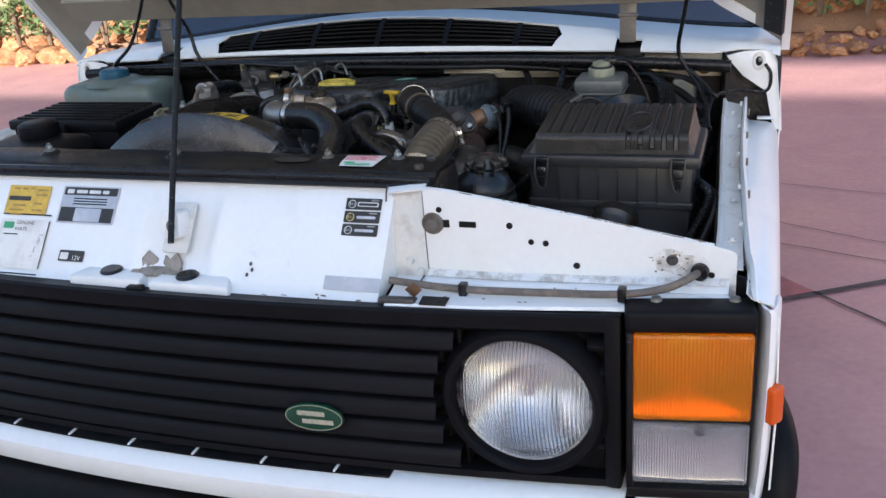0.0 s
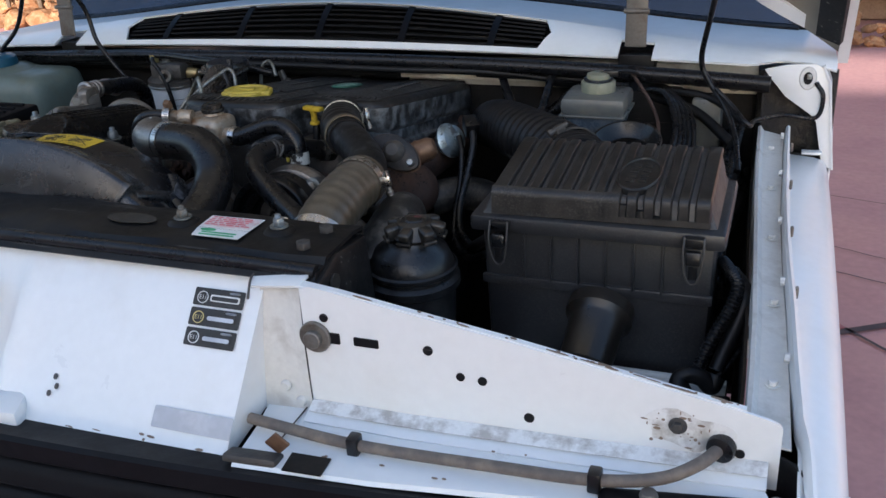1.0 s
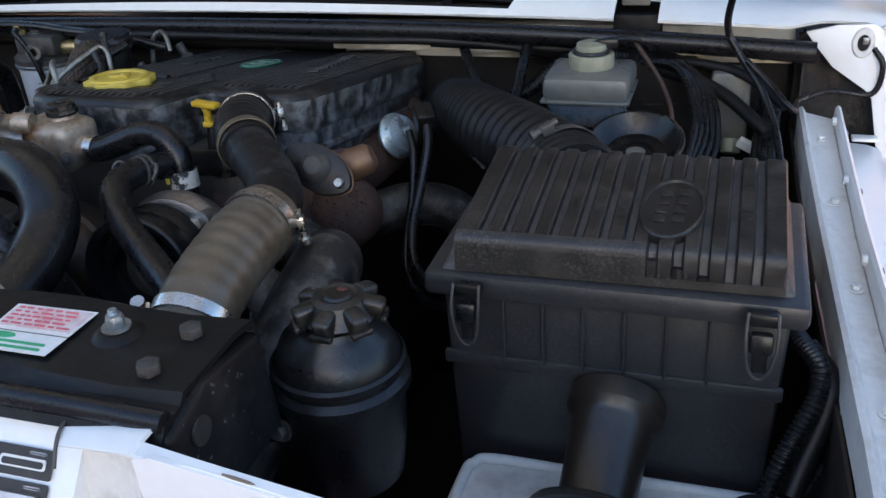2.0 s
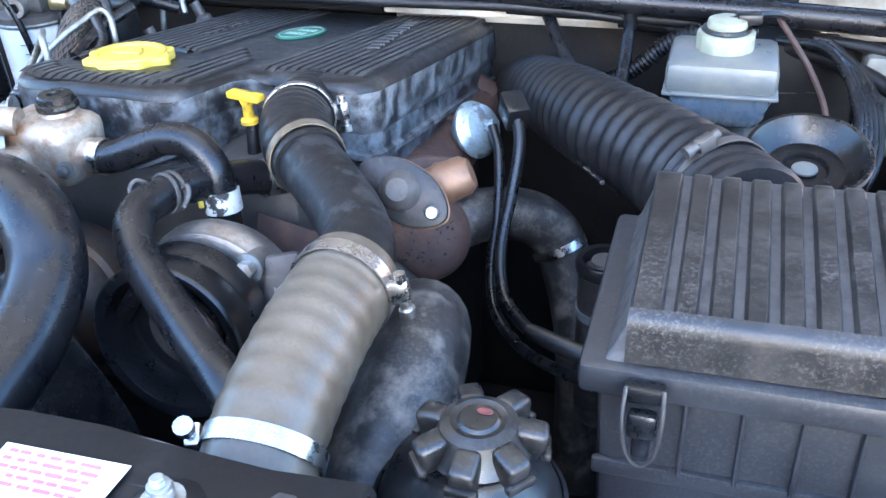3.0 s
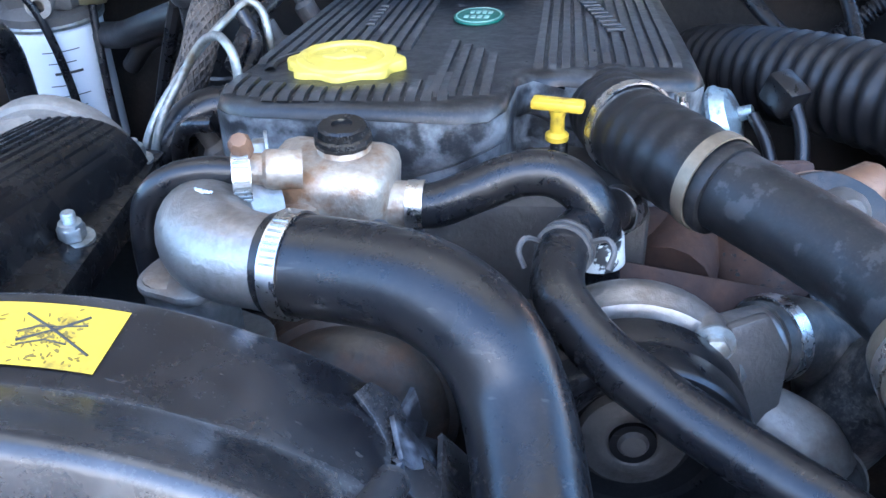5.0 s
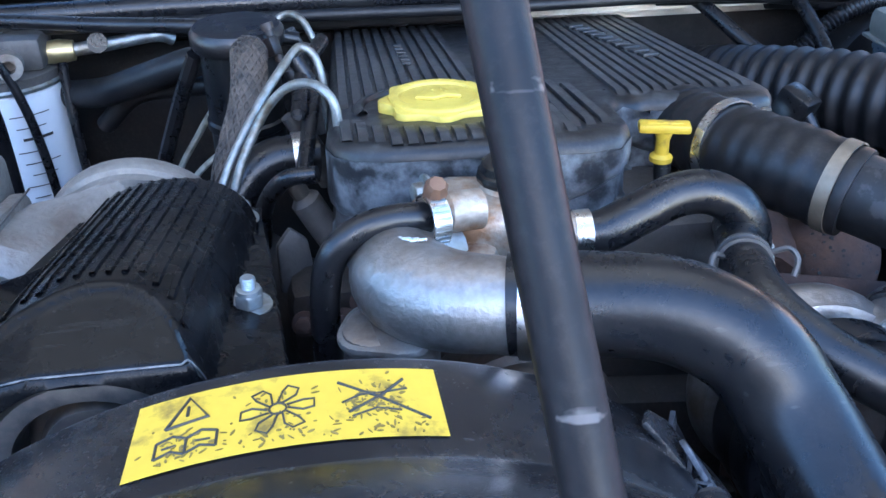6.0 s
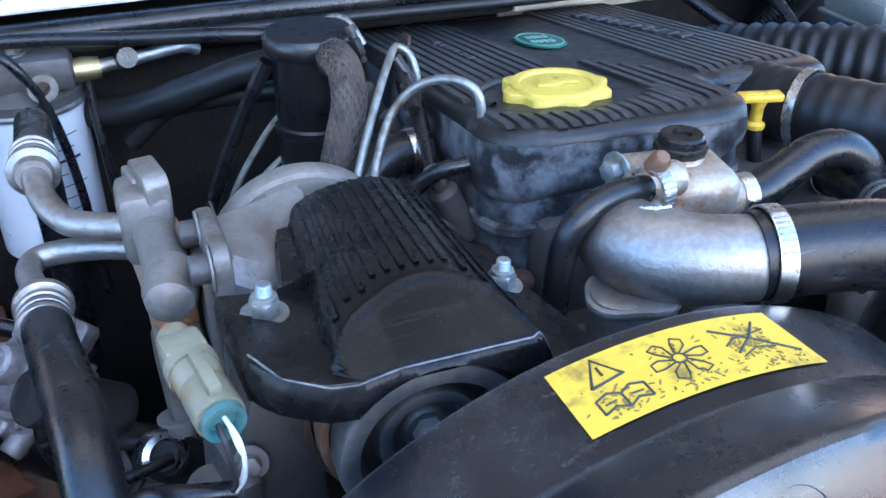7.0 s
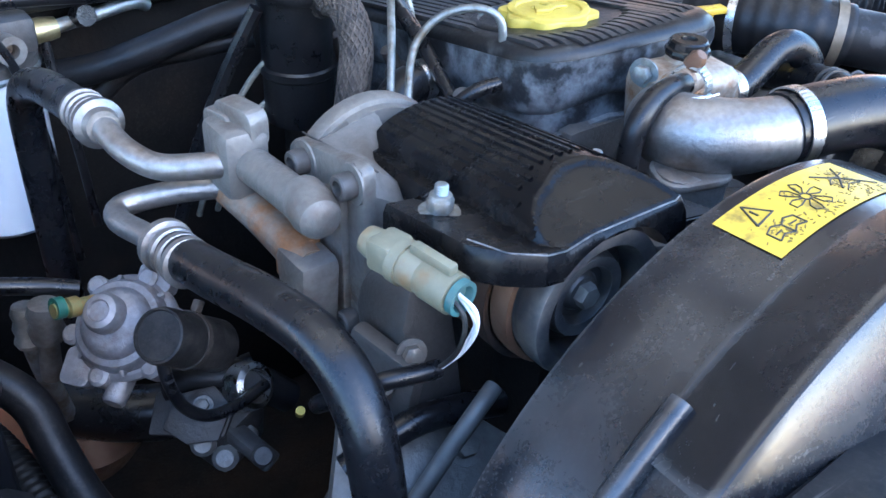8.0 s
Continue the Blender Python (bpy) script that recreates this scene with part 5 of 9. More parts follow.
bonnet = part("bonnet", sheet([[lid(x, rear_edge(x) * (1 - k) + 1.10 * k, 0.05 * (1 - (abs(x) / 0.905) ** 6)) for x in np.linspace(-0.905, 0.905, 41)] for k in np.linspace(0, 1, 14)], 0.004), UNDER, car, "raised white bonnet with a darkened beige underside")
for s in (1, -1):
    part("bonnet_flange", sheet([[lid(s * 0.908, v, w) for w in (0.03, -0.012)] for v in (-0.14, 0.4, 0.8, 1.10)], 0.016), WHITE, bonnet)
    if s > 0:
        part("bonnet_inner", sheet([[lid(s * 0.86, v, 0.0), lid(s * 0.895, v, -0.02)] for v in (-0.08, 0.0, 0.6, 1.05)], 0.010), BLACK, bonnet)
    part("corner_lip", sheet([[lid(s * x, rear_edge(x) + d, 0.02) for x in np.linspace(0.70, 0.895, 9)] for d in (0.0, 0.03)], 0.006), WHITE, bonnet)
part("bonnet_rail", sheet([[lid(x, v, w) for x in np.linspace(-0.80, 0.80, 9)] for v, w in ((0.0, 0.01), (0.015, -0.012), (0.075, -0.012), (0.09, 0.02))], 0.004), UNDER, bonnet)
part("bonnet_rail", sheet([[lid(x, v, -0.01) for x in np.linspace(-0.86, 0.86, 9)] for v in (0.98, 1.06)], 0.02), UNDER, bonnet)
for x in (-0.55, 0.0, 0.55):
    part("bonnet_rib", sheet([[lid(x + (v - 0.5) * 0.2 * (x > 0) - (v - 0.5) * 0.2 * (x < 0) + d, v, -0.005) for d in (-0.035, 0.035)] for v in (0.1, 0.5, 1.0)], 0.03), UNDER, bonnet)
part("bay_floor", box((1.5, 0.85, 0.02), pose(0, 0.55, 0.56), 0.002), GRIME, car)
part("chassis", box((1.2, 3.2, 0.12), pose(0, 1.9, 0.48), 0.02), BLACK, car)

# ---- engine ----
engine = thing("engine", (0.12, 0.7, 0.6), "dark diesel engine block below its plastic cover", "engine")
part("block", box((0.26, 0.52, 0.46), pose(0.12, 0.76, 0.82, -3), 0.02), GRIME, engine)
part("cylinder_head", box((0.24, 0.50, 0.08), pose(0.11, 0.78, 1.075, -3), 0.01), DARKCAST, engine)
part("timing_case", prism([(-0.06, 0.70), (0.30, 0.70), (0.30, 0.96), (0.25, 1.02), (0.10, 1.035), (-0.03, 1.04), (-0.06, 1.0)], 0.06, Matrix.Translation((0, 0.545, 0)) @ YZ, 0.012), GRIME, engine)
part("manifold", tube([(0.25, 0.56, 1.055), (0.272, 0.62, 1.06), (0.278, 0.75, 1.045), (0.275, 0.9, 1.035)], 0.028, 14, 6), RUST, engine, "rusty exhaust manifold")
for y in (0.60, 0.70, 0.80, 0.90):
    part("manifold_runner", tube([(0.20, y, 1.055), (0.25, y, 1.06), (0.285, y, 1.04)], 0.024, 12, 4), RUST, engine)
part("heat_shield", sheet([[(0.20, 0.52, 1.10), (0.25, 0.505, 1.10), (0.31, 0.51, 1.085)], [(0.20, 0.49, 1.04), (0.26, 0.47, 1.035), (0.33, 0.48, 1.02)], [(0.20, 0.47, 0.96), (0.27, 0.45, 0.95), (0.34, 0.46, 0.94)]], 0.003), RUST, engine, "pitted rusty heat shield")

turbo = part("turbo_housing", lathe([(0, 0.030), (0.020, 0.029), (0.040, 0.022), (0.050, 0.010), (0.053, 0.0), (0.053, -0.02), (0.04, -0.05), (0, -0.05)], axis((0.312, 0.580, 1.060), (0.10, -0.80, 0.55)) @ Matrix.Diagonal((0.72, 0.72, 0.72, 1)), 40), RUST, engine, "pitted rusty heat shield of the turbocharger")
pits = bmesh.new()
rp = random.Random(12)
TM = axis((0.312, 0.580, 1.060), (0.10, -0.80, 0.55)) @ Matrix.Diagonal((0.72, 0.72, 0.72, 1))
for k in range(60):
    a, q = rp.uniform(0, 6.28), 0.042 * math.sqrt(rp.random())
    z = float(np.interp(q, (0, 0.020, 0.040, 0.05), (0.030, 0.029, 0.022, 0.010)))
    prism(ellipse(q * math.cos(a), q * math.sin(a), rp.uniform(0.0008, 0.003), rp.uniform(0.0006, 0.0018), 8), 0.0012, TM @ pose(0, 0, z - 0.0008), 0, pits)
tagged(part("pit", pits, BLACK, turbo), kind="stuff")

# plastic cover over the rocker box
cover = thing("engine_cover", (0.12, 0.75, 1.10), "black ribbed plastic engine cover, grey with wear", "engine cover")
def cover_top(x, y):
    return 1.1875 - (y - 0.55) * 0.172


edge_pts = [(-0.032, 0.62), (-0.034, 0.580), (-0.029, 0.560), (-0.018, 0.547), (0.002, 0.540), (0.033, 0.537), (0.080, 0.534), (0.115, 0.530), (0.134, 0.535), (0.144, 0.548), (0.147, 0.575), (0.150, 0.597), (0.160, 0.611), (0.18, 0.614), (0.20, 0.606), (0.225, 0.601), (0.245, 0.600), (0.259, 0.604), (0.268, 0.620), (0.272, 0.68), (0.276, 0.76), (0.279, 0.85), (0.282, 0.945), (0.27, 0.962), (0.10, 0.965), (-0.005, 0.965), (-0.020, 0.945), (-0.026, 0.80), (-0.030, 0.70)]
centre = Vector((0.12, 0.76))


def cover_rings(levels):
    b = bmesh.new()
    found = []
    for inset, dz in levels:
        ring = []
        for x, y in edge_pts:
            d = (centre - Vector((x, y))).normalized() * inset
            low = 0.020 * max(0.0, 1 - abs(x - 0.155) / 0.06) if (dz < -0.02 and y < 0.65) else 0.0
            wave = 0.004 * math.sin(x * 60) if (dz < -0.03 and y < 0.62) else 0.0
            ring.append(b.verts.new((x + d.x, y + d.y, cover_top(x + d.x, y + d.y) + dz + low + wave)))
        found.append(ring)
    for a, c in zip(found, found[1:]):
        for k in range(len(a)):
            b.faces.new((a[k], a[(k + 1) % len(a)], c[(k + 1) % len(a)], c[k]))
    return b, found


bm, rings = cover_rings(((0.0005, -0.0105), (0.0015, -0.0075), (0.0045, -0.0035), (0.010, -0.0008), (0.018, 0.0), (0.030, 0.0)))
bm.faces.new(rings[-1])
part("cover_shell", bm, COVER, cover, sharp=50)
bm, rings = cover_rings(((0.012, -0.046), (0.006, -0.048), (0.001, -0.044), (-0.001, -0.036), (0.0, -0.024), (0.0, -0.0105)))
part("cover_skirt", bm, WORN, cover, "pale scuffed skirt of the cover", 50)
bm, rings = cover_rings(((0.007, -0.110), (0.005, -0.074), (0.004, -0.071), (0.000, -0.070), (0.000, -0.065), (0.004, -0.063), (0.006, -0.040)))
part("rocker_body", bm, WORN, cover, "black rocker box below the cover", 50)
def rib(x, y0, y1, w=0.0070, h=0.0024, dx=0.0):
    b = bmesh.new()
    grid = []
    for k in range(7):
        y = (y0, y0 + 0.004, y0 + 0.009, (y0 + y1) / 2, y1 - 0.005, y1 - 0.002, y1)[k]
        xx = x + dx * (y - y0)
        z = cover_top(xx, y)
        hh = h * (-0.3, 0.35, 0.9, 1.0, 1.0, 0.7, 0.0)[k]
        grid.append([(xx - w / 2, y, z - 0.0015), (xx - w * 0.40, y, z + hh), (xx + w * 0.40, y, z + hh), (xx + w / 2, y, z - 0.0015)])
    part("rib", sheet(grid, 0, b), COVER, cover)


for k in range(11):
    rib(0.163 + 0.0088 * k, 0.6235 + (0.002 if 2 < k < 8 else 0.0), 0.955, dx=0.045)
for k in range(15):
    x = -0.021 + 0.0092 * k
    rib(x, 0.5445 if k > 2 else 0.552 + 0.004 * (2 - k), float(np.interp(abs(x - 0.041), (0.0, 0.045, 0.07), (0.570, 0.585, 0.612))), 0.0072, 0.0022)
for k in range(11):
    x = -0.020 + 0.0092 * k
    d = 0.052 ** 2 - (x - 0.041) ** 2
    rib(x, 0.628 + (math.sqrt(d) if d > 0 else 0.0) + 0.004, 0.955, 0.0072, dx=0.02)
for k in range(4):
    rib(0.1020 + 0.0098 * k, 0.5505 + 0.0015 * k, 0.705 - 0.014 * k, 0.0068, 0.0026, dx=0.02)
EMBLEM = Matrix.Translation((0.117, 0.798, cover_top(0.117, 0.798) + 0.0006)) @ pose(0, 0, 0, -9.55, 0, -4) @ Matrix.Diagonal((1.0, 1.75, 1, 1))
part("emblem", prism(ellipse(0, 0, 0.0205, 0.0215, 30), 0.002, EMBLEM, 0.0005), MINT, cover, "oval green emblem with pale marks")
bm = bmesh.new()
for a, b, w in ((0.001, 0.0065, 0.020), (-0.001, -0.0055, 0.022)):
    for k in range(4):
        prism([(a + (k - 1.5) * w / 4 + p, b + q) for p, q in rounded(w / 4 * 0.7, 0.0062, 0.0006, 1)], 0.0005, EMBLEM @ pose(0, 0, 0.002), 0, bm)
sheet([[tuple(EMBLEM @ Vector(((0.0205 + d) * math.cos(a), (0.0215 + d) * math.sin(a), 0.0024))) for a in np.linspace(0, 2 * math.pi, 37)] for d in (-0.0030, -0.0020)], 0.0003, bm)
part("emblem_bar", bm, material("chalky emblem print", (0.22, 0.34, 0.28), 0.5, grain=0.2, bump=0), cover)
for k in range(10):   # raised marks across the ribs
    y = 0.735 + 0.017 * k
    x = 0.2160 + 0.045 * (y - 0.6235) - 0.15 * (y - 0.735)
    part("raised_bar", box((0.014, 0.0115, 0.0030), Matrix.Translation((x, y, cover_top(x, y) + 0.0034)) @ pose(0, 0, 0, -9.75, 0, 8), 0.0009), COVER, cover)
for k in range(6):
    y = 0.76 + 0.016 * k
    part("raised_bar", box((0.007, 0.010, 0.002), Matrix.Translation((0.034, y, cover_top(0.034, y) + 0.0032)) @ pose(0, 0, 0, -9.55), 0.0006), COVER, cover)
# oil filler cap in its dished surround
part("filler_dish", lathe([(0.0480, -0.004), (0.0485, 0.0045), (0.0500, 0.0065), (0.0530, 0.0065), (0.0560, 0.0045), (0.0590, -0.004)], Matrix.Translation((0.041, 0.628, 1.1700)) @ pose(0, 0, 0, -9.5), 40, arc=(62, 196)), COVER, cover, "raised crescent round the filler")
cap = thing("oil_filler_cap", (0.041, 0.620, 1.170), "yellow plastic oil filler cap with a lobed rim", "oil cap")
star = []
for k in range(64):
    a = 2 * math.pi * k / 64
    star.append(((0.0360 + 0.0030 * math.cos(8 * a)) * math.cos(a), (0.0360 + 0.0030 * math.cos(8 * a)) * math.sin(a)))
capm = Matrix.Translation((0.040, 0.620, 1.1735)) @ pose(0, 0, 0, -4)
part("cap_body", prism(star, 0.0095, capm, 0.002), YELLOW, cap)
part("cap_rim", lathe([(0.0245, 0.0085), (0.0320, 0.0085), (0.0315, 0.0112), (0.0285, 0.0122), (0.0255, 0.0112), (0.0245, 0.0085)], capm, 36), YELLOW, cap)
part("cap_grip", prism([(-0.014, -0.002), (-0.004, -0.005), (0.004, -0.002), (0.013, -0.004), (0.011, 0.003), (0.0, 0.002), (-0.006, 0.006)], 0.0028, capm @ pose(0, 0, 0.0092) @ Matrix.Diagonal((1.1, 1.6, 1, 1)), 0.0008), YELLOW, cap)
for k in range(3):
    part("cap_relief", box((0.010, 0.0025, 0.0022), capm @ pose(-0.006 + 0.006 * k, 0.010 - 0.010 * (k % 2), 0.0100, 0, 0, 35 - 50 * k), 0.0008), YELLOW, cap)
part("filler_neck", lathe([(0, -0.03), (0.022, -0.03), (0.022, 0.0), (0, 0.0)], capm, 24), GREYCAST, cap)

DIPYELLOW = material("ochre handle plastic", (0.46, 0.31, 0.018), 0.40, other=(0.10, 0.06, 0.02), amount=0.8, scale=70, fine=300, grain=0.12, edge=(0.54, 0.68))
dip = thing("dipstick", (0.176, 0.57, 1.15), "yellow T-handled dipstick in a black tube", "dipstick")
part("handle", box((0.032, 0.011, 0.0060), pose(0.1743, 0.5737, 1.1728, 0, 0, -13), 0.0018), DIPYELLOW, dip)
part("finger_slot", box((0.022, 0.004, 0.0012), pose(0.1743, 0.5737, 1.1757, 0, 0, -13), 0.0005), DIPYELLOW, dip)
part("shank", lathe([(0, 0.0), (0.0072, 0.0), (0.0072, 0.003), (0.0045, 0.005), (0.0042, 0.014), (0.006, 0.020), (0, 0.020)], pose(0.1745, 0.574, 1.150), 16), DIPYELLOW, dip)
part("tube", tube([(0.176, 0.576, 1.152), (0.178, 0.565, 1.11), (0.19, 0.55, 1.05), (0.20, 0.54, 0.95)], 0.0055, 10, 5), BLACK, dip)

# thermostat housing with elbow
GLOSSY = material("glossy black plastic", (0.004, 0.004, 0.0045), 0.2, other=(0.02, 0.018, 0.016), amount=0.4, scale=60, rough_var=0.08, dust=0.08, spec=0.35)
thermo = thing("thermostat_housing", (0.05, 0.49, 1.10), "stained alloy thermostat housing with a black filler plug", "housing")
part("body", box((0.072, 0.052, 0.05), pose(0.052, 0.494, 1.156, 0, 0, -8), 0.012, taper=0.9, seg=3), ALLOY_STAINED, thermo)
part("neck", lathe([(0, 0), (0.024, 0), (0.021, 0.012), (0.0145, 0.021), (0.0140, 0.0255), (0, 0.0255)], pose(0.059, 0.500, 1.160), 28), ALLOY_STAINED, thermo)
plug = part("filler_plug", lathe([(0, 0), (0.0195, 0), (0.0205, 0.003), (0.0198, 0.006), (0.0180, 0.007), (0.0172, 0.0120), (0.0155, 0.0135), (0.0075, 0.0135), (0.007, 0.0115), (0, 0.0115)], pose(0.059, 0.500, 1.1845) @ Matrix.Diagonal((0.78, 0.78, 0.82, 1)), 12), GLOSSY, thermo, "black hexagonal plug", 25)
part("outlet", lathe([(0, -0.03), (0.0125, -0.03), (0.0125, 0.012), (0, 0.012)], axis((0.088, 0.487, 1.155), (1, -0.05, 0)), 20), ALLOY_STAINED, thermo)
part("inlet", lathe([(0, -0.03), (0.0105, -0.03), (0.0105, -0.012), (0.0085, -0.010), (0.0085, 0.004), (0, 0.004)], axis((0.012, 0.470, 1.184), (-1, -0.25, 0.1)), 20), ALLOY_STAINED, thermo)
part("elbow", tube([(0.052, 0.404, 1.170), (0.036, 0.409, 1.170), (0.019, 0.417, 1.168), (0.005, 0.430, 1.166), (-0.003, 0.447, 1.164), (0.001, 0.465, 1.161), (0.020, 0.480, 1.157)], [0.0220, 0.0222, 0.0235, 0.0248, 0.0248, 0.024, 0.022], 28, 7), ALLOY, thermo, "smooth cast alloy elbow")
part("elbow_boss", prism(rounded(0.046, 0.034, 0.014, 5), 0.085, pose(-0.010, 0.428, 1.064, 0, 0, -24), 0.003, seg=2), ALLOY, thermo, "stained lower neck of the elbow")
part("boss_rim", prism(rounded(0.050, 0.038, 0.015, 5), 0.006, pose(-0.010, 0.428, 1.1440, 4, -6, -24), 0.0028), GREYCAST, thermo)
part("neck_flange", prism(rounded(0.062, 0.050, 0.016, 5), 0.012, pose(-0.008, 0.436, 1.092, 0, 0, -24), 0.003), GREYCAST, thermo)
for k in range(5):   # cast marks on the elbow's back
    part("cast_mark", box((0.0016, 0.009, 0.0016), Matrix.Translation((-0.009 + 0.0035 * k, 0.447 - 0.003 * k, 1.1865 + 0.0012 * k)) @ pose(0, 0, 0, -20, 30, 50), 0.0005), STEEL, thermo)
part("web", box((0.03, 0.05, 0.03), pose(0.03, 0.455, 1.150, 0, 0, -20), 0.008), ALLOY_STAINED, thermo)
hex_bolt(thermo, (0.018, 0.500, 1.180), (-1, -0.3, 0), 0.0068, ZINC)
hex_bolt(thermo, (0.080, 0.466, 1.151), (0.3, -1, 0.2), 0.0045, DARKCAST)
hex_bolt(thermo, (0.050, 0.444, 1.163), (0, -0.8, 0.6), 0.0055, COPPER)
INLET = axis((0.0150, 0.4600, 1.1868), (-1, -0.28, 0.06))
band = part("clamp_band", lathe([(0.0118, -0.0045), (0.0132, -0.0045), (0.0132, 0.0045), (0.0118, 0.0045), (0.0118, -0.0045)], INLET, 32), STEEL, thermo)
for k in range(26):   # the worm's notches round the band
    part("notch", box((0.0008, 0.0015, 0.0078), INLET @ pose(0, 0, 0, 0, 0, 360 / 26 * k) @ pose(0.0133, 0, 0), 0.0002), ZINC, band)
part("bleed_screw", lathe([(0, 0), (0.006, 0), (0.006, 0.008), (0.004, 0.011), (0, 0.011)], axis((0.0160, 0.4630, 1.1985), (0.1, -0.5, 0.8)), 8), COPPER, thermo)

main_hose = hose("coolant_hose", [(0.042, 0.407, 1.171), (0.075, 0.398, 1.174), (0.111, 0.385, 1.175), (0.1385, 0.368, 1.164), (0.1525, 0.348, 1.144), (0.160, 0.310, 1.126), (0.163, 0.267, 1.115), (0.164, 0.22, 1.10)], 0.0234, RUBBER,
     "thick black rubber hose bending down to the radiator", "hose", "coolant hoses", 24, 8, None, (((0.051, 0.405, 1.1717), (0.97, -0.27, 0.05), 0.0242, None),))
for k in range(8):
    a = radians(28 + 7.0 * k)
    part("notch", box((0.0072, 0.0011, 0.0010), basis(Vector((0.051, 0.405, 1.1717)) + (0.0257 * math.cos(a)) * Vector((0.05, 0.4, 1)).normalized() + (0.0257 * math.sin(a)) * Vector((-0.25, -0.9, 0.35)).normalized(), (0.97, -0.27, 0.05), Vector((0.05, 0.4, 1)).normalized() * math.cos(a) + Vector((-0.25, -0.9, 0.35)).normalized() * math.sin(a)), 0.0003), ZINC, main_hose)
CLIP = basis((0.176, 0.257, 1.137), (0.86, -0.38, -0.30), (0.1, -0.6, 0.8))
clip = thing("hose_clip", (0.176, 0.257, 1.137), "pale ridged clip on the radiator hose", "clip")
PALE = material("grubby pale plastic", (0.36, 0.32, 0.24), 0.5, other=(0.3, 0.27, 0.2), amount=0.7, scale=120, fine=300)
part("clip_body", box((0.019, 0.0070, 0.003), CLIP, 0.001), PALE, clip)
for k in range(8):
    part("ridge", box((0.0010, 0.0066, 0.0016), CLIP @ pose(-0.0077 + 0.0022 * k, 0, 0.002), 0.0003), PALE, clip)
hose("coolant_hose", [(0.088, 0.487, 1.155), (0.108, 0.486, 1.155), (0.130, 0.489, 1.163), (0.152, 0.492, 1.171), (0.172, 0.491, 1.171), (0.188, 0.487, 1.160), (0.1945, 0.484, 1.141), (0.196, 0.482, 1.10)], 0.0122, RUBBER,
     "arched black rubber hose with a paint-marked end", "hose", "coolant hoses", 18, 8, None, (((0.098, 0.4865, 1.1545), (1, -0.05, 0), 0.0126, None),))
paintband = thing("hose_end", (0.195, 0.483, 1.13), "hose end daubed with white and yellow paint", "hose end")
part("collar", lathe([(0.0123, -0.008), (0.0135, -0.008), (0.0138, 0.008), (0.0123, 0.008), (0.0123, -0.008)], axis((0.1955, 0.4832, 1.131), (0.08, -0.12, -1)), 22), material("daubed white paint", (0.42, 0.43, 0.40), 0.5, other=(0.015, 0.015, 0.015), amount=1.0, scale=90, edge=(0.52, 0.56)), paintband)
part("paint_dab", box((0.006, 0.003, 0.010), pose(0.1845, 0.474, 1.133, 0, 0, 40), 0.0012), YELLOW, paintband, "yellow paint dab")
hose("coolant_hose", [(0.216, 0.540, 1.122), (0.202, 0.515, 1.134), (0.186, 0.480, 1.146), (0.174, 0.446, 1.152), (0.172, 0.415, 1.150), (0.190, 0.388, 1.140), (0.222, 0.363, 1.129), (0.256, 0.337, 1.122), (0.290, 0.311, 1.116), (0.322, 0.285, 1.10)], 0.0130, RUBBER,
     "slim black hose running diagonally across the pulley", "hose", "coolant hoses", 18, 8, None, (((0.209, 0.5275, 1.128), (-0.5, -0.85, 0.2), 0.0134, None),))
wire_clip = thing("spring_clip", (0.17, 0.45, 1.16), "twisted wire clip round the slim hose", "clip")
for d in (-0.003, 0.003):
    part("wire_ring", lathe([(0.0130, -0.0012), (0.0148, -0.0012), (0.0148, 0.0012), (0.0130, 0.0012), (0.0130, -0.0012)], axis(Vector((0.1755, 0.452, 1.151)) + d * Vector((-0.33, -0.93, 0.16)), (-0.33, -0.93, 0.16)), 26), DARKCAST, wire_clip)
for s in (-1, 1):
    part("wire_ear", tube([(0.1755 + s * 0.013, 0.450, 1.157), (0.1755 + s * 0.020, 0.446, 1.161), (0.1755 + s * 0.023, 0.441, 1.157), (0.1755 + s * 0.020, 0.437, 1.150)], 0.0016, 7, 4), DARKCAST, wire_clip)
hose("coolant_hose", [(0.014, 0.464, 1.186), (-0.004, 0.461, 1.188), (-0.021, 0.458, 1.185), (-0.034, 0.4555, 1.174), (-0.0400, 0.4545, 1.150), (-0.041, 0.4545, 1.10), (-0.041, 0.4545, 1.04)], 0.0076, RUBBER,
     "thin black hose looping beside the alloy elbow", "hose", "coolant hoses", 16, 8, None, (((-0.041, 0.4545, 1.06), (0, 0, -1), 0.0079, None),))

# intake pipework
intake = thing("intake_pipe", (0.34, 0.3, 1.1), "grey sleeve and oily black pipe leading into the engine cover", "intake pipe")
part("sleeve", tube([(0.344, 0.195, 1.075), (0.340, 0.235, 1.108), (0.337, 0.272, 1.131), (0.335, 0.33, 1.143), (0.334, 0.392, 1.145)], [0.029, 0.0295, 0.0295, 0.0300, 0.0300], 36, 8, ribs=(0.0140, 0.00030)), SLEEVE, intake, "dusty grey silicone sleeve")
clamp_band(intake, (0.3345, 0.376, 1.1455), (0, 1, 0.03), 0.0306, 0.010, STEEL, (1, 0, 0.12))
clamp_band(intake, (0.338, 0.262, 1.126), (-0.05, 1, 0.5), 0.0302, 0.010, STEEL, (-1, 0, 0.2))
part("metal_pipe", tube([(0.334, 0.385, 1.145), (0.331, 0.410, 1.146), (0.318, 0.437, 1.149), (0.298, 0.462, 1.153), (0.274, 0.487, 1.157), (0.253, 0.509, 1.160)], 0.0232, 28, 8), OILY, intake, "black pipe with oily patches")
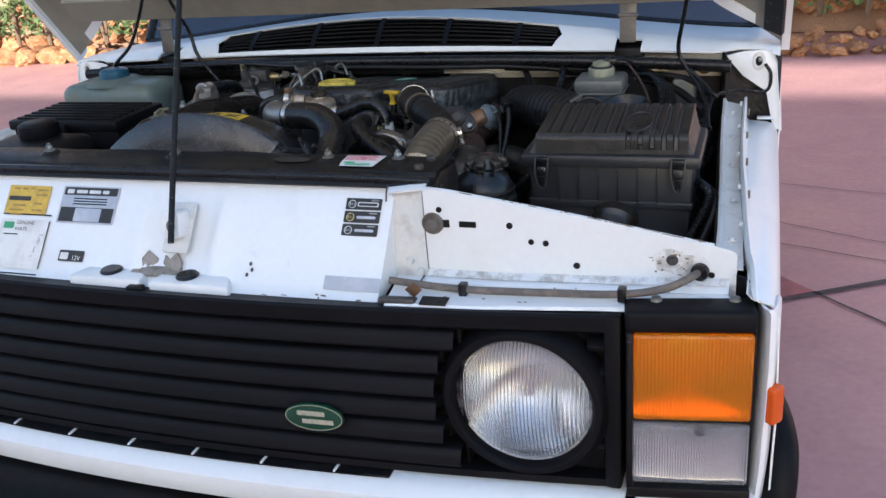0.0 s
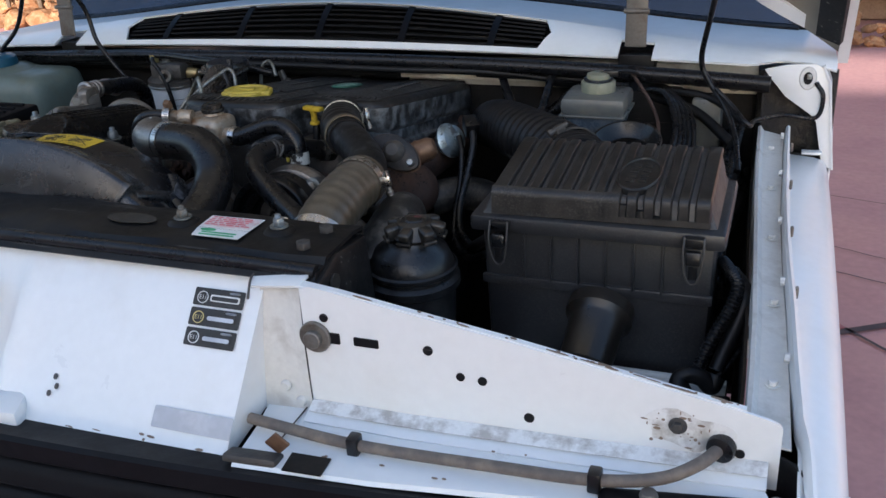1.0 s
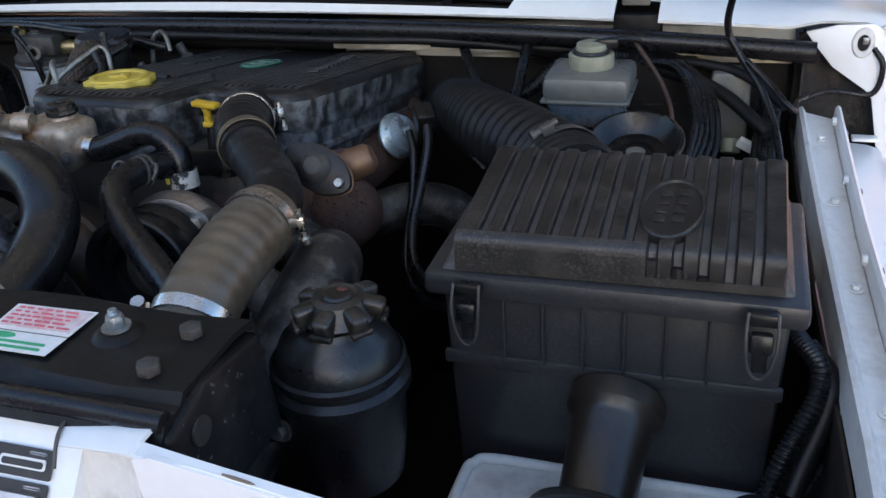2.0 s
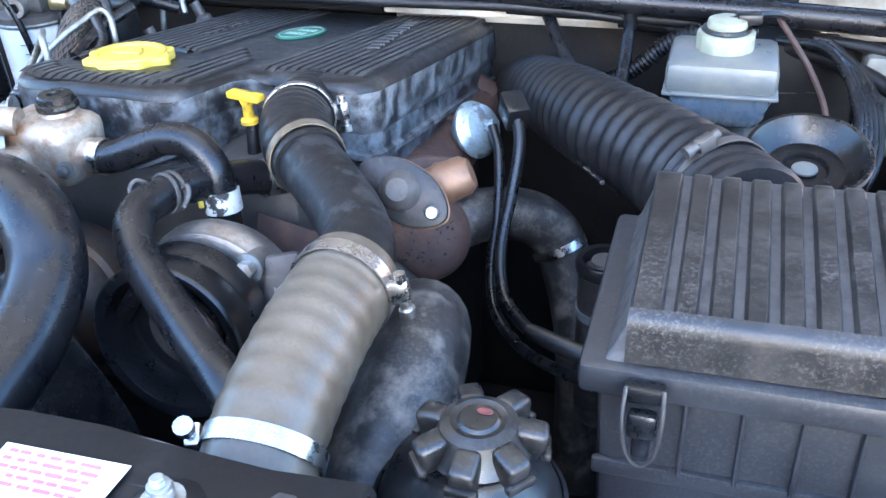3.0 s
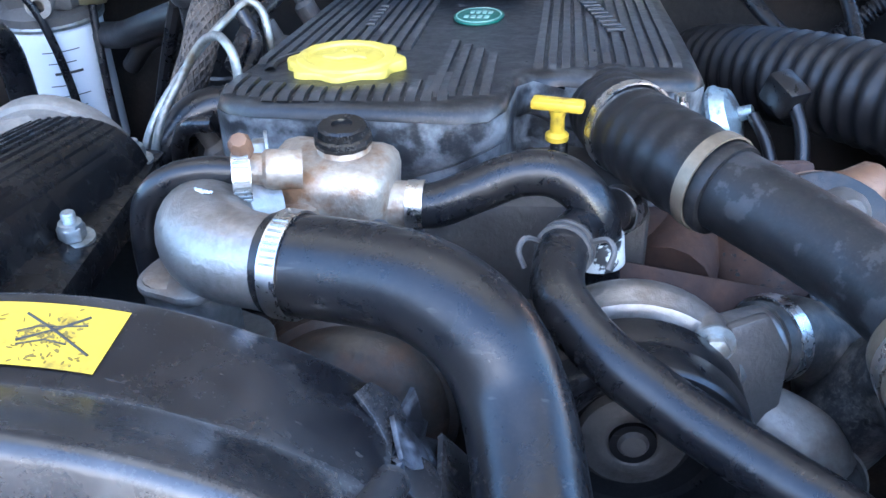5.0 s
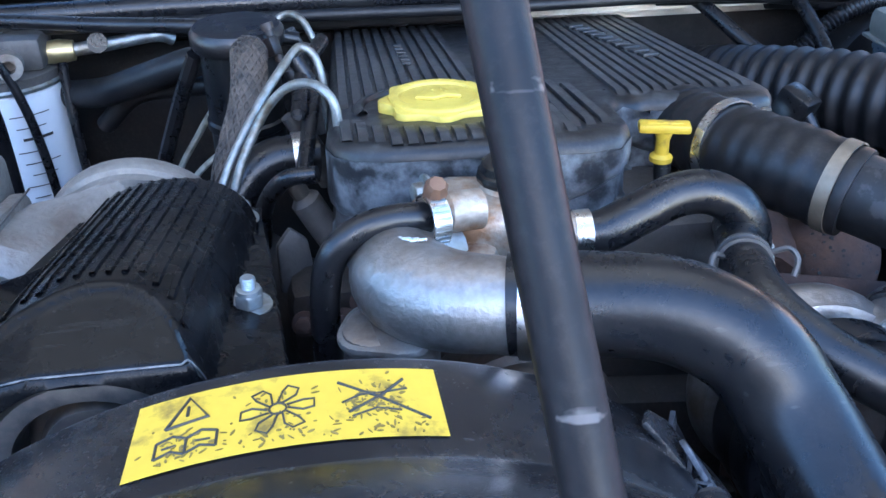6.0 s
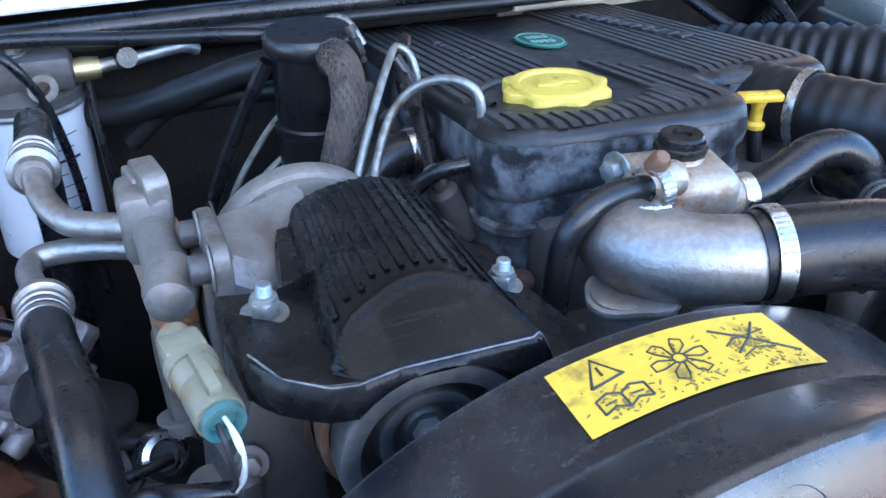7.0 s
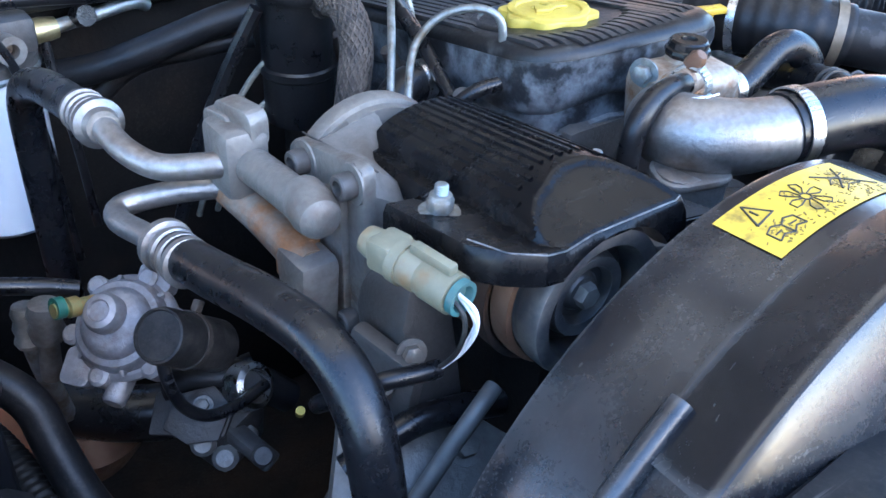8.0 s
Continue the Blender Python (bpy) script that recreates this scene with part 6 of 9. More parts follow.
part("rubber_bend", tube([(0.262, 0.499, 1.158), (0.243, 0.522, 1.161), (0.228, 0.548, 1.160), (0.216, 0.580, 1.156), (0.208, 0.63, 1.148)], [0.0262, 0.0272, 0.0272, 0.0272, 0.0272], 28, 8, ribs=(0.0125, 0.0004)), DUCT, intake, "rubber bend into the cover")
clamp_band(intake, (0.2555, 0.5065, 1.1595), (-0.62, 0.78, 0.05), 0.0268, 0.008, material("tarnished band", (0.17, 0.14, 0.10), 0.45, metal=0.7, scale=50), None)
clamp_band(intake, (0.218, 0.575, 1.157), (-0.4, 0.9, -0.1), 0.0278, 0.007, STEEL, (0.9, 0.3, 0.1))

duct = thing("air_duct", (0.31, 0.93, 1.05), "ribbed black rubber air duct behind the filter box", "air duct")
part("duct_body", tube([(0.318, 0.945, 1.040), (0.332, 0.905, 1.060), (0.365, 0.835, 1.082), (0.405, 0.768, 1.098), (0.440, 0.716, 1.106), (0.490, 0.662, 1.108), (0.532, 0.615, 1.106), (0.56, 0.56, 1.11)], [0.034, 0.036, 0.038, 0.039, 0.040, 0.042, 0.044, 0.046], 28, 8, ribs=(0.0158, 0.0018)), DUCT, duct)
clamp_band(duct, (0.538, 0.606, 1.107), (0.65, -0.75, 0), 0.046, 0.008, material("dull clamp", (0.10, 0.09, 0.08), 0.5, metal=0.6), (-0.5, 0, 1))
seam = [Vector((0.372, 0.785, 1.066)).lerp(Vector((0.450, 0.640, 1.091)), k / 17) + Vector((-0.0022, -0.0014, 0.0016)) * (k % 2) for k in range(18)]
part("duct_seam", tube(seam, 0.0022, 6, 3), DUCT, duct)
part("seam_flash", tube([q + Vector((-0.0016, -0.0012, 0.0012)) for q in seam], 0.0007, 5, 3), SCUFFED, duct, "pale torn moulding flash")

KNOBBY = material("oily blackened steel", (0.010, 0.0095, 0.0095), 0.38, metal=0.3, other=(0.045, 0.030, 0.022), amount=0.6, scale=50, fine=240, grain=0.3, bump=0.2)
egr = thing("exhaust_gas_valve", (0.345, 0.52, 1.10), "blackened flange with a copper brown stub", "valve")
flange = [(0.036 * math.copysign(abs(math.cos(a)) ** 0.8, math.cos(a)), (0.021 - 0.006 * abs(math.cos(a)) ** 2) * math.sin(a)) for a in np.linspace(0, 2 * math.pi, 32, endpoint=False)]
fm = basis((0.325, 0.512, 1.136), (0.84, -0.10, -0.42), (-0.10, -0.75, 0.60))
part("flange", prism(flange, 0.009, fm, 0.002), KNOBBY, egr)
part("gasket", prism([(x * 1.02, y * 1.03) for x, y in flange], 0.003, fm @ pose(0, 0, -0.0033), 0.0006), COPPER, egr)
part("collar", lathe([(0, 0), (0.015, 0), (0.013, 0.008), (0.008, 0.012), (0, 0.012)], fm @ pose(-0.002, 0.0, 0.009), 22), DARKCAST, egr)
part("stub_end", lathe([(0, -0.03), (0.0165, -0.03), (0.0175, -0.012), (0.0190, -0.008), (0.0175, -0.002), (0.0165, 0.012), (0.012, 0.018), (0, 0.018)], axis((0.349, 0.548, 1.130), (0.85, 0.25, 0.35)) @ Matrix.Diagonal((0.9, 0.9, 0.9, 1)), 24), COPPER, egr)
part("bolt", lathe([(0, 0), (0.0055, 0), (0.0055, 0.006), (0.004, 0.008), (0, 0.008)], fm @ pose(0.026, -0.001, 0.009), 10), ZINC, egr)
part("arm", prism([(-0.03, -0.012), (0.0, -0.018), (0.03, -0.01), (0.03, 0.012), (0.0, 0.016), (-0.03, 0.012)], 0.012, axis((0.310, 0.60, 1.105), (0.3, -0.9, 0.3)), 0.003), RUST, egr)
vac = thing("vacuum_capsule", (0.31, 0.745, 1.05), "blue zinc vacuum capsule with a hose nipple", "capsule")
vm = axis((0.312, 0.750, 1.078), (0.84, -0.30, 0.45))
part("capsule", lathe([(0, -0.018), (0.018, -0.016), (0.026, -0.004), (0.028, -0.002), (0.028, 0.001), (0.026, 0.003), (0.022, 0.011), (0.010, 0.015), (0.006, 0.016), (0.005, 0.026), (0, 0.026)], vm, 30), BLUE_ZINC, vac)
part("connector", box((0.022, 0.03, 0.026), pose(0.353, 0.733, 1.108, 20, 0, 30), 0.004), PLASTIC, vac)

hose("cable", [(0.358, 0.725, 1.105), (0.364, 0.708, 1.085), (0.363, 0.68, 1.05), (0.361, 0.646, 1.015), (0.370, 0.615, 0.990), (0.388, 0.592, 0.981), (0.410, 0.565, 0.986), (0.440, 0.51, 1.022), (0.475, 0.45, 1.060)], 0.0055, RUBBER, "black cable sweeping down to the filter box", "cable", "engine bay cables", 12)
hose("cable", [(0.332, 0.735, 1.09), (0.343, 0.715, 1.07), (0.350, 0.68, 1.03), (0.352, 0.646, 0.995), (0.364, 0.61, 0.972), (0.395, 0.572, 0.966), (0.435, 0.51, 1.00), (0.475, 0.45, 1.040)], 0.0048, RUBBER, "thin black cable beside the ribbed duct", "cable", "engine bay cables", 12)
hose("cable_sleeve", [(0.405, 0.571, 0.984), (0.440, 0.51, 1.022), (0.478, 0.445, 1.063)], 0.0066, PLASTIC, "black corrugated sleeve on the cable", "cable", "engine bay cables", 12, 8, (0.004, 0.0008))
hose("lower_hose", [(0.29, 0.70, 0.995), (0.325, 0.725, 1.0), (0.362, 0.748, 0.990), (0.388, 0.757, 0.968), (0.402, 0.752, 0.938), (0.416, 0.737, 0.90), (0.427, 0.715, 0.84), (0.43, 0.69, 0.70)], 0.0265, SCUFFED, "dusty black lower hose deep in the engine bay", "hose", "coolant hoses", 20, 8, None, (((0.394, 0.755, 0.955), (0.45, -0.2, -0.87), 0.0272, None),))
hose("lower_hose", [(0.325, 0.455, 1.02), (0.350, 0.452, 1.068), (0.366, 0.42, 1.086), (0.370, 0.365, 1.076), (0.362, 0.31, 1.045), (0.345, 0.26, 0.99)], [0.026, 0.028, 0.031, 0.033, 0.032, 0.03], SCUFFED, "scuffed black bend beside the grey sleeve", "hose", "coolant hoses", 22)

canister = thing("small_canister", (0.458, 0.60, 0.88), "black plastic canister with an open collar", "canister")
part("canister_body", lathe([(0, -0.16), (0.020, -0.16), (0.0215, -0.15), (0.0215, -0.010), (0.0225, -0.008), (0, -0.008)], pose(0.458, 0.603, 1.040), 28), SCUFFED, canister)
part("collar", lathe([(0.0165, -0.006), (0.0235, -0.006), (0.0240, 0.0), (0.0220, 0.004), (0.0180, 0.003), (0.0165, -0.006)], pose(0.458, 0.603, 1.040), 32), PLASTIC, canister)
part("neck", lathe([(0, -0.004), (0.011, -0.004), (0.011, 0.002), (0, 0.002)], pose(0.458, 0.603, 1.040), 20), DARKCAST, canister)
part("strap", lathe([(0.0217, -0.05), (0.0227, -0.05), (0.0227, -0.042), (0.0217, -0.042), (0.0217, -0.05)], pose(0.458, 0.603, 1.040), 28), ZINC, canister)

# front pulleys and pump
pulley = thing("crankshaft_pulley", (0.20, 0.40, 1.03), "black grooved pulley with a recessed hub", "pulley")
pm = axis((0.2085, 0.3830, 1.0840), (-0.02, -1, 0.12))
part("pulley_rim", lathe([(0.0455, -0.012), (0.0462, 0.006), (0.0480, 0.0115), (0.0515, 0.0130), (0.0545, 0.0130), (0.0560, 0.0115), (0.0562, 0.010), (0.0562, -0.006), (0.0550, -0.008), (0.0550, -0.010), (0.0560, -0.012), (0.0560, -0.028), (0, -0.033)], pm, 64), PLASTIC, pulley)
part("pulley_face", lathe([(0, -0.013), (0.027, -0.013), (0.030, -0.011), (0.0460, -0.0125)], pm, 48), BLACK, pulley)
part("hub", lathe([(0.0105, -0.010), (0.0120, -0.0055), (0.0135, -0.0045), (0.0185, -0.0045), (0.0200, -0.0055), (0.0255, -0.0060), (0.0265, -0.008), (0.0265, -0.0135)], pm, 44), DARKCAST, pulley, "dull grey hub")
part("hub_ring", lathe([(0.0084, -0.0040), (0.0112, -0.0038), (0.0112, -0.0090), (0.0084, -0.0090)], pm, 30), BLACK, pulley)
part("hub_bolt", lathe([(0, -0.0015), (0.0060, -0.0018), (0.0076, -0.0040), (0.0080, -0.010), (0, -0.010)], pm, 24), DARKCAST, pulley)
pump = thing("water_pump", (0.21, 0.45, 1.05), "alloy pump casting behind the black pulley", "pump")
pm2 = axis((0.211, 0.437, 1.077), (-0.02, -1, 0.10))
part("casting", lathe([(0, -0.02), (0.052, -0.02), (0.058, -0.010), (0.0600, -0.004), (0.0600, 0.003), (0.057, 0.008), (0.0565, 0.012), (0.053, 0.0135), (0, 0.0135)], pm2, 44), ALLOY, pump)
for a in (25, 150):
    part("lug", lathe([(0, -0.006), (0.0055, -0.006), (0.0055, 0.007), (0.004, 0.008), (0, 0.008)], pm2 @ pose(0.0595 * math.cos(radians(a)), 0.0595 * math.sin(radians(a)), 0), 14), ALLOY, pump)
part("lug", lathe([(0, -0.006), (0.009, -0.006), (0.009, 0.010), (0, 0.010)], axis((0.247, 0.432, 1.117), (0, -1, 0.15)), 18), ALLOY, pump)
hex_bolt(pump, (0.247, 0.421, 1.119), (0, -1, 0.15), 0.007, ZINC)
part("neck", tube([(0.250, 0.438, 1.092), (0.270, 0.452, 1.090), (0.288, 0.466, 1.086)], [0.023, 0.021, 0.020], 20, 4), ALLOY, pump)
part("side_plate", prism([(-0.020, -0.012), (0.014, -0.022), (0.022, 0.020), (0.010, 0.044), (-0.012, 0.042)], 0.008, axis((0.268, 0.428, 1.082), (0.35, -0.9, 0.25)), 0.003), DARKCAST, pump)
tens = thing("belt_tensioner", (0.315, 0.415, 1.0), "grey finned tensioner casting below the pump", "tensioner")
TEN = axis((0.312, 0.412, 1.034), (0.10, -0.86, 0.50))
part("arm", tube([(0.262, 0.436, 1.058), (0.282, 0.432, 1.058), (0.300, 0.424, 1.050), (0.312, 0.416, 1.036)], [0.014, 0.020, 0.022, 0.020], 18, 6), GREYCAST, tens)
part("drum", lathe([(0, -0.02), (0.020, -0.02), (0.021, 0.006), (0.017, 0.010), (0, 0.010)], TEN, 30), DARKCAST, tens)
for k in range(6):
    part("fin", lathe([(0.0195, 0.0), (0.0228, 0.0003), (0.0228, 0.0017), (0.0195, 0.002)], TEN @ pose(0, 0, -0.018 + 0.0042 * k), 30), GREYCAST, tens)
hose("pump_hose", [(0.280, 0.460, 1.088), (0.305, 0.476, 1.080), (0.328, 0.480, 1.060), (0.338, 0.475, 1.02)], 0.0225, SCUFFED, "worn grey rubber hose on the alloy pump", "hose", "coolant hoses", 20, 6, None, (((0.289, 0.467, 1.0855), (0.8, 0.6, -0.2), 0.0230, None),))
idler = thing("alternator", (0.06, 0.43, 1.03), "grey round housing low behind the fan cowl", "alternator")
part("housing", lathe([(0, -0.05), (0.05, -0.05), (0.062, -0.03), (0.064, -0.012), (0.061, 0.004), (0.056, 0.006), (0.054, 0.016), (0.043, 0.026), (0.026, 0.030), (0, 0.031)], axis((0.060, 0.440, 1.045), (0.1, -1, 0.30)), 48), material("tarnished brown casting", (0.050, 0.044, 0.039), 0.40, metal=0.5, other=(0.085, 0.048, 0.028), amount=0.8, scale=30, fine=260, grain=0.25, bump=0.25, edge=(0.5, 0.66)), idler)
part("pulley", lathe([(0, 0.03), (0.03, 0.03), (0.034, 0.034), (0.030, 0.040), (0.034, 0.046), (0.03, 0.05), (0, 0.05)], axis((0.060, 0.440, 1.045), (0.1, -1, 0.30)), 30), BLACK, idler)
part("fan_belt", tube([(-0.02, 0.40, 1.02), (0.02, 0.392, 1.085), (0.075, 0.388, 1.098), (0.12, 0.386, 1.06), (0.135, 0.384, 1.00)], 0.0065, 6, 8, flat=0.35), RUBBER, idler)
for k in range(4):
    part("fan_blade", sheet([[(0.10 + 0.035 * k, 0.355 + 0.01 * j, 1.075 - 0.030 * k - 0.02 * j) for j in range(3)], [(0.135 + 0.030 * k, 0.345 + 0.014 * j, 1.045 - 0.036 * k - 0.02 * j) for j in range(3)]], 0.003), GRIME, idler)
part("tensioner", box((0.10, 0.015, 0.02), pose(0.13, 0.42, 1.005, 0, -12, 0), 0.004), BLACK, engine)
for x, z in ((0.17, 1.018), (0.195, 1.012)):
    hex_bolt(engine, (x, 0.335, z), (0, -1, 0.3), 0.008, GREYCAST)
part("belt", tube([(0.160, 0.385, 1.083), (0.205, 0.385, 1.131), (0.25, 0.385, 1.09), (0.272, 0.385, 1.04), (0.24, 0.385, 0.9)], 0.006, 6, 6, flat=0.4), RUBBER, engine)

# fan cowl: a ring that flares towards the radiator, a little out of square with the car
SHX, SHZ, SHR, YAW = -0.055, 0.9630, 0.2285, 0.06
shroud = thing("fan_cowl", (SHX, 0.30, 0.75), "scuffed black plastic fan cowl with a yellow label", "fan cowl")


def cowl(a, y, up=0.0):
    x = (SHR + up) * math.cos(radians(a))
    return (SHX + x, y + YAW * x, SHZ + (SHR + up) * math.sin(radians(a)))


def skin(y):
    """How far the ring stands out from its rear edge's radius."""
    return float(np.interp(y, (0.298, 0.306, 0.352), (0.0052, 0.0040, 0.0005)))


def cowl_sheet(profile, a0, a1, n, thick=0.003):
    return sheet([[cowl(a, y, up) for a in np.linspace(a0, a1, n)] for y, up in profile], thick)


RING = ((0.346, -0.012), (0.3525, -0.003), (0.3545, -0.0006), (0.352, 0.0005), (0.330, 0.0022), (0.306, 0.0040), (0.298, 0.0052), (0.292, 0.0060))
FLARE = ((0.2950, 0.0060), (0.2900, 0.0085), (0.2740, 0.0175), (0.2580, 0.0248), (0.2550, 0.0256), (0.2520, 0.0250), (0.2490, 0.0215), (0.2400, 0.0030), (0.2310, -0.0180), (0.2250, -0.060))
LOW = ((0.2930, 0.0060), (0.2860, 0.0070), (0.2620, 0.0125), (0.2560, 0.0120), (0.2500, 0.0080), (0.2360, -0.030))
part("cowl_ring", cowl_sheet(RING, 47, 180, 90), SHROUD, shroud)
part("cowl_ring", cowl_sheet(RING[2:], 0, 40, 26), SHROUD, shroud, "broken lower end of the ring")
part("cowl_flare", cowl_sheet(FLARE, 53, 130.5, 60), SHROUD, shroud, "flared front of the cowl with a rolled edge")
part("cowl_side", cowl_sheet(LOW, 129.5, 180, 36), SHROUD, shroud)
part("cowl_side", cowl_sheet(LOW, 0, 54, 36), SHROUD, shroud)
for a in (53.2, 130.2):   # steps where the flare ends
    part("cowl_step", sheet([[cowl(a, y, up) for y, up in FLARE[:8]], [cowl(a, y, float(np.interp(-y, [-p[0] for p in LOW], [p[1] for p in LOW])) - 0.004) for y, up in FLARE[:8]]], 0.002), SHROUD, shroud)
bar = [cowl(a, 0.2915, 0.0085) for a in (124, 128, 134, 140, 147, 156)]
part("cowl_bar", tube(bar, 0.0066, 12, 4), SHROUD, shroud, "hollow half-round bar on the cowl")
part("bar_end", lathe([(0, 0), (0.0045, 0), (0.0045, 0.0006), (0, 0.0006)], axis(bar[0], Vector(bar[0]) - Vector(bar[1])), 14), INK, shroud)
part("cowl_bar", tube([cowl(51.2, 0.262, 0.0085), cowl(49.4, 0.278, 0.0070), cowl(47.8, 0.294, 0.0055), cowl(46.6, 0.306, 0.0040)], 0.0078, 14, 5), SHROUD, shroud, "half-round bar across the cowl")
part("emboss", lathe([(0.0135, 0.0), (0.0150, 0.0012), (0.0165, 0.0)], axis((SHX - 0.018, 0.2415, SHZ + SHR + 0.0045), (0, -0.90, 0.42)), 28), SHROUD, shroud, "round moulded mark")
for k in range(2):
    part("emboss_bar", box((0.016, 0.004, 0.001), axis((SHX - 0.018, 0.2415, SHZ + SHR + 0.0045), (0, -0.90, 0.42)) @ pose(0, 0.0035 - 0.007 * k, 0.0006), 0.0003), SHROUD, shroud)
TORN = material("torn pale plastic edge", (0.018, 0.018, 0.020), 0.30, other=(0.13, 0.14, 0.16), amount=0.8, scale=60, fine=260, grain=0.3, bump=0.3, edge=(0.45, 0.60))
torn = random.Random(5)
for k in range(3):   # the ring is cracked through beside the big hose
    a = 48.5 - 3.0 * k
    c = Vector(cowl(a, 0.338 - 0.010 * k, 0.002 + 0.002 * (k % 2)))
    out = [(0.011 * math.cos(q) * torn.uniform(0.6, 1.3), 0.014 * math.sin(q) * torn.uniform(0.6, 1.3)) for q in np.linspace(0, 2 * math.pi, 8)[:-1]]
    part("cracked_piece", prism(out, 0.0028, axis(c, (math.cos(radians(a)) + torn.uniform(-0.4, 0.4), torn.uniform(-0.5, 0.1), math.sin(radians(a)))), 0.0006), TORN if k % 2 else SHROUD, shroud)
crumple = random.Random(8)
part("cowl_tab", sheet([[tuple(Vector(cowl(46.5 - 1.5 * j, 0.305 + 0.0085 * i, 0.004 + crumple.uniform(-0.004, 0.005) - 0.0025 * j))) for i in range(7)] for j in range(7)], 0.0022), TORN, shroud, "crumpled torn edge of the cowl")


def on_label(u, v, up=0.0):
    """A place on the label: u from 0 to 1 along it, v from 0 to 1 across it."""
    y = 0.3060 + 0.0395 * v
    return cowl(103.0 - 26.8 * u, y, skin(y) + 0.0007 + up)


lab = part("warning_label", sheet([[on_label(u, v) for u in np.linspace(0, 1, 26)] for v in np.linspace(0, 1, 5)]), LABEL_Y, shroud, "grubby yellow warning label")


def drawn(pts2, w=0.0005):
    """A printed line through places on the label."""
    part("print_line", tube([on_label(u, v, 0.0002) for u, v in pts2], w, 6, 1, raw=True), INK, lab)


drawn([(0.11, 0.55), (0.245, 0.60), (0.175, 0.93), (0.11, 0.55)], 0.0007)
drawn([(0.175, 0.67), (0.175, 0.80)], 0.0006)
for side in (-1, 1):   # an open book
    drawn([(0.185, 0.36), (0.185 + side * 0.045, 0.43), (0.185 + side * 0.095, 0.38)])
    drawn([(0.185, 0.16), (0.185 + side * 0.045, 0.23), (0.185 + side * 0.095, 0.18)])
    drawn([(0.185 + side * 0.095, 0.38), (0.185 + side * 0.095, 0.18)])
    drawn([(0.185 + side * 0.03, 0.30), (0.185 + side * 0.075, 0.29)], 0.0004)
drawn([(0.185, 0.36), (0.185, 0.16)])
ROUND = 0.1075   # the label's length, to draw circles round
for k in range(6):
    a0 = radians(60 * k + 12)
    drawn([(0.465 + r_ * math.cos(a0 + da) / ROUND, 0.52 + r_ * math.sin(a0 + da) / 0.0395) for r_, da in ((0.0035, -0.2), (0.009, -0.45), (0.0125, -0.30), (0.0130, 0.05), (0.0095, 0.15), (0.0035, 0.3))], 0.0004)
drawn([(0.465 + 0.0030 * math.cos(a) / ROUND, 0.52 + 0.0030 * math.sin(a) / 0.0395) for a in np.linspace(0, 2 * math.pi, 13)], 0.0004)
drawn([(0.66, 0.80), (0.80, 0.54), (0.95, 0.24)], 0.0006)
drawn([(0.69, 0.36), (0.80, 0.58), (0.88, 0.82)], 0.0006)
drawn([(0.67, 0.50), (0.73, 0.60), (0.80, 0.62), (0.89, 0.68)], 0.0004)
drawn([(0.70, 0.30), (0.78, 0.40), (0.86, 0.36)], 0.0004)
smear = bmesh.new()
r3 = random.Random(21)
for k in range(240):
    u, v = (r3.gauss(0.78, 0.055), r3.gauss(0.52, 0.12)) if k < 95 else (r3.gauss(0.17, 0.05), r3.gauss(0.30, 0.14)) if k < 140 else (r3.gauss(0.45, 0.06), r3.gauss(0.5, 0.2)) if k < 175 else (r3.uniform(0.1, 0.95), r3.uniform(0.04, 0.30))
    if not (0.03 < u < 0.97 and 0.05 < v < 0.95):
        continue
    a = radians(103.0 - 26.8 * u)
    prism(ellipse(0, 0, r3.uniform(0.0003, 0.0017), r3.uniform(0.0002, 0.0006), 7), 0.0002, axis(on_label(u, v, 0.00015), (math.cos(a), 0, math.sin(a)), r3.uniform(0, 180)), 0, smear)
tagged(part("grime", smear, material("oily grime", (0.16, 0.11, 0.02), 0.5), lab), kind="stuff")

# ---- compressor corner ----
comp = thing("compressor", (-0.15, 0.57, 0.95), "dull alloy air-conditioning compressor with pipe block", "compressor")
part("body", lathe([(0, 0.0), (0.046, 0.0), (0.049, -0.003), (0.0525, 0.0), (0.057, 0.004), (0.058, 0.012), (0.056, 0.016), (0.053, 0.017), (0.052, 0.022), (0.036, 0.024), (0.036, 0.075), (0, 0.075)], axis((-0.150, 0.590, 1.115), (0, -1, 0)), 48), GREYCAST, comp)
part("head", sheet([[(-0.205, y, z) for y, z in ((0.490, 1.070), (0.490, 1.160), (0.500, 1.172), (0.535, 1.166), (0.562, 1.158), (0.568, 1.150), (0.568, 1.07))], [(-0.185, y, z) for y, z in ((0.490, 1.070), (0.490, 1.148), (0.502, 1.160), (0.535, 1.161), (0.566, 1.160), (0.576, 1.154), (0.576, 1.07))], [(-0.150, y, z) for y, z in ((0.495, 1.070), (0.495, 1.120), (0.505, 1.130), (0.535, 1.132), (0.571, 1.166), (0.580, 1.168), (0.582, 1.07))]], 0.004), GREYCAST, comp)
part("head_block", box((0.052, 0.066, 0.074), pose(-0.177, 0.533, 1.116), 0.006), GREYCAST, comp)
part("flange_plate", prism([(-0.042, -0.062), (0.040, -0.062), (0.042, -0.05), (0.042, 0.034), (0.036, 0.041), (-0.032, 0.056), (-0.040, 0.054), (-0.042, 0.048)], 0.010, Matrix(((0, 0, -1, -0.203), (1, 0, 0, 0.529), (0, 1, 0, 1.124), (0, 0, 0, 1))), 0.003), GREYCAST, comp)
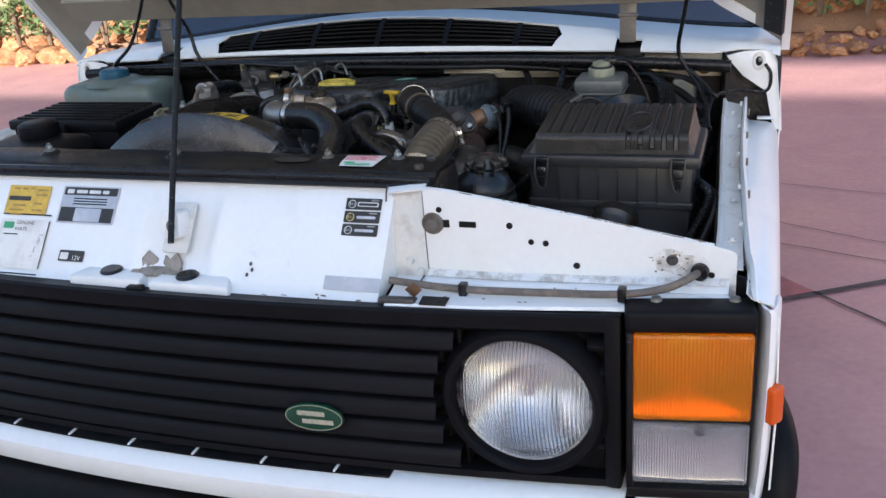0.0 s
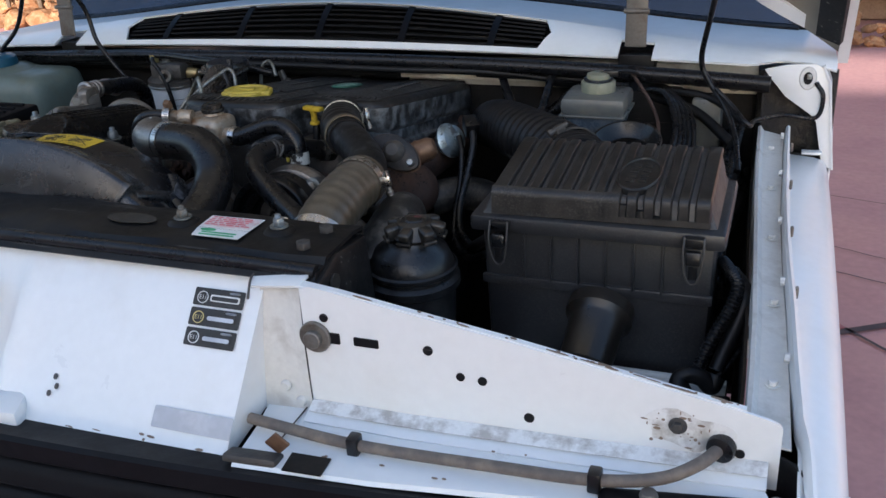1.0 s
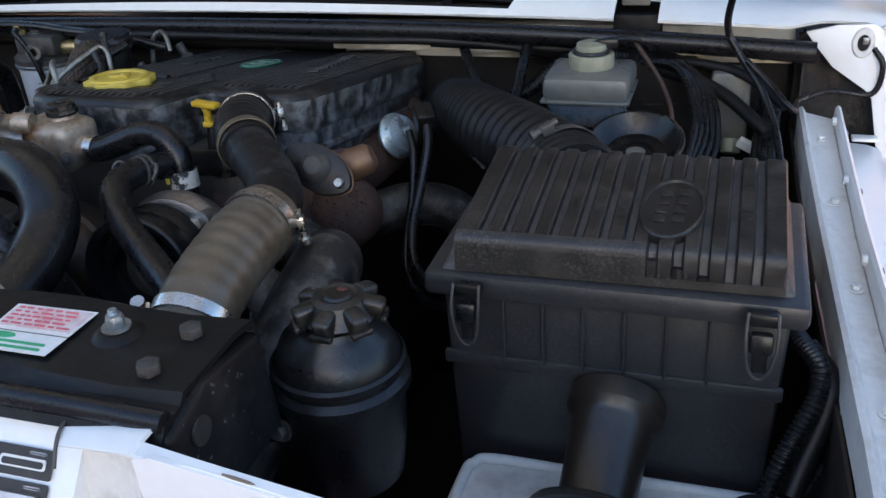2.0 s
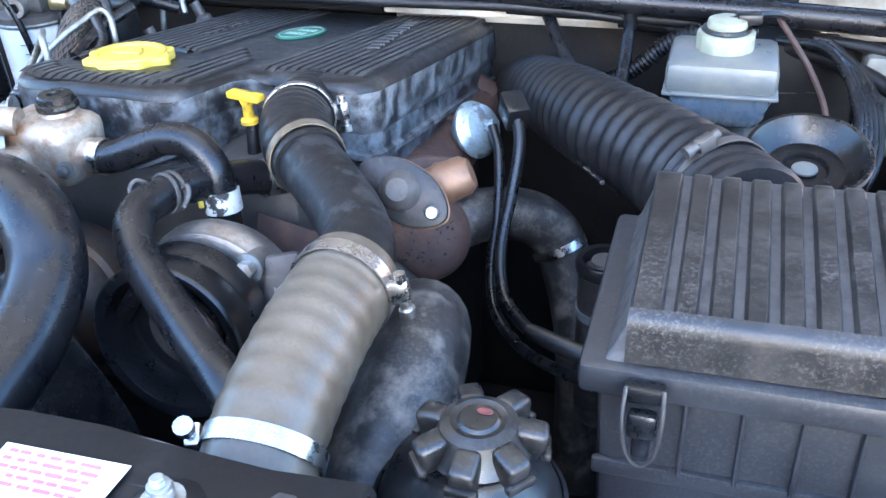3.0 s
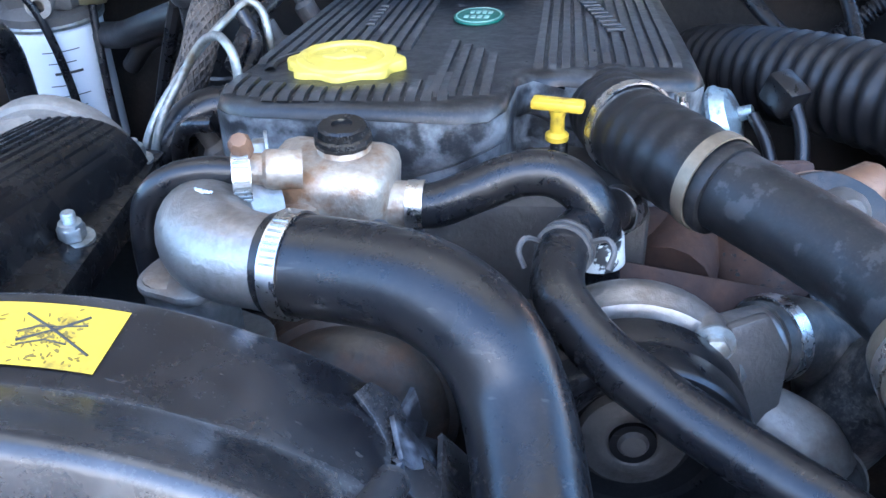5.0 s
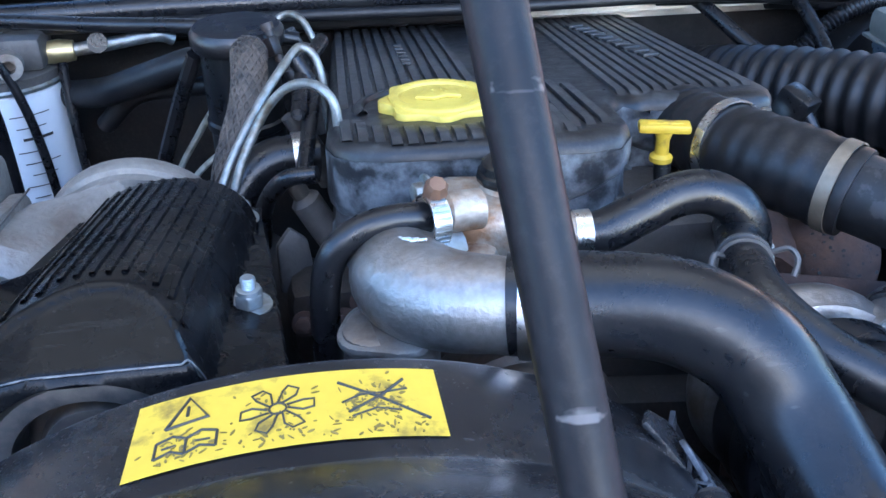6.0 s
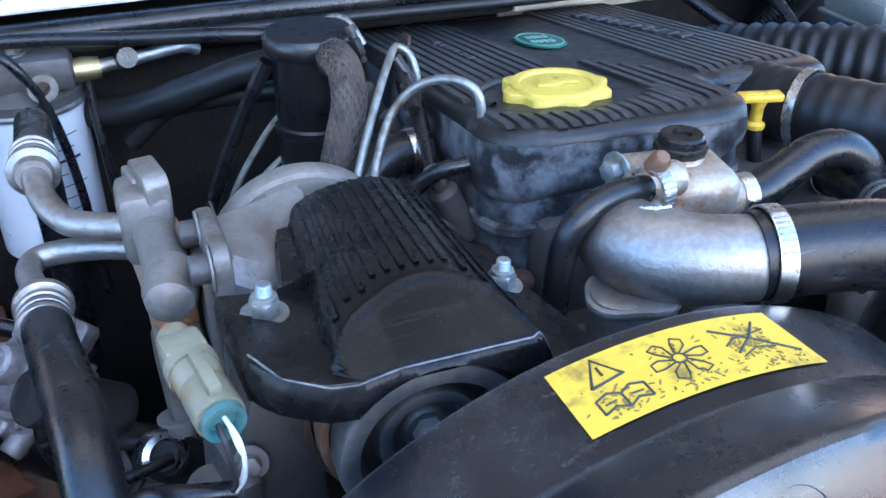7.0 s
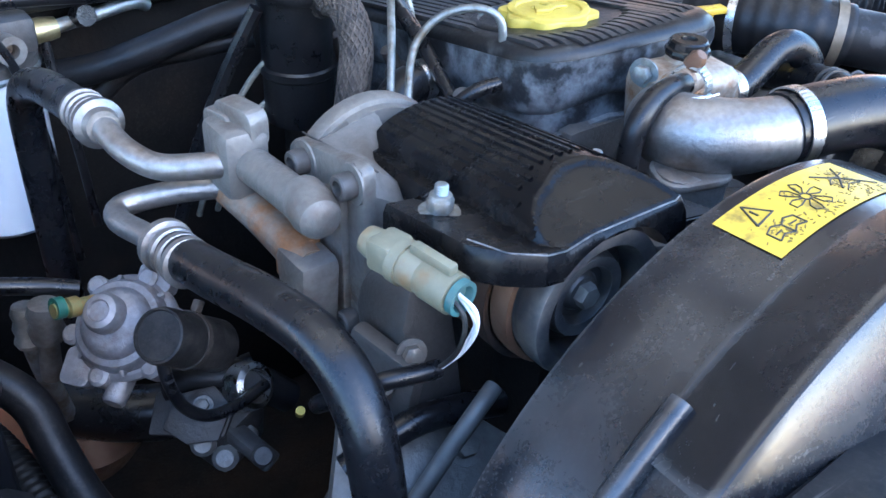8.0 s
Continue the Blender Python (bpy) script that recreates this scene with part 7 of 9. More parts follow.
part("plate_step", prism([(-0.030, -0.055), (0.034, -0.055), (0.034, 0.022), (-0.026, 0.034)], 0.006, Matrix(((0, 0, -1, -0.2125), (1, 0, 0, 0.529), (0, 1, 0, 1.124), (0, 0, 0, 1))), 0.002), GREYCAST, comp)
man = part("pipe_block", box((0.030, 0.036, 0.045), pose(-0.238, 0.590, 1.150), 0.006), GREYCAST, comp, "cast pipe block")
part("bar", tube([(-0.238, 0.600, 1.148), (-0.235, 0.56, 1.150), (-0.234, 0.508, 1.152)], 0.0115, 18, 4), GREYCAST, man)
part("nose", lathe([(0, -0.02), (0.0145, -0.02), (0.0155, 0.0), (0.013, 0.010), (0.007, 0.014), (0, 0.015)], axis((-0.234, 0.503, 1.153), (-0.15, -1, 0)) @ Matrix.Diagonal((0.92, 0.92, 0.92, 1)), 24), GREYCAST, man)
STAINED = material("oil stained casting", (0.23, 0.20, 0.16), 0.5, metal=0.25, other=(0.24, 0.10, 0.025), amount=0.85, scale=34, fine=260, grain=0.3, bump=0.3, edge=(0.36, 0.56))
part("bar", tube([(-0.240, 0.600, 1.122), (-0.236, 0.56, 1.118), (-0.234, 0.51, 1.112)], 0.0118, 18, 4), STAINED, man, "rust stained lower bar")
part("web", box((0.010, 0.07, 0.030), pose(-0.226, 0.553, 1.134, 4), 0.003), STAINED, man)
part("foot", box((0.028, 0.036, 0.060), pose(-0.234, 0.514, 1.092), 0.007, taper=0.86), GREYCAST, man)
part("foot_rib", box((0.006, 0.046, 0.050), pose(-0.228, 0.540, 1.100), 0.002), STAINED, man)
part("lug", prism(rounded(0.026, 0.036, 0.008), 0.014, axis((-0.226, 0.592, 1.170), (-1, -0.2, 0)) @ pose(0, 0, 0, 0, 0, 90), 0.003), GREYCAST, man)
part("lug_hole", lathe([(0, 0), (0.0028, 0), (0.0028, 0.001), (0, 0.001)], axis((-0.2408, 0.588, 1.168), (-1, -0.2, 0)), 12), INK, man)
part("lug", prism(rounded(0.020, 0.026, 0.007), 0.013, axis((-0.232, 0.604, 1.166), (-1, -0.2, 0)) @ pose(0, 0, 0, 0, 0, 90), 0.003), GREYCAST, man)
part("gasket_line", box((0.0012, 0.084, 0.001), pose(-0.2030, 0.529, 1.170, -8), 0.0003), DARKCAST, man)
for y, z in ((0.549, 1.158), (0.497, 1.167), (0.496, 1.075), (0.560, 1.075)):
    b = part("cap_bolt", lathe([(0, 0), (0.0075, 0), (0.0078, 0.002), (0.0078, 0.010), (0.0070, 0.011), (0.0045, 0.011), (0.004, 0.006), (0, 0.006)], axis((-0.2125, y, z), (-1, 0, 0)), 20), DARKCAST, comp)
    part("bolt_seat", lathe([(0, 0), (0.0125, 0), (0.0120, 0.0012), (0, 0.0012)], axis((-0.2128, y, z), (-1, 0, 0)), 20), GREYCAST, comp)
hex_bolt(comp, (-0.240, 0.508, 1.069), (0, -0.3, -1), 0.009, GREYCAST)
clutch = part("clutch", lathe([(0, -0.02), (0.052, -0.02), (0.052, -0.012), (0.048, -0.010), (0.048, -0.006), (0.052, -0.004), (0.052, 0.004), (0.048, 0.006), (0.048, 0.010), (0.052, 0.012), (0.052, 0.024), (0, 0.024)], axis((-0.138, 0.432, 1.128), (0, -1, 0)), 44), material("rust browned drum", (0.020, 0.017, 0.015), 0.5, metal=0.3, other=(0.075, 0.038, 0.020), amount=0.8, scale=22, fine=220, bump=0.2), comp, "grooved clutch drum")
part("pulley", lathe([(0, -0.004), (0.010, -0.004), (0.012, -0.007), (0.016, -0.007), (0.018, -0.001), (0.024, 0.0), (0.026, -0.007), (0.0315, -0.009), (0.0330, 0.003), (0.0350, 0.0075), (0.0400, 0.0085), (0.0435, 0.0075), (0.0445, 0.004), (0.0445, -0.006), (0.043, -0.008), (0.043, -0.012), (0, -0.014)], axis((-0.138, 0.384, 1.130), (0, -1, 0)), 48), material("worn grey pulley face", (0.045, 0.044, 0.045), 0.38, metal=0.4, other=(0.12, 0.085, 0.05), amount=0.6, scale=40, bump=0.15, wear=0.6), comp, "worn grey pulley")
part("pulley_band", lathe([(0.0440, -0.006), (0.0478, -0.006), (0.0485, 0.0), (0.0478, 0.007), (0.0440, 0.007), (0.0440, -0.006)], axis((-0.138, 0.402, 1.130), (0, -1, 0)), 44), COPPER, comp)
part("pulley_band", lathe([(0.0440, -0.003), (0.0490, -0.003), (0.0490, 0.003), (0.0440, 0.003), (0.0440, -0.003)], axis((-0.138, 0.411, 1.130), (0, -1, 0)), 44), ZINC, comp)
part("hub_bolt", lathe([(0, 0.002), (0.0065, 0.002), (0.0075, 0.0), (0.0075, -0.006), (0, -0.006)], axis((-0.138, 0.384, 1.130), (0, -1, 0)), 6), GREYCAST, comp)

guard = thing("belt_guard", (-0.14, 0.46, 1.15), "black ribbed plastic belt guard with three studs", "guard")
def guard_flat(x, y):
    """The guard's flat flanges, tilted towards the engine."""
    return 1.174 - 0.15 * (x + 0.20) - 0.14 * (y - 0.44)


def cut_plane(x, y):
    """The sloping half-disc that closes the hump in front."""
    return 1.1850 + 0.26 * (y - 0.378) - 0.20 * max(0.0, -0.155 - x)


def guard_top(x, y):
    """A ribbed half-round hump cut off in front by a level half-disc."""
    mid = float(np.interp(y, (0.38, 0.43, 0.57), (-0.133, -0.131, -0.119)))
    half = float(np.interp(y, (0.38, 0.57), (0.0460, 0.0420)))
    u = (x - mid) / half
    flat = guard_flat(x, y)
    if abs(u) >= 1:
        return flat
    round_top = guard_flat(mid, y) + float(np.interp(y, (0.38, 0.43, 0.57), (0.027, 0.0285, 0.025))) * math.sqrt(1 - abs(u) ** 2.1) - 0.15 * (x - mid) * (1 - math.sqrt(1 - u * u))
    plane = cut_plane(x, y)
    step = 0.0022 * min(1.0, max(0.0, (round_top - plane) / 0.0016))
    return max(flat, min(round_top, plane - step))


bm = bmesh.new()
grid = []
for y in (*np.arange(0.374, 0.4475, 0.0025), 0.4615, 0.4625, 0.48, 0.50, 0.52, 0.54, 0.556):
    left = float(np.interp(y, (0.374, 0.378, 0.384, 0.391, 0.40, 0.4615, 0.4625, 0.576), (-0.184, -0.192, -0.201, -0.207, -0.212, -0.215, -0.1845, -0.166)))
    right = float(np.interp(y, (0.374, 0.576), (-0.056, -0.076)))
    grid.append([bm.verts.new((left + (right - left) * k / 120, y, guard_top(left + (right - left) * k / 120, y))) for k in range(121)])
for a, b in zip(grid, grid[1:]):
    for k in range(120):
        bm.faces.new((a[k], a[k + 1], b[k + 1], b[k]))
rim = [e for e in bm.edges if e.is_boundary]
down = bmesh.ops.extrude_edge_only(bm, edges=rim)
for v in [q for q in down["geom"] if isinstance(q, bmesh.types.BMVert)]:
    v.co += Vector((0.14 * 0.01 if v.co.x > -0.14 else -0.002, -0.003 if v.co.y < 0.40 else 0.0, -0.005))
rim = [e for e in bm.edges if e.is_boundary]
down = bmesh.ops.extrude_edge_only(bm, edges=rim)
for v in [q for q in down["geom"] if isinstance(q, bmesh.types.BMVert)]:
    v.co.z = min(v.co.z - 0.012, guard_flat(v.co.x, v.co.y) - 0.014)
    if v.co.y < 0.40 and abs(v.co.x + 0.1375) < 0.047:   # the skirt arches over the pulley
        v.co.z = max(v.co.z, 1.1312 + math.sqrt(0.047 ** 2 - (v.co.x + 0.1375) ** 2))
GUARD = material("glossy scuffed black plastic", (0.0035, 0.0035, 0.004), 0.22, rough_var=0.10, other=(0.020, 0.018, 0.016), amount=0.35, scale=30, fine=260, grain=0.3, bump=0.06, edge=(0.50, 0.62), dust=0.05, scratch=0.03, spec=0.17)
EDGE = material("edge rubbed pale", (0.03, 0.03, 0.03), 0.35, other=(0.20, 0.19, 0.18), amount=0.8, scale=60, fine=300)
part("guard_shell", bm, GUARD, guard, "", 46)
for k in range(12):
    u = -0.88 + 0.152 * k
    rows = []
    for y in np.linspace(0.385, 0.554, 22):
        mid = float(np.interp(y, (0.38, 0.43, 0.57), (-0.133, -0.131, -0.119)))
        x = mid + u * float(np.interp(y, (0.38, 0.57), (0.0460, 0.0420)))
        if guard_top(x, y) > cut_plane(x, y) - 0.0030:
            continue
        rows.append([(x + d, y, guard_top(x + d, y) + h) for d, h in ((-0.0020, -0.0008), (-0.0010, 0.0013), (0.0010, 0.0013), (0.0020, -0.0008))])
    if len(rows) > 2:
        part("rib", sheet(rows, 0.0), GUARD, guard)
for x, y, n in ((-0.197, 0.440, 0.006), (-0.076, 0.449, 0.006), (-0.087, 0.559, 0.004)):
    hex_bolt(guard, (x, y, guard_flat(x, y) - 0.001), (0.05, 0, 1), 0.0074, ZINC, True, n)
part("rear_tab", sheet([[(x, y, guard_flat(x, y)) for x in (-0.101, -0.088, -0.075)] for y in (0.545, 0.565, 0.578)], 0.003), GUARD, guard)
part("edge_bead", tube([(x, float(np.interp(x, (-0.212, -0.201, -0.184), (0.402, 0.382, 0.373))), guard_top(max(x, -0.21), 0.376) - 0.0006) for x in np.linspace(-0.211, -0.060, 64)], 0.0005, 6, 2), EDGE, guard)

connector = thing("wiring_plug", (-0.23, 0.41, 1.15), "cream nylon plug with a teal end and wires", "connector")
part("plug_body", lathe([(0, -0.032), (0.0075, -0.032), (0.0085, -0.026), (0.0085, -0.012), (0.0105, -0.010), (0.0105, 0.004), (0.0095, 0.006), (0.0105, 0.010), (0.0105, 0.026), (0, 0.026)], axis((-0.231, 0.413, 1.167), (0.2, -1, -0.06)), 20), NYLON, connector)
part("plug_block", box((0.019, 0.016, 0.017), pose(-0.2345, 0.429, 1.169, -3, 0, 11), 0.0025), NYLON, connector)
part("plug_latch", box((0.006, 0.026, 0.006), pose(-0.2285, 0.402, 1.1785, 3, 0, 11), 0.0015), NYLON, connector)
part("plug_collar", lathe([(0.0085, -0.003), (0.0118, -0.003), (0.0118, 0.003), (0.0085, 0.003), (0.0085, -0.003)], axis((-0.2325, 0.420, 1.1675), (0.2, -1, -0.06)), 20), NYLON, connector)
part("plug_end", lathe([(0, 0), (0.0092, 0), (0.0092, 0.004), (0.007, 0.004), (0.006, -0.0005), (0, -0.0005)], axis((-0.2256, 0.387, 1.1655), (0.2, -1, -0.06)), 20), TEAL, connector)
part("wire", tube([(-0.225, 0.388, 1.166), (-0.221, 0.379, 1.160), (-0.220, 0.378, 1.148), (-0.221, 0.386, 1.130), (-0.2245, 0.399, 1.111)], 0.0011, 8, 5), INK_WHITE, connector)
part("wire", tube([(-0.2240, 0.3885, 1.1645), (-0.2215, 0.379, 1.156), (-0.2195, 0.381, 1.146), (-0.2220, 0.388, 1.128), (-0.2240, 0.399, 1.111)], 0.0010, 8, 5), INK_WHITE, connector)
part("wire", tube([(-0.228, 0.389, 1.164), (-0.226, 0.381, 1.158), (-0.225, 0.381, 1.145), (-0.224, 0.388, 1.128), (-0.2255, 0.399, 1.112)], 0.0013, 8, 5), INK, connector)
hose("wire_sheath", [(-0.2235, 0.4, 1.1105), (-0.238, 0.402, 1.112), (-0.256, 0.41, 1.109), (-0.27, 0.425, 1.095), (-0.272, 0.44, 1.08)], 0.0050, RUBBER, "black wire sheath looping back from the plug", "cable", "engine bay cables", 10)

ac = thing("refrigerant_line", (-0.30, 0.65, 1.1), "alloy pipe with a crimped end and black hose", "pipe", "refrigerant lines")
part("pipe", tube([(-0.245, 0.582, 1.150), (-0.262, 0.592, 1.148), (-0.281, 0.608, 1.146), (-0.2925, 0.628, 1.151), (-0.297, 0.652, 1.158)], 0.0082, 18, 6), ALLOY, ac)
part("ferrule", lathe([(0, -0.020), (0.0112, -0.020), (0.0148, -0.0185), (0.0150, -0.0150), (0.0118, -0.0135), (0.0116, -0.0115), (0.0146, -0.0100), (0.0146, -0.0065), (0.0116, -0.0050), (0.0116, -0.0030), (0.0146, -0.0015), (0.0146, 0.0020), (0.0116, 0.0035), (0.0116, 0.0060), (0.0160, 0.0075), (0.0160, 0.0125), (0.0120, 0.0150), (0.0105, 0.0200), (0, 0.0200)], axis((-0.2975, 0.668, 1.157), (0.02, -1, 0.1)), 28), ALLOY, ac)
part("hose_body", tube([(-0.298, 0.670, 1.157), (-0.299, 0.72, 1.150), (-0.302, 0.775, 1.140), (-0.306, 0.810, 1.118), (-0.307, 0.818, 1.06), (-0.307, 0.815, 0.90)], 0.0128, 18, 6), RUBBER, ac)
ac = thing("refrigerant_line", (-0.30, 0.55, 1.1), "bent alloy pipe with a crimped end and thick black hose", "pipe", "refrigerant lines")
part("pipe", tube([(-0.245, 0.600, 1.125), (-0.268, 0.612, 1.123), (-0.292, 0.622, 1.119), (-0.305, 0.621, 1.117), (-0.309, 0.608, 1.117), (-0.305, 0.585, 1.120), (-0.301, 0.562, 1.124)], 0.0075, 18, 6), ALLOY, ac)
part("ferrule", lathe([(0, -0.020), (0.0112, -0.020), (0.0148, -0.0185), (0.0150, -0.0150), (0.0118, -0.0135), (0.0116, -0.0115), (0.0146, -0.0100), (0.0146, -0.0065), (0.0116, -0.0050), (0.0116, -0.0030), (0.0146, -0.0015), (0.0146, 0.0020), (0.0116, 0.0035), (0.0116, 0.0060), (0.0160, 0.0075), (0.0160, 0.0125), (0.0120, 0.0150), (0.0105, 0.0200), (0, 0.0200)], axis((-0.299, 0.548, 1.125), (-0.05, 1, -0.12)), 28), ALLOY, ac)
part("hose_body", tube([(-0.299, 0.545, 1.126), (-0.294, 0.505, 1.133), (-0.287, 0.460, 1.141), (-0.281, 0.420, 1.142), (-0.279, 0.392, 1.130), (-0.280, 0.372, 1.10), (-0.281, 0.362, 1.04), (-0.281, 0.358, 0.90)], 0.0130, 20, 7), RUBBER, ac)

# vacuum pump and regulator low on the wing side
KNOBCAP = material("dull black cap plastic", (0.012, 0.011, 0.0105), 0.45, other=(0.045, 0.040, 0.034), amount=0.6, scale=60, fine=260, grain=0.3, bump=0.2, edge=(0.45, 0.65), dust=0.15, spec=0.25)
reg = thing("diaphragm_pump", (-0.32, 0.58, 1.0), "grey alloy diaphragm pump with a black capped end", "pump")
dm = axis((-0.3215, 0.595, 1.0505), (-0.52, -0.42, 0.78))
PUMPCAST = material("zinc grey pump casting", (0.20, 0.19, 0.195), 0.40, metal=0.4, other=(0.10, 0.07, 0.045), amount=0.8, scale=40, fine=260, grain=0.3, bump=0.35, edge=(0.48, 0.66), wear=0.3)
part("pump_body", lathe([(0, -0.035), (0.020, -0.035), (0.026, -0.014), (0.0335, -0.010), (0.0345, -0.003), (0.0325, 0.000), (0.0300, 0.001), (0.0290, 0.006), (0.0270, 0.009), (0.0230, 0.010), (0.0215, 0.014), (0.0180, 0.017), (0.0150, 0.018), (0, 0.018)], dm, 40), PUMPCAST, reg)
part("knob", lathe([(0, 0.0), (0.0125, 0.0), (0.0125, 0.008), (0.0105, 0.012), (0.0070, 0.0135), (0.0060, 0.0120), (0, 0.0120)], dm @ pose(-0.003, 0.003, 0.016), 26), PUMPCAST, reg)
pr = random.Random(3)
for a in range(0, 360, 60):
    part("lug", lathe([(0, -0.012), (0.0068, -0.012), (0.0068, 0.001), (0.0045, 0.003), (0, 0.003)], dm @ pose(0.0335 * math.cos(radians(a + 20)), 0.0335 * math.sin(radians(a + 20)), 0.001 * pr.uniform(-1, 1)), 12), PUMPCAST, reg)
    part("rib", box((0.012, 0.0035, 0.007), dm @ pose(0, 0, 0, 0, 0, a + 50) @ pose(0.0260, 0, 0.0035, 0, 25, 0), 0.001), PUMPCAST, reg)
part("ear", prism(rounded(0.024, 0.018, 0.005), 0.012, dm @ pose(0.010, 0.034, -0.012), 0.003), PUMPCAST, reg)
part("ear", prism(rounded(0.020, 0.024, 0.005), 0.012, dm @ pose(-0.022, -0.030, -0.012), 0.003), PUMPCAST, reg)
part("spigot", lathe([(0, -0.02), (0.0075, -0.02), (0.0075, 0.012), (0.0060, 0.014), (0, 0.014)], dm @ pose(0.004, -0.034, -0.012, 75, 0, 0), 16), PUMPCAST, reg)
CAPM = axis((-0.3085, 0.5475, 1.0680), (-0.66, -0.36, 0.68)) @ Matrix.Diagonal((0.84, 0.84, 1.0, 1))
part("cap_body", lathe([(0, -0.050), (0.0205, -0.050), (0.0205, -0.030), (0.0198, -0.028), (0.0205, 0.010), (0.0195, 0.013), (0.0180, 0.0135), (0.0170, 0.0118), (0, 0.0112)], CAPM, 34), KNOBCAP, reg, "black round cap")
part("band", lathe([(0.0207, -0.012), (0.0215, -0.012), (0.0215, -0.007), (0.0207, -0.007), (0.0207, -0.012)], CAPM @ pose(0, 0, -0.006), 30), BRAID, reg, "brown retaining band")
part("band_ear", box((0.006, 0.009, 0.007), CAPM @ pose(0.0, 0.026, -0.0155), 0.0015), BRAID, reg)
part("fitting", lathe([(0, -0.02), (0.010, -0.02), (0.012, -0.012), (0.010, -0.006), (0.012, 0.0), (0.010, 0.008), (0.007, 0.010), (0.007, 0.04), (0, 0.04)], axis((-0.357, 0.646, 1.030), (-0.10, 0.0, -1)), 18), ALLOY, reg)
hose("vacuum_hose", [(-0.3165, 0.545, 1.058), (-0.3165, 0.540, 1.042), (-0.310, 0.540, 1.020), (-0.296, 0.540, 1.004), (-0.276, 0.542, 1.000), (-0.25, 0.55, 1.000)], 0.0040, RUBBER, "thin black vacuum hose below the pump", "hose", "engine bay cables", 10)
hose("loom", [(-0.45, 0.68, 1.070), (-0.40, 0.675, 1.062), (-0.374, 0.669, 1.0568), (-0.352, 0.663, 1.0518), (-0.33, 0.655, 1.046)], 0.0062, RUBBER, "black hose running to the diaphragm pump", "hose", "engine bay cables", 10)
hose("loom", [(-0.45, 0.66, 1.040), (-0.415, 0.636, 1.034), (-0.393, 0.617, 1.021), (-0.382, 0.603, 1.006), (-0.379, 0.585, 0.986), (-0.373, 0.558, 0.960), (-0.36, 0.52, 0.93)], 0.0125, DUCT, "smooth black hose along the inner wing", "hose", "engine bay cables", 16, 6)
hose("loom", [(-0.43, 0.70, 0.96), (-0.412, 0.655, 0.96), (-0.402, 0.61, 0.962), (-0.396, 0.57, 0.958), (-0.385, 0.50, 0.94)], 0.012, DUCT, "ribbed wiring loom by the wing", "cable", "engine bay cables", 12, 6, (0.006, 0.0005))
mount = thing("engine_mount", (-0.20, 0.45, 0.9), "grimy dark cast compressor bracket", "bracket")
part("bracket", prism([(-0.022, -0.06), (0.020, -0.06), (0.018, 0.03), (0.008, 0.045), (-0.012, 0.042), (-0.020, 0.02)], 0.045, basis((-0.196, 0.468, 1.075), (1, 0.1, 0), (0, -1, 0.2)) @ pose(0, 0, -0.02), 0.005), DARKCAST, mount)
part("bracket_web", box((0.012, 0.05, 0.07), pose(-0.222, 0.455, 1.055, 10, 0, 15), 0.004), DARKCAST, mount)
part("bracket_arm", prism([(-0.075, -0.030), (0.045, -0.048), (0.060, -0.010), (0.020, 0.030), (-0.050, 0.038)], 0.014, axis((-0.205, 0.425, 1.010), (-0.15, -0.55, 0.85)), 0.005), GREYCAST, mount)
part("stay_plate", prism([(-0.04, -0.02), (0.03, -0.03), (0.045, 0.015), (-0.01, 0.028)], 0.005, axis((-0.255, 0.44, 0.965), (-0.35, -0.6, 0.75)), 0.002), DARKCAST, mount)
part("post", lathe([(0, -0.03), (0.010, -0.03), (0.010, 0.010), (0.013, 0.012), (0.013, 0.018), (0, 0.018)], axis((-0.232, 0.452, 1.052), (0, -0.2, 1)), 16), DARKCAST, mount)
part("drip_bolt", lathe([(0, 0), (0.005, 0), (0.005, 0.01), (0, 0.01)], axis((-0.2383, 0.527, 0.985), (-0.2, -0.5, 0.8)) @ Matrix.Diagonal((0.65, 0.65, 0.8, 1)), 10), YELLOW, mount)
hex_bolt(mount, (-0.212, 0.44, 1.087), (-0.3, -0.9, 0.3), 0.006, GREYCAST)
hex_bolt(mount, (-0.190, 0.415, 1.022), (-0.15, -0.55, 0.85), 0.008, GREYCAST)
regulator = thing("pressure_regulator", (-0.28, 0.575, 0.93), "grey metal regulator with bolts low in the bay", "regulator")
part("mount_plate", prism([(-0.030, -0.016), (0.020, -0.020), (0.030, 0.010), (0.0, 0.022), (-0.026, 0.012)], 0.005, axis((-0.290, 0.578, 0.975), (-0.3, -0.5, 0.8)), 0.002), DARKCAST, regulator)
part("chrome_ring", lathe([(0.010, -0.010), (0.016, -0.010), (0.0175, 0.0), (0.0160, 0.008), (0.012, 0.010), (0.010, -0.010)], axis((-0.257, 0.565, 0.99), (0.35, -0.75, 0.45)), 28), STEEL, regulator, "bright steel ring")
part("core", lathe([(0, -0.02), (0.010, -0.02), (0.010, 0.004), (0, 0.004)], axis((-0.257, 0.565, 0.99), (0.35, -0.75, 0.45)), 20), DARKCAST, regulator)
part("valve_body", box((0.045, 0.04, 0.06), pose(-0.268, 0.585, 0.945, 15, -10, 20), 0.008), DARKCAST, regulator)
for x, y, z in ((-0.282, 0.555, 0.945), (-0.264, 0.563, 0.948), (-0.292, 0.566, 0.955)):
    part("bolt_boss", lathe([(0, -0.02), (0.009, -0.02), (0.009, 0.004), (0.006, 0.006), (0.006, 0.010), (0, 0.010)], axis((x, y, z), (-0.3, -0.6, 0.6)), 14), GREYCAST, regulator)
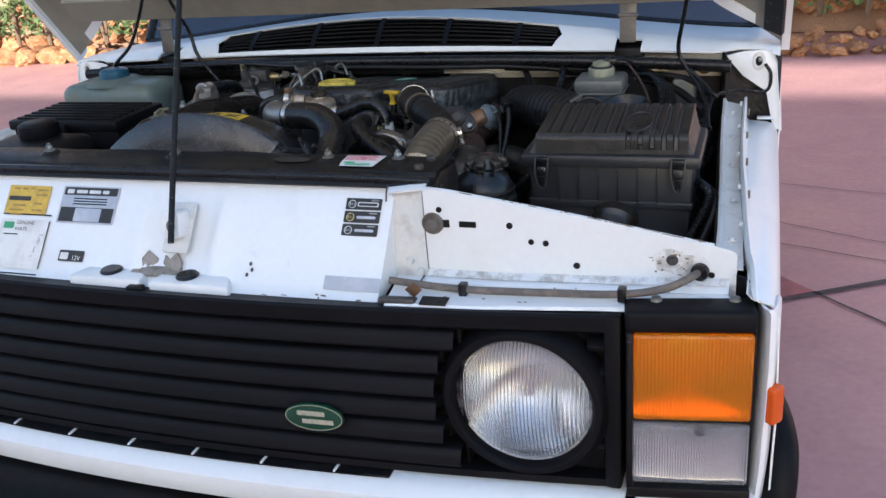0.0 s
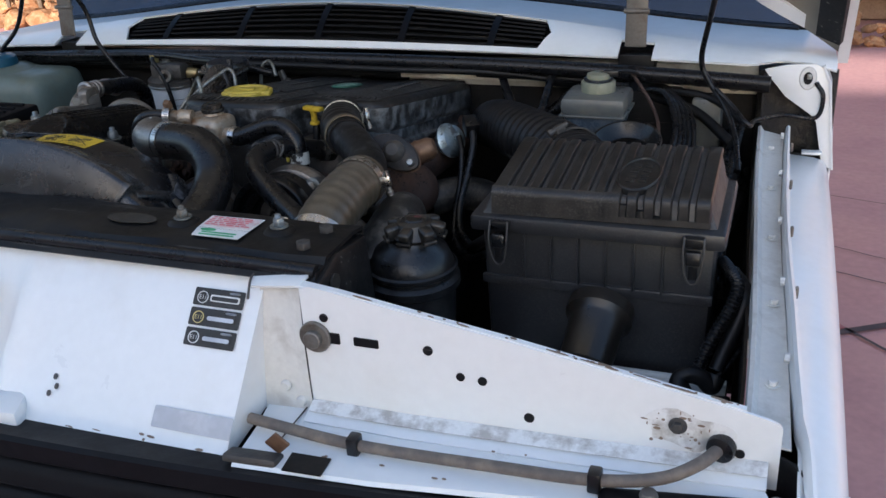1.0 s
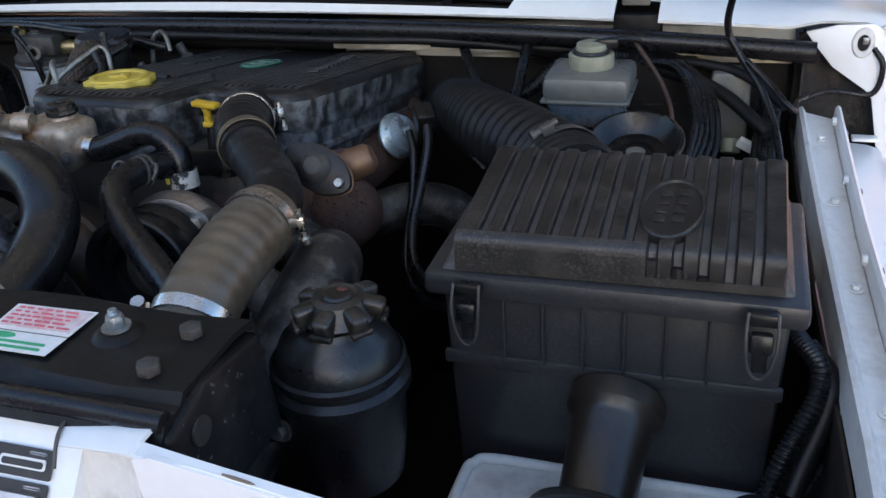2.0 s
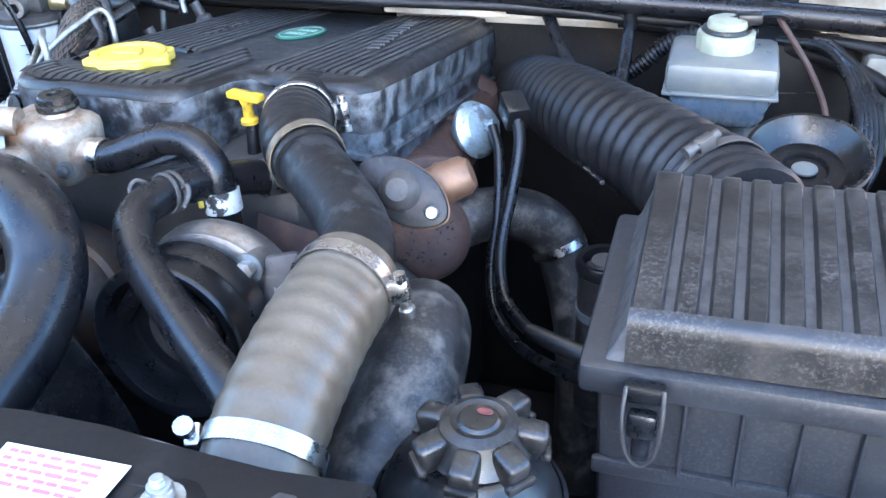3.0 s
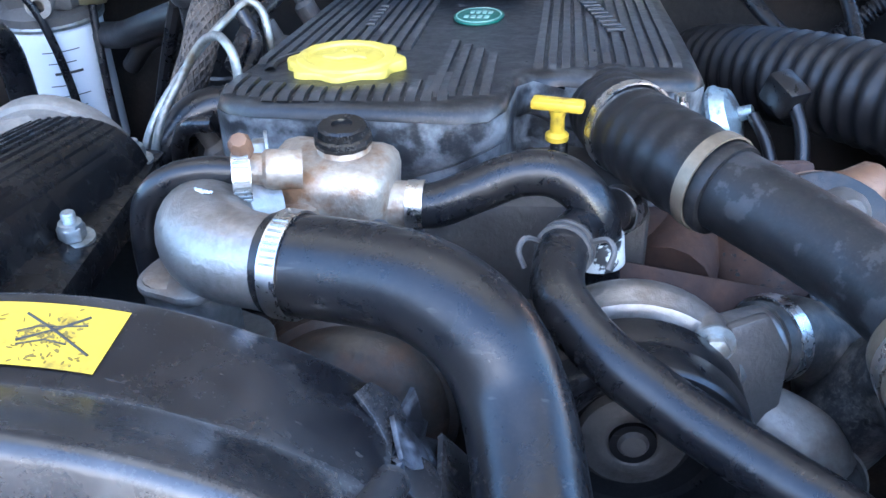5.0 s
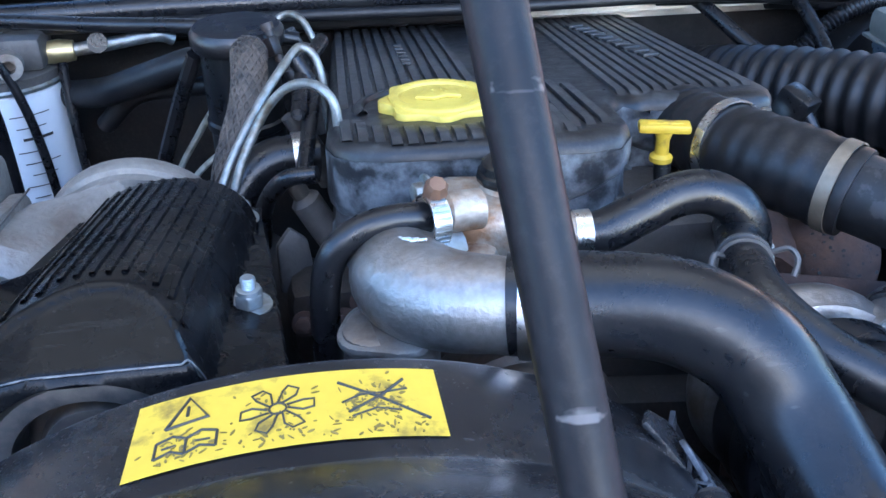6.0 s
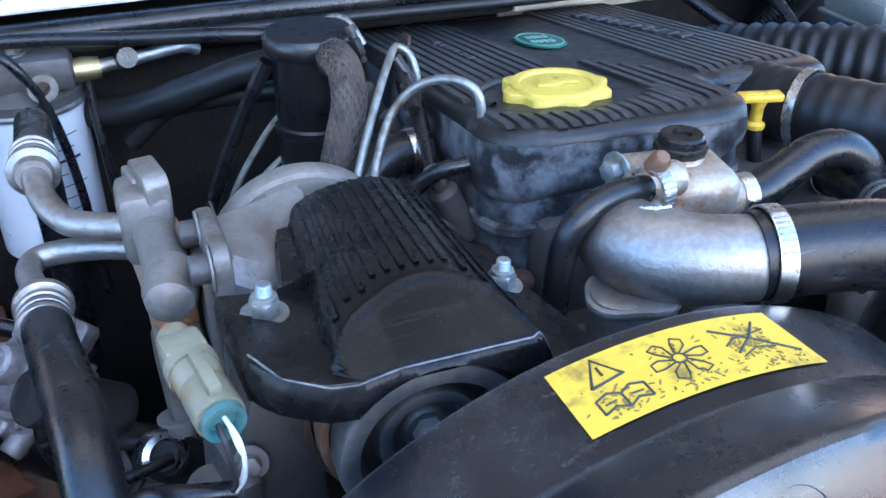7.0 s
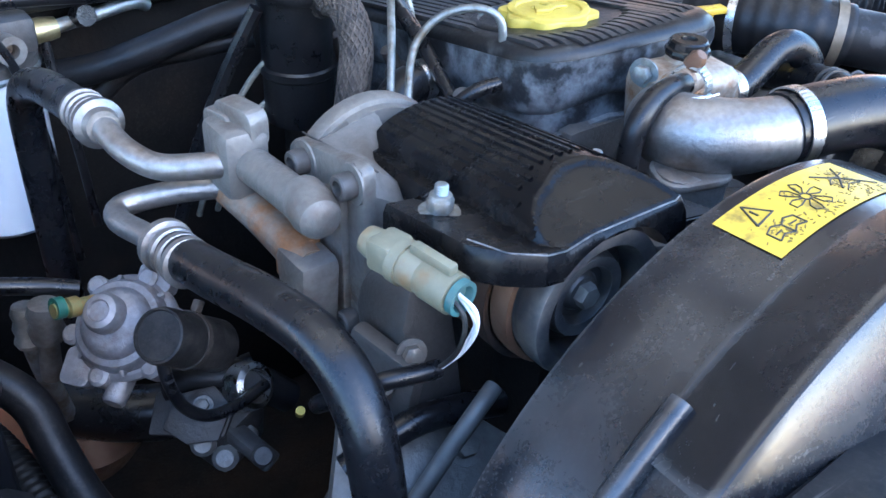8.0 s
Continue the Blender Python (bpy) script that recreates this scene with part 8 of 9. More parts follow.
hose("lower_pipe", [(-0.265, 0.425, 1.040), (-0.230, 0.420, 1.056), (-0.200, 0.418, 1.054), (-0.165, 0.415, 1.045)], 0.0085, RUBBER, "black pipe under the compressor", "hose", "engine bay cables", 14)
hose("lower_pipe", [(-0.25, 0.40, 1.000), (-0.234, 0.40, 1.021), (-0.212, 0.40, 1.048), (-0.196, 0.40, 1.066), (-0.18, 0.405, 1.072)], 0.0052, material("dull bracket pipe", (0.14, 0.135, 0.125), 0.5, metal=0.4), "thin pale pipe under the compressor", "pipe", "engine bay cables", 12)
hose("lower_pipe", [(-0.36, 0.70, 0.92), (-0.315, 0.66, 0.92), (-0.276, 0.642, 0.92), (-0.22, 0.63, 0.93)], 0.022, RUBBER, "thick dark hose low beside the engine", "hose", "coolant hoses", 16)
hose("heat_plate", [(-0.37, 0.70, 0.88), (-0.34, 0.68, 0.885), (-0.31, 0.69, 0.88)], [0.02, 0.03, 0.02], COPPER, "rusty brown frame rail below the hoses", "frame rail", "", 8)

RUSTO = material("orange rust", (0.17, 0.065, 0.028), 0.85, other=(0.10, 0.045, 0.022), amount=0.7, scale=20, fine=160, grain=0.3, bump=0.4)
rail = thing("frame_rail", (-0.40, 0.70, 0.80), "rust-orange chassis rail showing below the hoses", "frame rail")
part("rail_side", box((0.10, 0.40, 0.10), pose(-0.42, 0.78, 0.83, 0, 12, 8), 0.008), RUSTO, rail)
part("rail_web", box((0.012, 0.09, 0.04), pose(-0.352, 0.71, 0.88, 0, 20, -25), 0.003), RUSTO, rail)
part("rail_lip", box((0.05, 0.10, 0.008), pose(-0.372, 0.705, 0.905, 8, 0, 20), 0.003), RUSTO, rail)
BRASS = material("stained brass", (0.26, 0.15, 0.045), 0.45, metal=0.6, other=(0.05, 0.22, 0.10), amount=0.5, scale=60)
fit_ = thing("brass_fitting", (-0.358, 0.59, 1.055), "brass hose fitting with a green collar on the pump", "fitting")
part("stem", lathe([(0, -0.016), (0.006, -0.016), (0.006, -0.004), (0.0085, -0.003), (0.0085, 0.004), (0.006, 0.005), (0.006, 0.014), (0, 0.014)], axis((-0.347, 0.600, 1.0735), (-1, -0.2, 0.25)) @ Matrix.Diagonal((0.75, 0.75, 0.9, 1)), 14), BRASS, fit_)
part("collar", lathe([(0.0062, -0.003), (0.0095, -0.003), (0.0095, 0.003), (0.0062, 0.003), (0.0062, -0.003)], axis((-0.3556, 0.599, 1.0767), (-1, -0.2, 0.25)) @ Matrix.Diagonal((0.72, 0.72, 0.9, 1)), 16), material("dark green collar", (0.012, 0.08, 0.05), 0.5, other=(0.02, 0.06, 0.05), amount=0.7, scale=120), fit_)
for x, y, z in ((-0.366, 0.660, 1.030),):
    line_ = thing("pipe_union", (x, y, z), "dull alloy pipe union beside the diaphragm pump", "union", "pipe unions")
    part("ferrule", lathe([(0, -0.020), (0.010, -0.020), (0.0125, -0.016), (0.0105, -0.010), (0.0125, -0.004), (0.0105, 0.002), (0.0125, 0.008), (0.0105, 0.014), (0, 0.014)], axis((x, y, z), (0.1, 0.1, 1)) @ Matrix.Diagonal((0.75, 0.75, 0.9, 1)), 18), ALLOY, line_)
    part("pipe", tube([(x, y, z - 0.015), (x + 0.004, y + 0.004, z - 0.05), (x + 0.012, y + 0.012, z - 0.10)], 0.0072, 12, 4), ZINC, line_)
hose("clutter_hose", [(-0.30, 0.60, 0.985), (-0.275, 0.585, 0.992), (-0.250, 0.575, 0.985), (-0.225, 0.57, 0.96)], 0.012, DUCT, "short black hose behind the regulator", "hose", "engine bay cables", 14)
clutter = thing("bracket_plate", (-0.285, 0.545, 0.965), "pale grimy metal bracket with slots low in the bay", "bracket")
PLM = axis((-0.2925, 0.566, 0.983), (-0.35, -0.55, 0.75))
part("plate", prism([(-0.022, -0.010), (-0.006, -0.020), (0.014, -0.018), (0.022, 0.004), (0.010, 0.018), (-0.016, 0.012)], 0.004, PLM, 0.001), DARKCAST, clutter)
part("slot", prism(rounded(0.010, 0.004, 0.0018, 3), 0.001, PLM @ pose(-0.004, -0.004, 0.0042)), INK, clutter)
hex_bolt(clutter, (-0.290, 0.562, 0.992), (-0.35, -0.55, 0.75), 0.0045, GREYCAST)
part("arm", box((0.016, 0.050, 0.010), pose(-0.268, 0.552, 0.955, 30, 10, 35), 0.003), DARKCAST, clutter)
part("lug", lathe([(0, -0.02), (0.008, -0.02), (0.008, 0.006), (0.006, 0.009), (0, 0.009)], axis((-0.262, 0.540, 0.948), (-0.2, -0.6, 0.6)), 16), DARKCAST, clutter)

# ---- rear left of the engine: fuel filter, breather, steel pipes ----
ff = thing("fuel_filter", (-0.322, 0.93, 0.93), "white fuel filter canister on a grey alloy head", "fuel filter")
part("canister", lathe([(0, 0), (0.041, 0), (0.047, 0.006), (0.048, 0.135), (0.049, 0.140), (0.045, 0.146), (0, 0.146)], pose(-0.3165, 0.922, 0.960), 40), CANISTER, ff)
part("head", lathe([(0, 0), (0.050, 0), (0.051, 0.010), (0.038, 0.020), (0.024, 0.045), (0.012, 0.050), (0, 0.050)], pose(-0.3165, 0.922, 1.106), 34), DARKCAST, ff)
part("rim", lathe([(0.0485, 0.0), (0.0515, 0.0), (0.0520, 0.003), (0.0500, 0.005), (0.0485, 0.0)], pose(-0.3165, 0.922, 1.103), 40), ZINC, ff)
for a in (200, 245, 290, 330):
    part("head_rib", box((0.004, 0.026, 0.020), pose(-0.3165, 0.922, 1.118) @ pose(0, 0, 0, 0, 0, a) @ pose(0, 0.034, 0), 0.001), DARKCAST, ff)
hex_bolt(ff, (-0.3165, 0.905, 1.150), (0, 0, 1), 0.008, ZINC)
part("head_block", box((0.07, 0.045, 0.03), pose(-0.306, 0.905, 1.136), 0.006), DARKCAST, ff)
part("port", lathe([(0.006, 0), (0.012, 0), (0.012, 0.02), (0.006, 0.02), (0.006, 0.008), (0, 0.008)], axis((-0.300, 0.886, 1.131), (0.2, -1, 0.05)), 20), GREYCAST, ff)
for k in range(9):
    part("print_bar", sheet([[(-0.3165 + 0.0486 * math.cos(a), 0.922 + 0.0486 * math.sin(a), z) for a in np.linspace(radians(-82 + 4 * (k % 3)), radians(-40 - 7 * (k % 4) + (12 if k == 2 else 0)), 8)] for z in (1.082 - 0.0115 * k, 1.082 - 0.0115 * k + (0.0028 if k == 2 else 0.0010))]), INK, ff)
part("union", lathe([(0, 0), (0.008, 0), (0.008, 0.02), (0, 0.02)], pose(-0.335, 0.895, 1.145), 8), material("brass", (0.45, 0.36, 0.16), 0.35, metal=0.9), ff)
hose("fuel_pipe", [(-0.335, 0.89, 1.160), (-0.318, 0.868, 1.158), (-0.298, 0.868, 1.12), (-0.286, 0.868, 1.05), (-0.280, 0.865, 0.93)], 0.0042, RUBBER, "thin black fuel pipe down the filter canister", "pipe", "fuel pipes", 10)
hose("fuel_pipe", [(-0.262, 0.905, 1.125), (-0.262, 0.90, 1.10), (-0.258, 0.885, 1.03), (-0.255, 0.88, 0.95)], 0.0042, RUBBER, "thin black fuel pipe beside the filter", "pipe", "fuel pipes", 10)
union = thing("banjo_union", (-0.262, 0.91, 1.12), "brass banjo union with an alloy pipe", "union")
part("banjo", lathe([(0, -0.012), (0.010, -0.012), (0.011, 0.0), (0.009, 0.012), (0, 0.012)], axis((-0.262, 0.908, 1.130), (1, 0.1, 0)), 16), material("tarnished brass", (0.40, 0.34, 0.18), 0.4, metal=0.9), union)
part("pipe", tube([(-0.25, 0.91, 1.13), (-0.22, 0.915, 1.132), (-0.18, 0.92, 1.136), (-0.165, 0.925, 1.13)], 0.006, 12, 5), ZINC, union)
part("nut", lathe([(0, -0.008), (0.009, -0.008), (0.009, 0.008), (0, 0.008)], axis((-0.228, 0.905, 1.137), (0.2, -1, 0.3)), 12), PLASTIC, union)
hose("heater_hose", [(-0.108, 0.815, 1.150), (-0.140, 0.830, 1.140), (-0.180, 0.850, 1.122), (-0.225, 0.880, 1.100), (-0.270, 0.925, 1.082), (-0.300, 0.975, 1.06)], 0.0130, DUCT, "black heater hose crossing behind the engine", "hose", "coolant hoses", 16)
hose("heater_hose", [(-0.108, 0.83, 1.120), (-0.15, 0.85, 1.112), (-0.20, 0.88, 1.095), (-0.235, 0.90, 1.06)], 0.009, DUCT, "lower black heater hose behind the engine", "hose", "coolant hoses", 14)
breather = thing("breather_canister", (-0.10, 0.765, 1.0), "black breather canister with a flat cap", "canister")
part("canister", lathe([(0, -0.12), (0.028, -0.12), (0.030, -0.11), (0.030, -0.078), (0.032, -0.076), (0.032, -0.070), (0.030, -0.068), (0.030, -0.01), (0, -0.01)], pose(-0.094, 0.777, 1.182), 32), PLASTIC, breather)
part("cap", lathe([(0, -0.014), (0.034, -0.014), (0.036, -0.010), (0.036, -0.002), (0.033, 0.002), (0, 0.003)], pose(-0.094, 0.777, 1.185), 36), PLASTIC, breather)
woven = [(-0.084, 0.752, 1.170), (-0.084, 0.732, 1.178), (-0.083, 0.712, 1.173), (-0.086, 0.696, 1.155), (-0.096, 0.684, 1.130), (-0.105, 0.676, 1.10), (-0.11, 0.668, 1.03)]
braided = hose("braided_hose", woven, 0.0118, BRAID, "woven fabric hose curving down from the breather", "hose", "coolant hoses", 18, 8, None, ())
clamp_band(braided, (-0.084, 0.741, 1.1755), (0, -1, 0.35), 0.0128, 0.006, KNOBBY, (1, 0, 0.3))
line = spline(woven, 10)
for turn in (1, -1):
    for k in range(14):
        side, pts = None, []
        for i, q in enumerate(line):
            d = (line[min(i + 1, len(line) - 1)] - line[max(i - 1, 0)]).normalized()
            side = d.orthogonal().normalized() if side is None else (side - d * side.dot(d)).normalized()
            a = 2 * math.pi * k / 14 + turn * i * 0.13
            pts.append(q + 0.0120 * (math.cos(a) * side + math.sin(a) * d.cross(side)))
        part("strand", tube(pts, 0.0013, 5, 1, raw=True), BRAID, braided)
hose("rubber_hose", [(-0.04, 0.66, 1.128), (-0.068, 0.655, 1.130), (-0.09, 0.645, 1.118), (-0.108, 0.63, 1.09), (-0.115, 0.62, 1.02)], 0.0155, RUBBER, "short black hose clamped to the cylinder head", "hose", "coolant hoses", 18, 8, None, (((-0.052, 0.658, 1.130), (-1, -0.1, 0), 0.0158, None),))
PIPE = material("dull stained pipe", (0.24, 0.25, 0.24), 0.36, metal=0.7, other=(0.10, 0.08, 0.05), amount=0.9, scale=50, fine=260, bump=0.2)
for pts, lb in (([(-0.118, 0.60, 1.06), (-0.104, 0.622, 1.125), (-0.078, 0.660, 1.165), (-0.052, 0.700, 1.188), (-0.044, 0.707, 1.190), (-0.036, 0.705, 1.183), (-0.032, 0.70, 1.165), (-0.03, 0.70, 1.13)], "bent steel injector pipe, dull with age"),
               ([(-0.108, 0.60, 1.06), (-0.094, 0.615, 1.130), (-0.076, 0.636, 1.165), (-0.060, 0.635, 1.186), (-0.045, 0.622, 1.197), (-0.033, 0.606, 1.199), (-0.026, 0.598, 1.190), (-0.025, 0.596, 1.165)], "hooked steel injector pipe, dull with age"),
               ([(-0.075, 0.84, 1.12), (-0.070, 0.845, 1.16), (-0.058, 0.848, 1.171), (-0.045, 0.84, 1.168), (-0.035, 0.83, 1.15)], "steel injector pipe looping over the head")):
    hose("injector_pipe", pts, 0.0031, PIPE, lb, "pipe", "injector pipes", 10)
for pts in ([(-0.05, 0.70, 1.185), (-0.040, 0.69, 1.165), (-0.044, 0.66, 1.15), (-0.05, 0.62, 1.13)], [(-0.03, 0.735, 1.186), (-0.045, 0.70, 1.175), (-0.05, 0.66, 1.16)], [(-0.04, 0.58, 1.155), (-0.06, 0.585, 1.15), (-0.075, 0.60, 1.125), (-0.08, 0.61, 1.09)]):
    hose("leak_off_pipe", pts, 0.0056, RUBBER, "thin black leak-off pipe by the injectors", "pipe", "injector pipes", 10)
for k in range(3):
    hose("steel_line", [(-0.20 + 0.018 * k, 0.815, 0.97), (-0.177 + 0.013 * k, 0.807 - 0.01 * k, 1.045), (-0.150 + 0.015 * k, 0.792, 1.115 - 0.02 * k), (-0.128 + 0.012 * k, 0.778, 1.165 - 0.04 * k)], 0.0028 if k else 0.0062, RUBBER if not k else material("stained steel line", (0.28, 0.28, 0.24), 0.45, metal=0.6, other=(0.12, 0.1, 0.07), amount=0.8, scale=60), "thin line rising behind the compressor", "pipe", "injector pipes", 8)
for k in range(4):
    part("injector", lathe([(0, -0.03), (0.010, -0.03), (0.010, 0.01), (0.006, 0.014), (0.006, 0.03), (0, 0.03)], axis((-0.045, 0.60 + 0.095 * k, 1.118), (-0.5, 0, 1)), 16), DARKCAST, engine)
part("injection_pump", lathe([(0, -0.06), (0.05, -0.06), (0.055, 0.0), (0.045, 0.04), (0, 0.04)], axis((-0.11, 0.62, 1.02), (0, -1, 0)), 28), DARKCAST, engine)
part("front_boss", box((0.05, 0.05, 0.06), pose(-0.040, 0.565, 1.065), 0.012), GRIME, engine)
for k in range(4):
    hex_bolt(engine, (-0.055 + 0.012 * k, 0.538, 1.075 + 0.012 * (k % 2)), (-0.2, -1, 0.4), 0.0055, RUST)
part("lifting_eye", prism([(-0.012, -0.02), (0.012, -0.02), (0.010, 0.012), (0.0, 0.022), (-0.010, 0.012)], 0.006, pose(-0.060, 0.575, 1.100, 80, 0, 20), 0.002), DARKCAST, engine)
part("rocker_base", prism([(-0.02, 0.565), (0.125, 0.57), (0.15, 0.63), (0.25, 0.62), (0.25, 0.93), (-0.02, 0.93)], 0.05, pose(0, 0, 1.065), 0.008), GRIME, engine)

# ---- right side: air filter box, reservoirs ----
LIDP = material("dusty brown-black lid plastic", (0.010, 0.0095, 0.009), 0.34, rough_var=0.1, other=(0.055, 0.046, 0.038), amount=0.45, scale=34, fine=240, grain=0.3, bump=0.12, edge=(0.46, 0.72), dust=0.45, spec=0.45)
af = thing("air_filter_box", (0.61, 0.46, 0.91), "black plastic air filter box with a ribbed lid", "air filter")
part("box_body", box((0.262, 0.150, 0.20), pose(0.612, 0.462, 1.006), 0.008, taper=0.96), BOXP, af)
part("lip", box((0.282, 0.176, 0.020), pose(0.6125, 0.461, 1.1085), 0.005), BOXP, af)
bm = bmesh.new()
ring0 = [(0.484, 0.379), (0.744, 0.385), (0.744, 0.546), (0.484, 0.546)]
ring1 = [(0.4975, 0.3865), (0.7335, 0.3905), (0.7335, 0.5290), (0.4990, 0.5290)]


def lid_z(y):
    """The lid's top, rising towards the bulkhead."""
    return 1.1505 + 0.117 * (y - 0.388)


zs = ((1.118, ring0), (1.124, [(x + (0.004 if x < 0.6 else -0.004), y + (0.004 if y < 0.45 else -0.004)) for x, y in ring0]), (None, ring1))
lay = []
for z, ring in zs:
    lay.append([bm.verts.new((x, y, z or lid_z(y) - 0.0050)) for x, y in ring])
for a, b in zip(lay, lay[1:]):
    for k in range(4):
        bm.faces.new((a[k], a[(k + 1) % 4], b[(k + 1) % 4], b[k]))
bm.faces.new(lay[-1])
bm.faces.new(lay[0])
bmesh.ops.recalc_face_normals(bm, faces=bm.faces)
bmesh.ops.bevel(bm, geom=bm.edges[:], offset=0.003, segments=2, profile=0.5, affect="EDGES")
lidp = part("lid", bm, material("dust settled in the grooves", (0.050, 0.048, 0.047), 0.5, other=(0.012, 0.0115, 0.011), amount=0.8, scale=45, fine=240, grain=0.3, bump=0.15, edge=(0.5, 0.7)), af, "dusty ribbed lid")


def ridge(x0, x1, line):
    """A raised band of the lid between two grooves; line: (y, z) from the front edge back."""
    w = ((x0 - 0.0008, -0.0056), (x0 - 0.0002, -0.0015), (x0 + 0.0010, 0.0), (x1 - 0.0010, 0.0), (x1 + 0.0002, -0.0015), (x1 + 0.0008, -0.0056))
    rows = []
    for i, (y, z) in enumerate(line):
        a, b = line[max(i - 1, 0)], line[min(i + 1, len(line) - 1)]
        d = Vector((0, b[0] - a[0], b[1] - a[1])).normalized()
        rows.append([(x, y - h * d.z, z + h * d.y) for x, h in w])
    part("lid_rib", sheet(rows, 0), LIDP, lidp, sharp=50)


def lid_front(skew):
    return [(0.3790 + skew, 1.1200), (0.3800 + skew, 1.1265), (0.3806 + skew, 1.1400), (0.3814 + skew, 1.1440), (0.3838 + skew, 1.1484), (0.3890 + skew, lid_z(0.389 + skew))]


for k in range(13):
    x = 0.50765 + 0.0181 * k
    front = lid_front(0.0045 * k / 12)
    back = [(y, lid_z(y)) for y in (0.42, 0.46, 0.50, 0.520)] + [(0.5265, lid_z(0.5265) - 0.0025), (0.5300, 1.150)]
    ridge(x - (0.0105 if k == 0 else 0.0056), x + (0.0100 if k == 12 else 0.0056), ([front[-1]] if k < 7 else front[1:]) + back)
    if 6 < k < 10:   # grooves beside the emblem run down the front face
        top = (1.1400, 1.1345, 1.1290)[k - 7]
        y_top = float(np.interp(top, [z for _, z in front], [y for y, _ in front]))
        ridge(x + 0.0050, x + 0.0131, [front[1], (y_top, top), (y_top + 0.0040, top + 0.0004), (y_top + 0.0060, top - 0.0040)])
a, b = lid_front(0.0), lid_front(0.0024)
part("lid_front", sheet([[(0.4965 + 0.1425 * j / 4, p[0] + (q[0] - p[0]) * j / 4, p[1] + (q[1] - p[1]) * j / 4) for j in range(5)] for p, q in zip(a, b)] + [[(0.4965 + 0.1425 * j / 4, 0.3915 + 0.0024 * j / 4, 1.1455) for j in range(5)]], 0), LIDP, lidp, "smooth front face of the lid", 50)
a, b = lid_front(0.0024)[:2], lid_front(0.0045)[:2]
part("lid_front", sheet([[(0.639, p[0], p[1]), (0.7355, q[0], q[1])] for p, q in zip(a, b)], 0), LIDP, lidp)
EMB = Matrix.Translation((0.6525, 0.4390, lid_z(0.4390) - 0.0050)) @ pose(0, 0, 0, 6.7, 0, -4)
part("lid_emblem", lathe([(0, 0.0058), (0.0205, 0.0058), (0.0210, 0.0076), (0.0232, 0.0078), (0.0240, 0.0066), (0.0243, -0.001), (0, -0.001)], EMB @ Matrix.Diagonal((1.0, 1.80, 1.0, 1)), 48), LIDP, lidp, "oval moulded emblem")
for k in range(2):
    for j in range(4):
        part("emblem_bar", box((0.0090, 0.0085, 0.0016), EMB @ pose(-0.0066 + 0.0132 * k, 0.0125 * (j - 1.5) + 0.003 * k, 0.0062), 0.0006), LIDP, lidp)
for k in range(6):
    x = 0.532 + 0.0312 * k
    part("body_rib", box((0.0025, 0.006, 0.062), pose(x, 0.386, 1.068), 0.0008), BOXP, af)
part("body_step", box((0.262, 0.006, 0.012), pose(0.612, 0.387, 1.034), 0.002), BOXP, af)
for x in (0.510, 0.722):
    cl = part("lid_clip", box((0.022, 0.010, 0.010), pose(x, 0.366, 1.112), 0.002), PLASTIC, af, "wire and plastic lid clip")
    part("wire_loop", tube([(x - 0.010, 0.362, 1.118), (x - 0.0105, 0.355, 1.100), (x - 0.008, 0.356, 1.078), (x - 0.003, 0.357, 1.068), (x + 0.003, 0.357, 1.068), (x + 0.008, 0.356, 1.078), (x + 0.0105, 0.355, 1.100), (x + 0.010, 0.362, 1.118)], 0.0012, 8, 5), DARKCAST, cl)
    part("latch", box((0.016, 0.010, 0.016), pose(x, 0.359, 1.096, -8), 0.003), PLASTIC, cl)
    part("latch_tongue", box((0.010, 0.006, 0.018), pose(x, 0.360, 1.080, 6), 0.002), PLASTIC, cl)
part("intake_snout", lathe([(0.030, -0.004), (0.038, 0.0), (0.038, 0.016), (0.033, 0.022), (0.031, 0.026), (0.0290, 0.085), (0.0300, 0.092), (0.046, 0.098), (0.048, 0.101), (0.044, 0.103), (0.028, 0.098), (0.0, 0.098)], axis((0.622, 0.388, 1.010), (-0.05, -0.90, -0.40)), 40), material("brown-black snout plastic", (0.017, 0.0135, 0.0105), 0.28, rough_var=0.08, other=(0.034, 0.027, 0.020), amount=0.5, scale=20, fine=240, grain=0.25, bump=0.05, dust=0.05, spec=0.5), af, "round black intake snout")
tray = thing("filter_tray", (0.61, 0.30, 0.92), "dirty white metal tray below the filter box", "tray")
part("tray_floor", prism([(0.500, 0.16), (0.765, 0.16), (0.765, 0.378), (0.52, 0.378), (0.505, 0.37), (0.500, 0.355)], 0.004, pose(0, 0, 0.930), 0.001), WHITE_DIRTY, tray)
part("tray_rim", tube([(0.500, 0.20, 0.934), (0.500, 0.35, 0.935), (0.505, 0.370, 0.936), (0.52, 0.379, 0.936), (0.60, 0.380, 0.935), (0.765, 0.381, 0.934)], 0.005, 10, 5), WHITE_DIRTY, tray)
part("tray_opening", prism([(0.655 + p, 0.315 + q) for p, q in rounded(0.055, 0.05, 0.012)], 0.0012, pose(0, 0, 0.9340)), BLACK, tray)

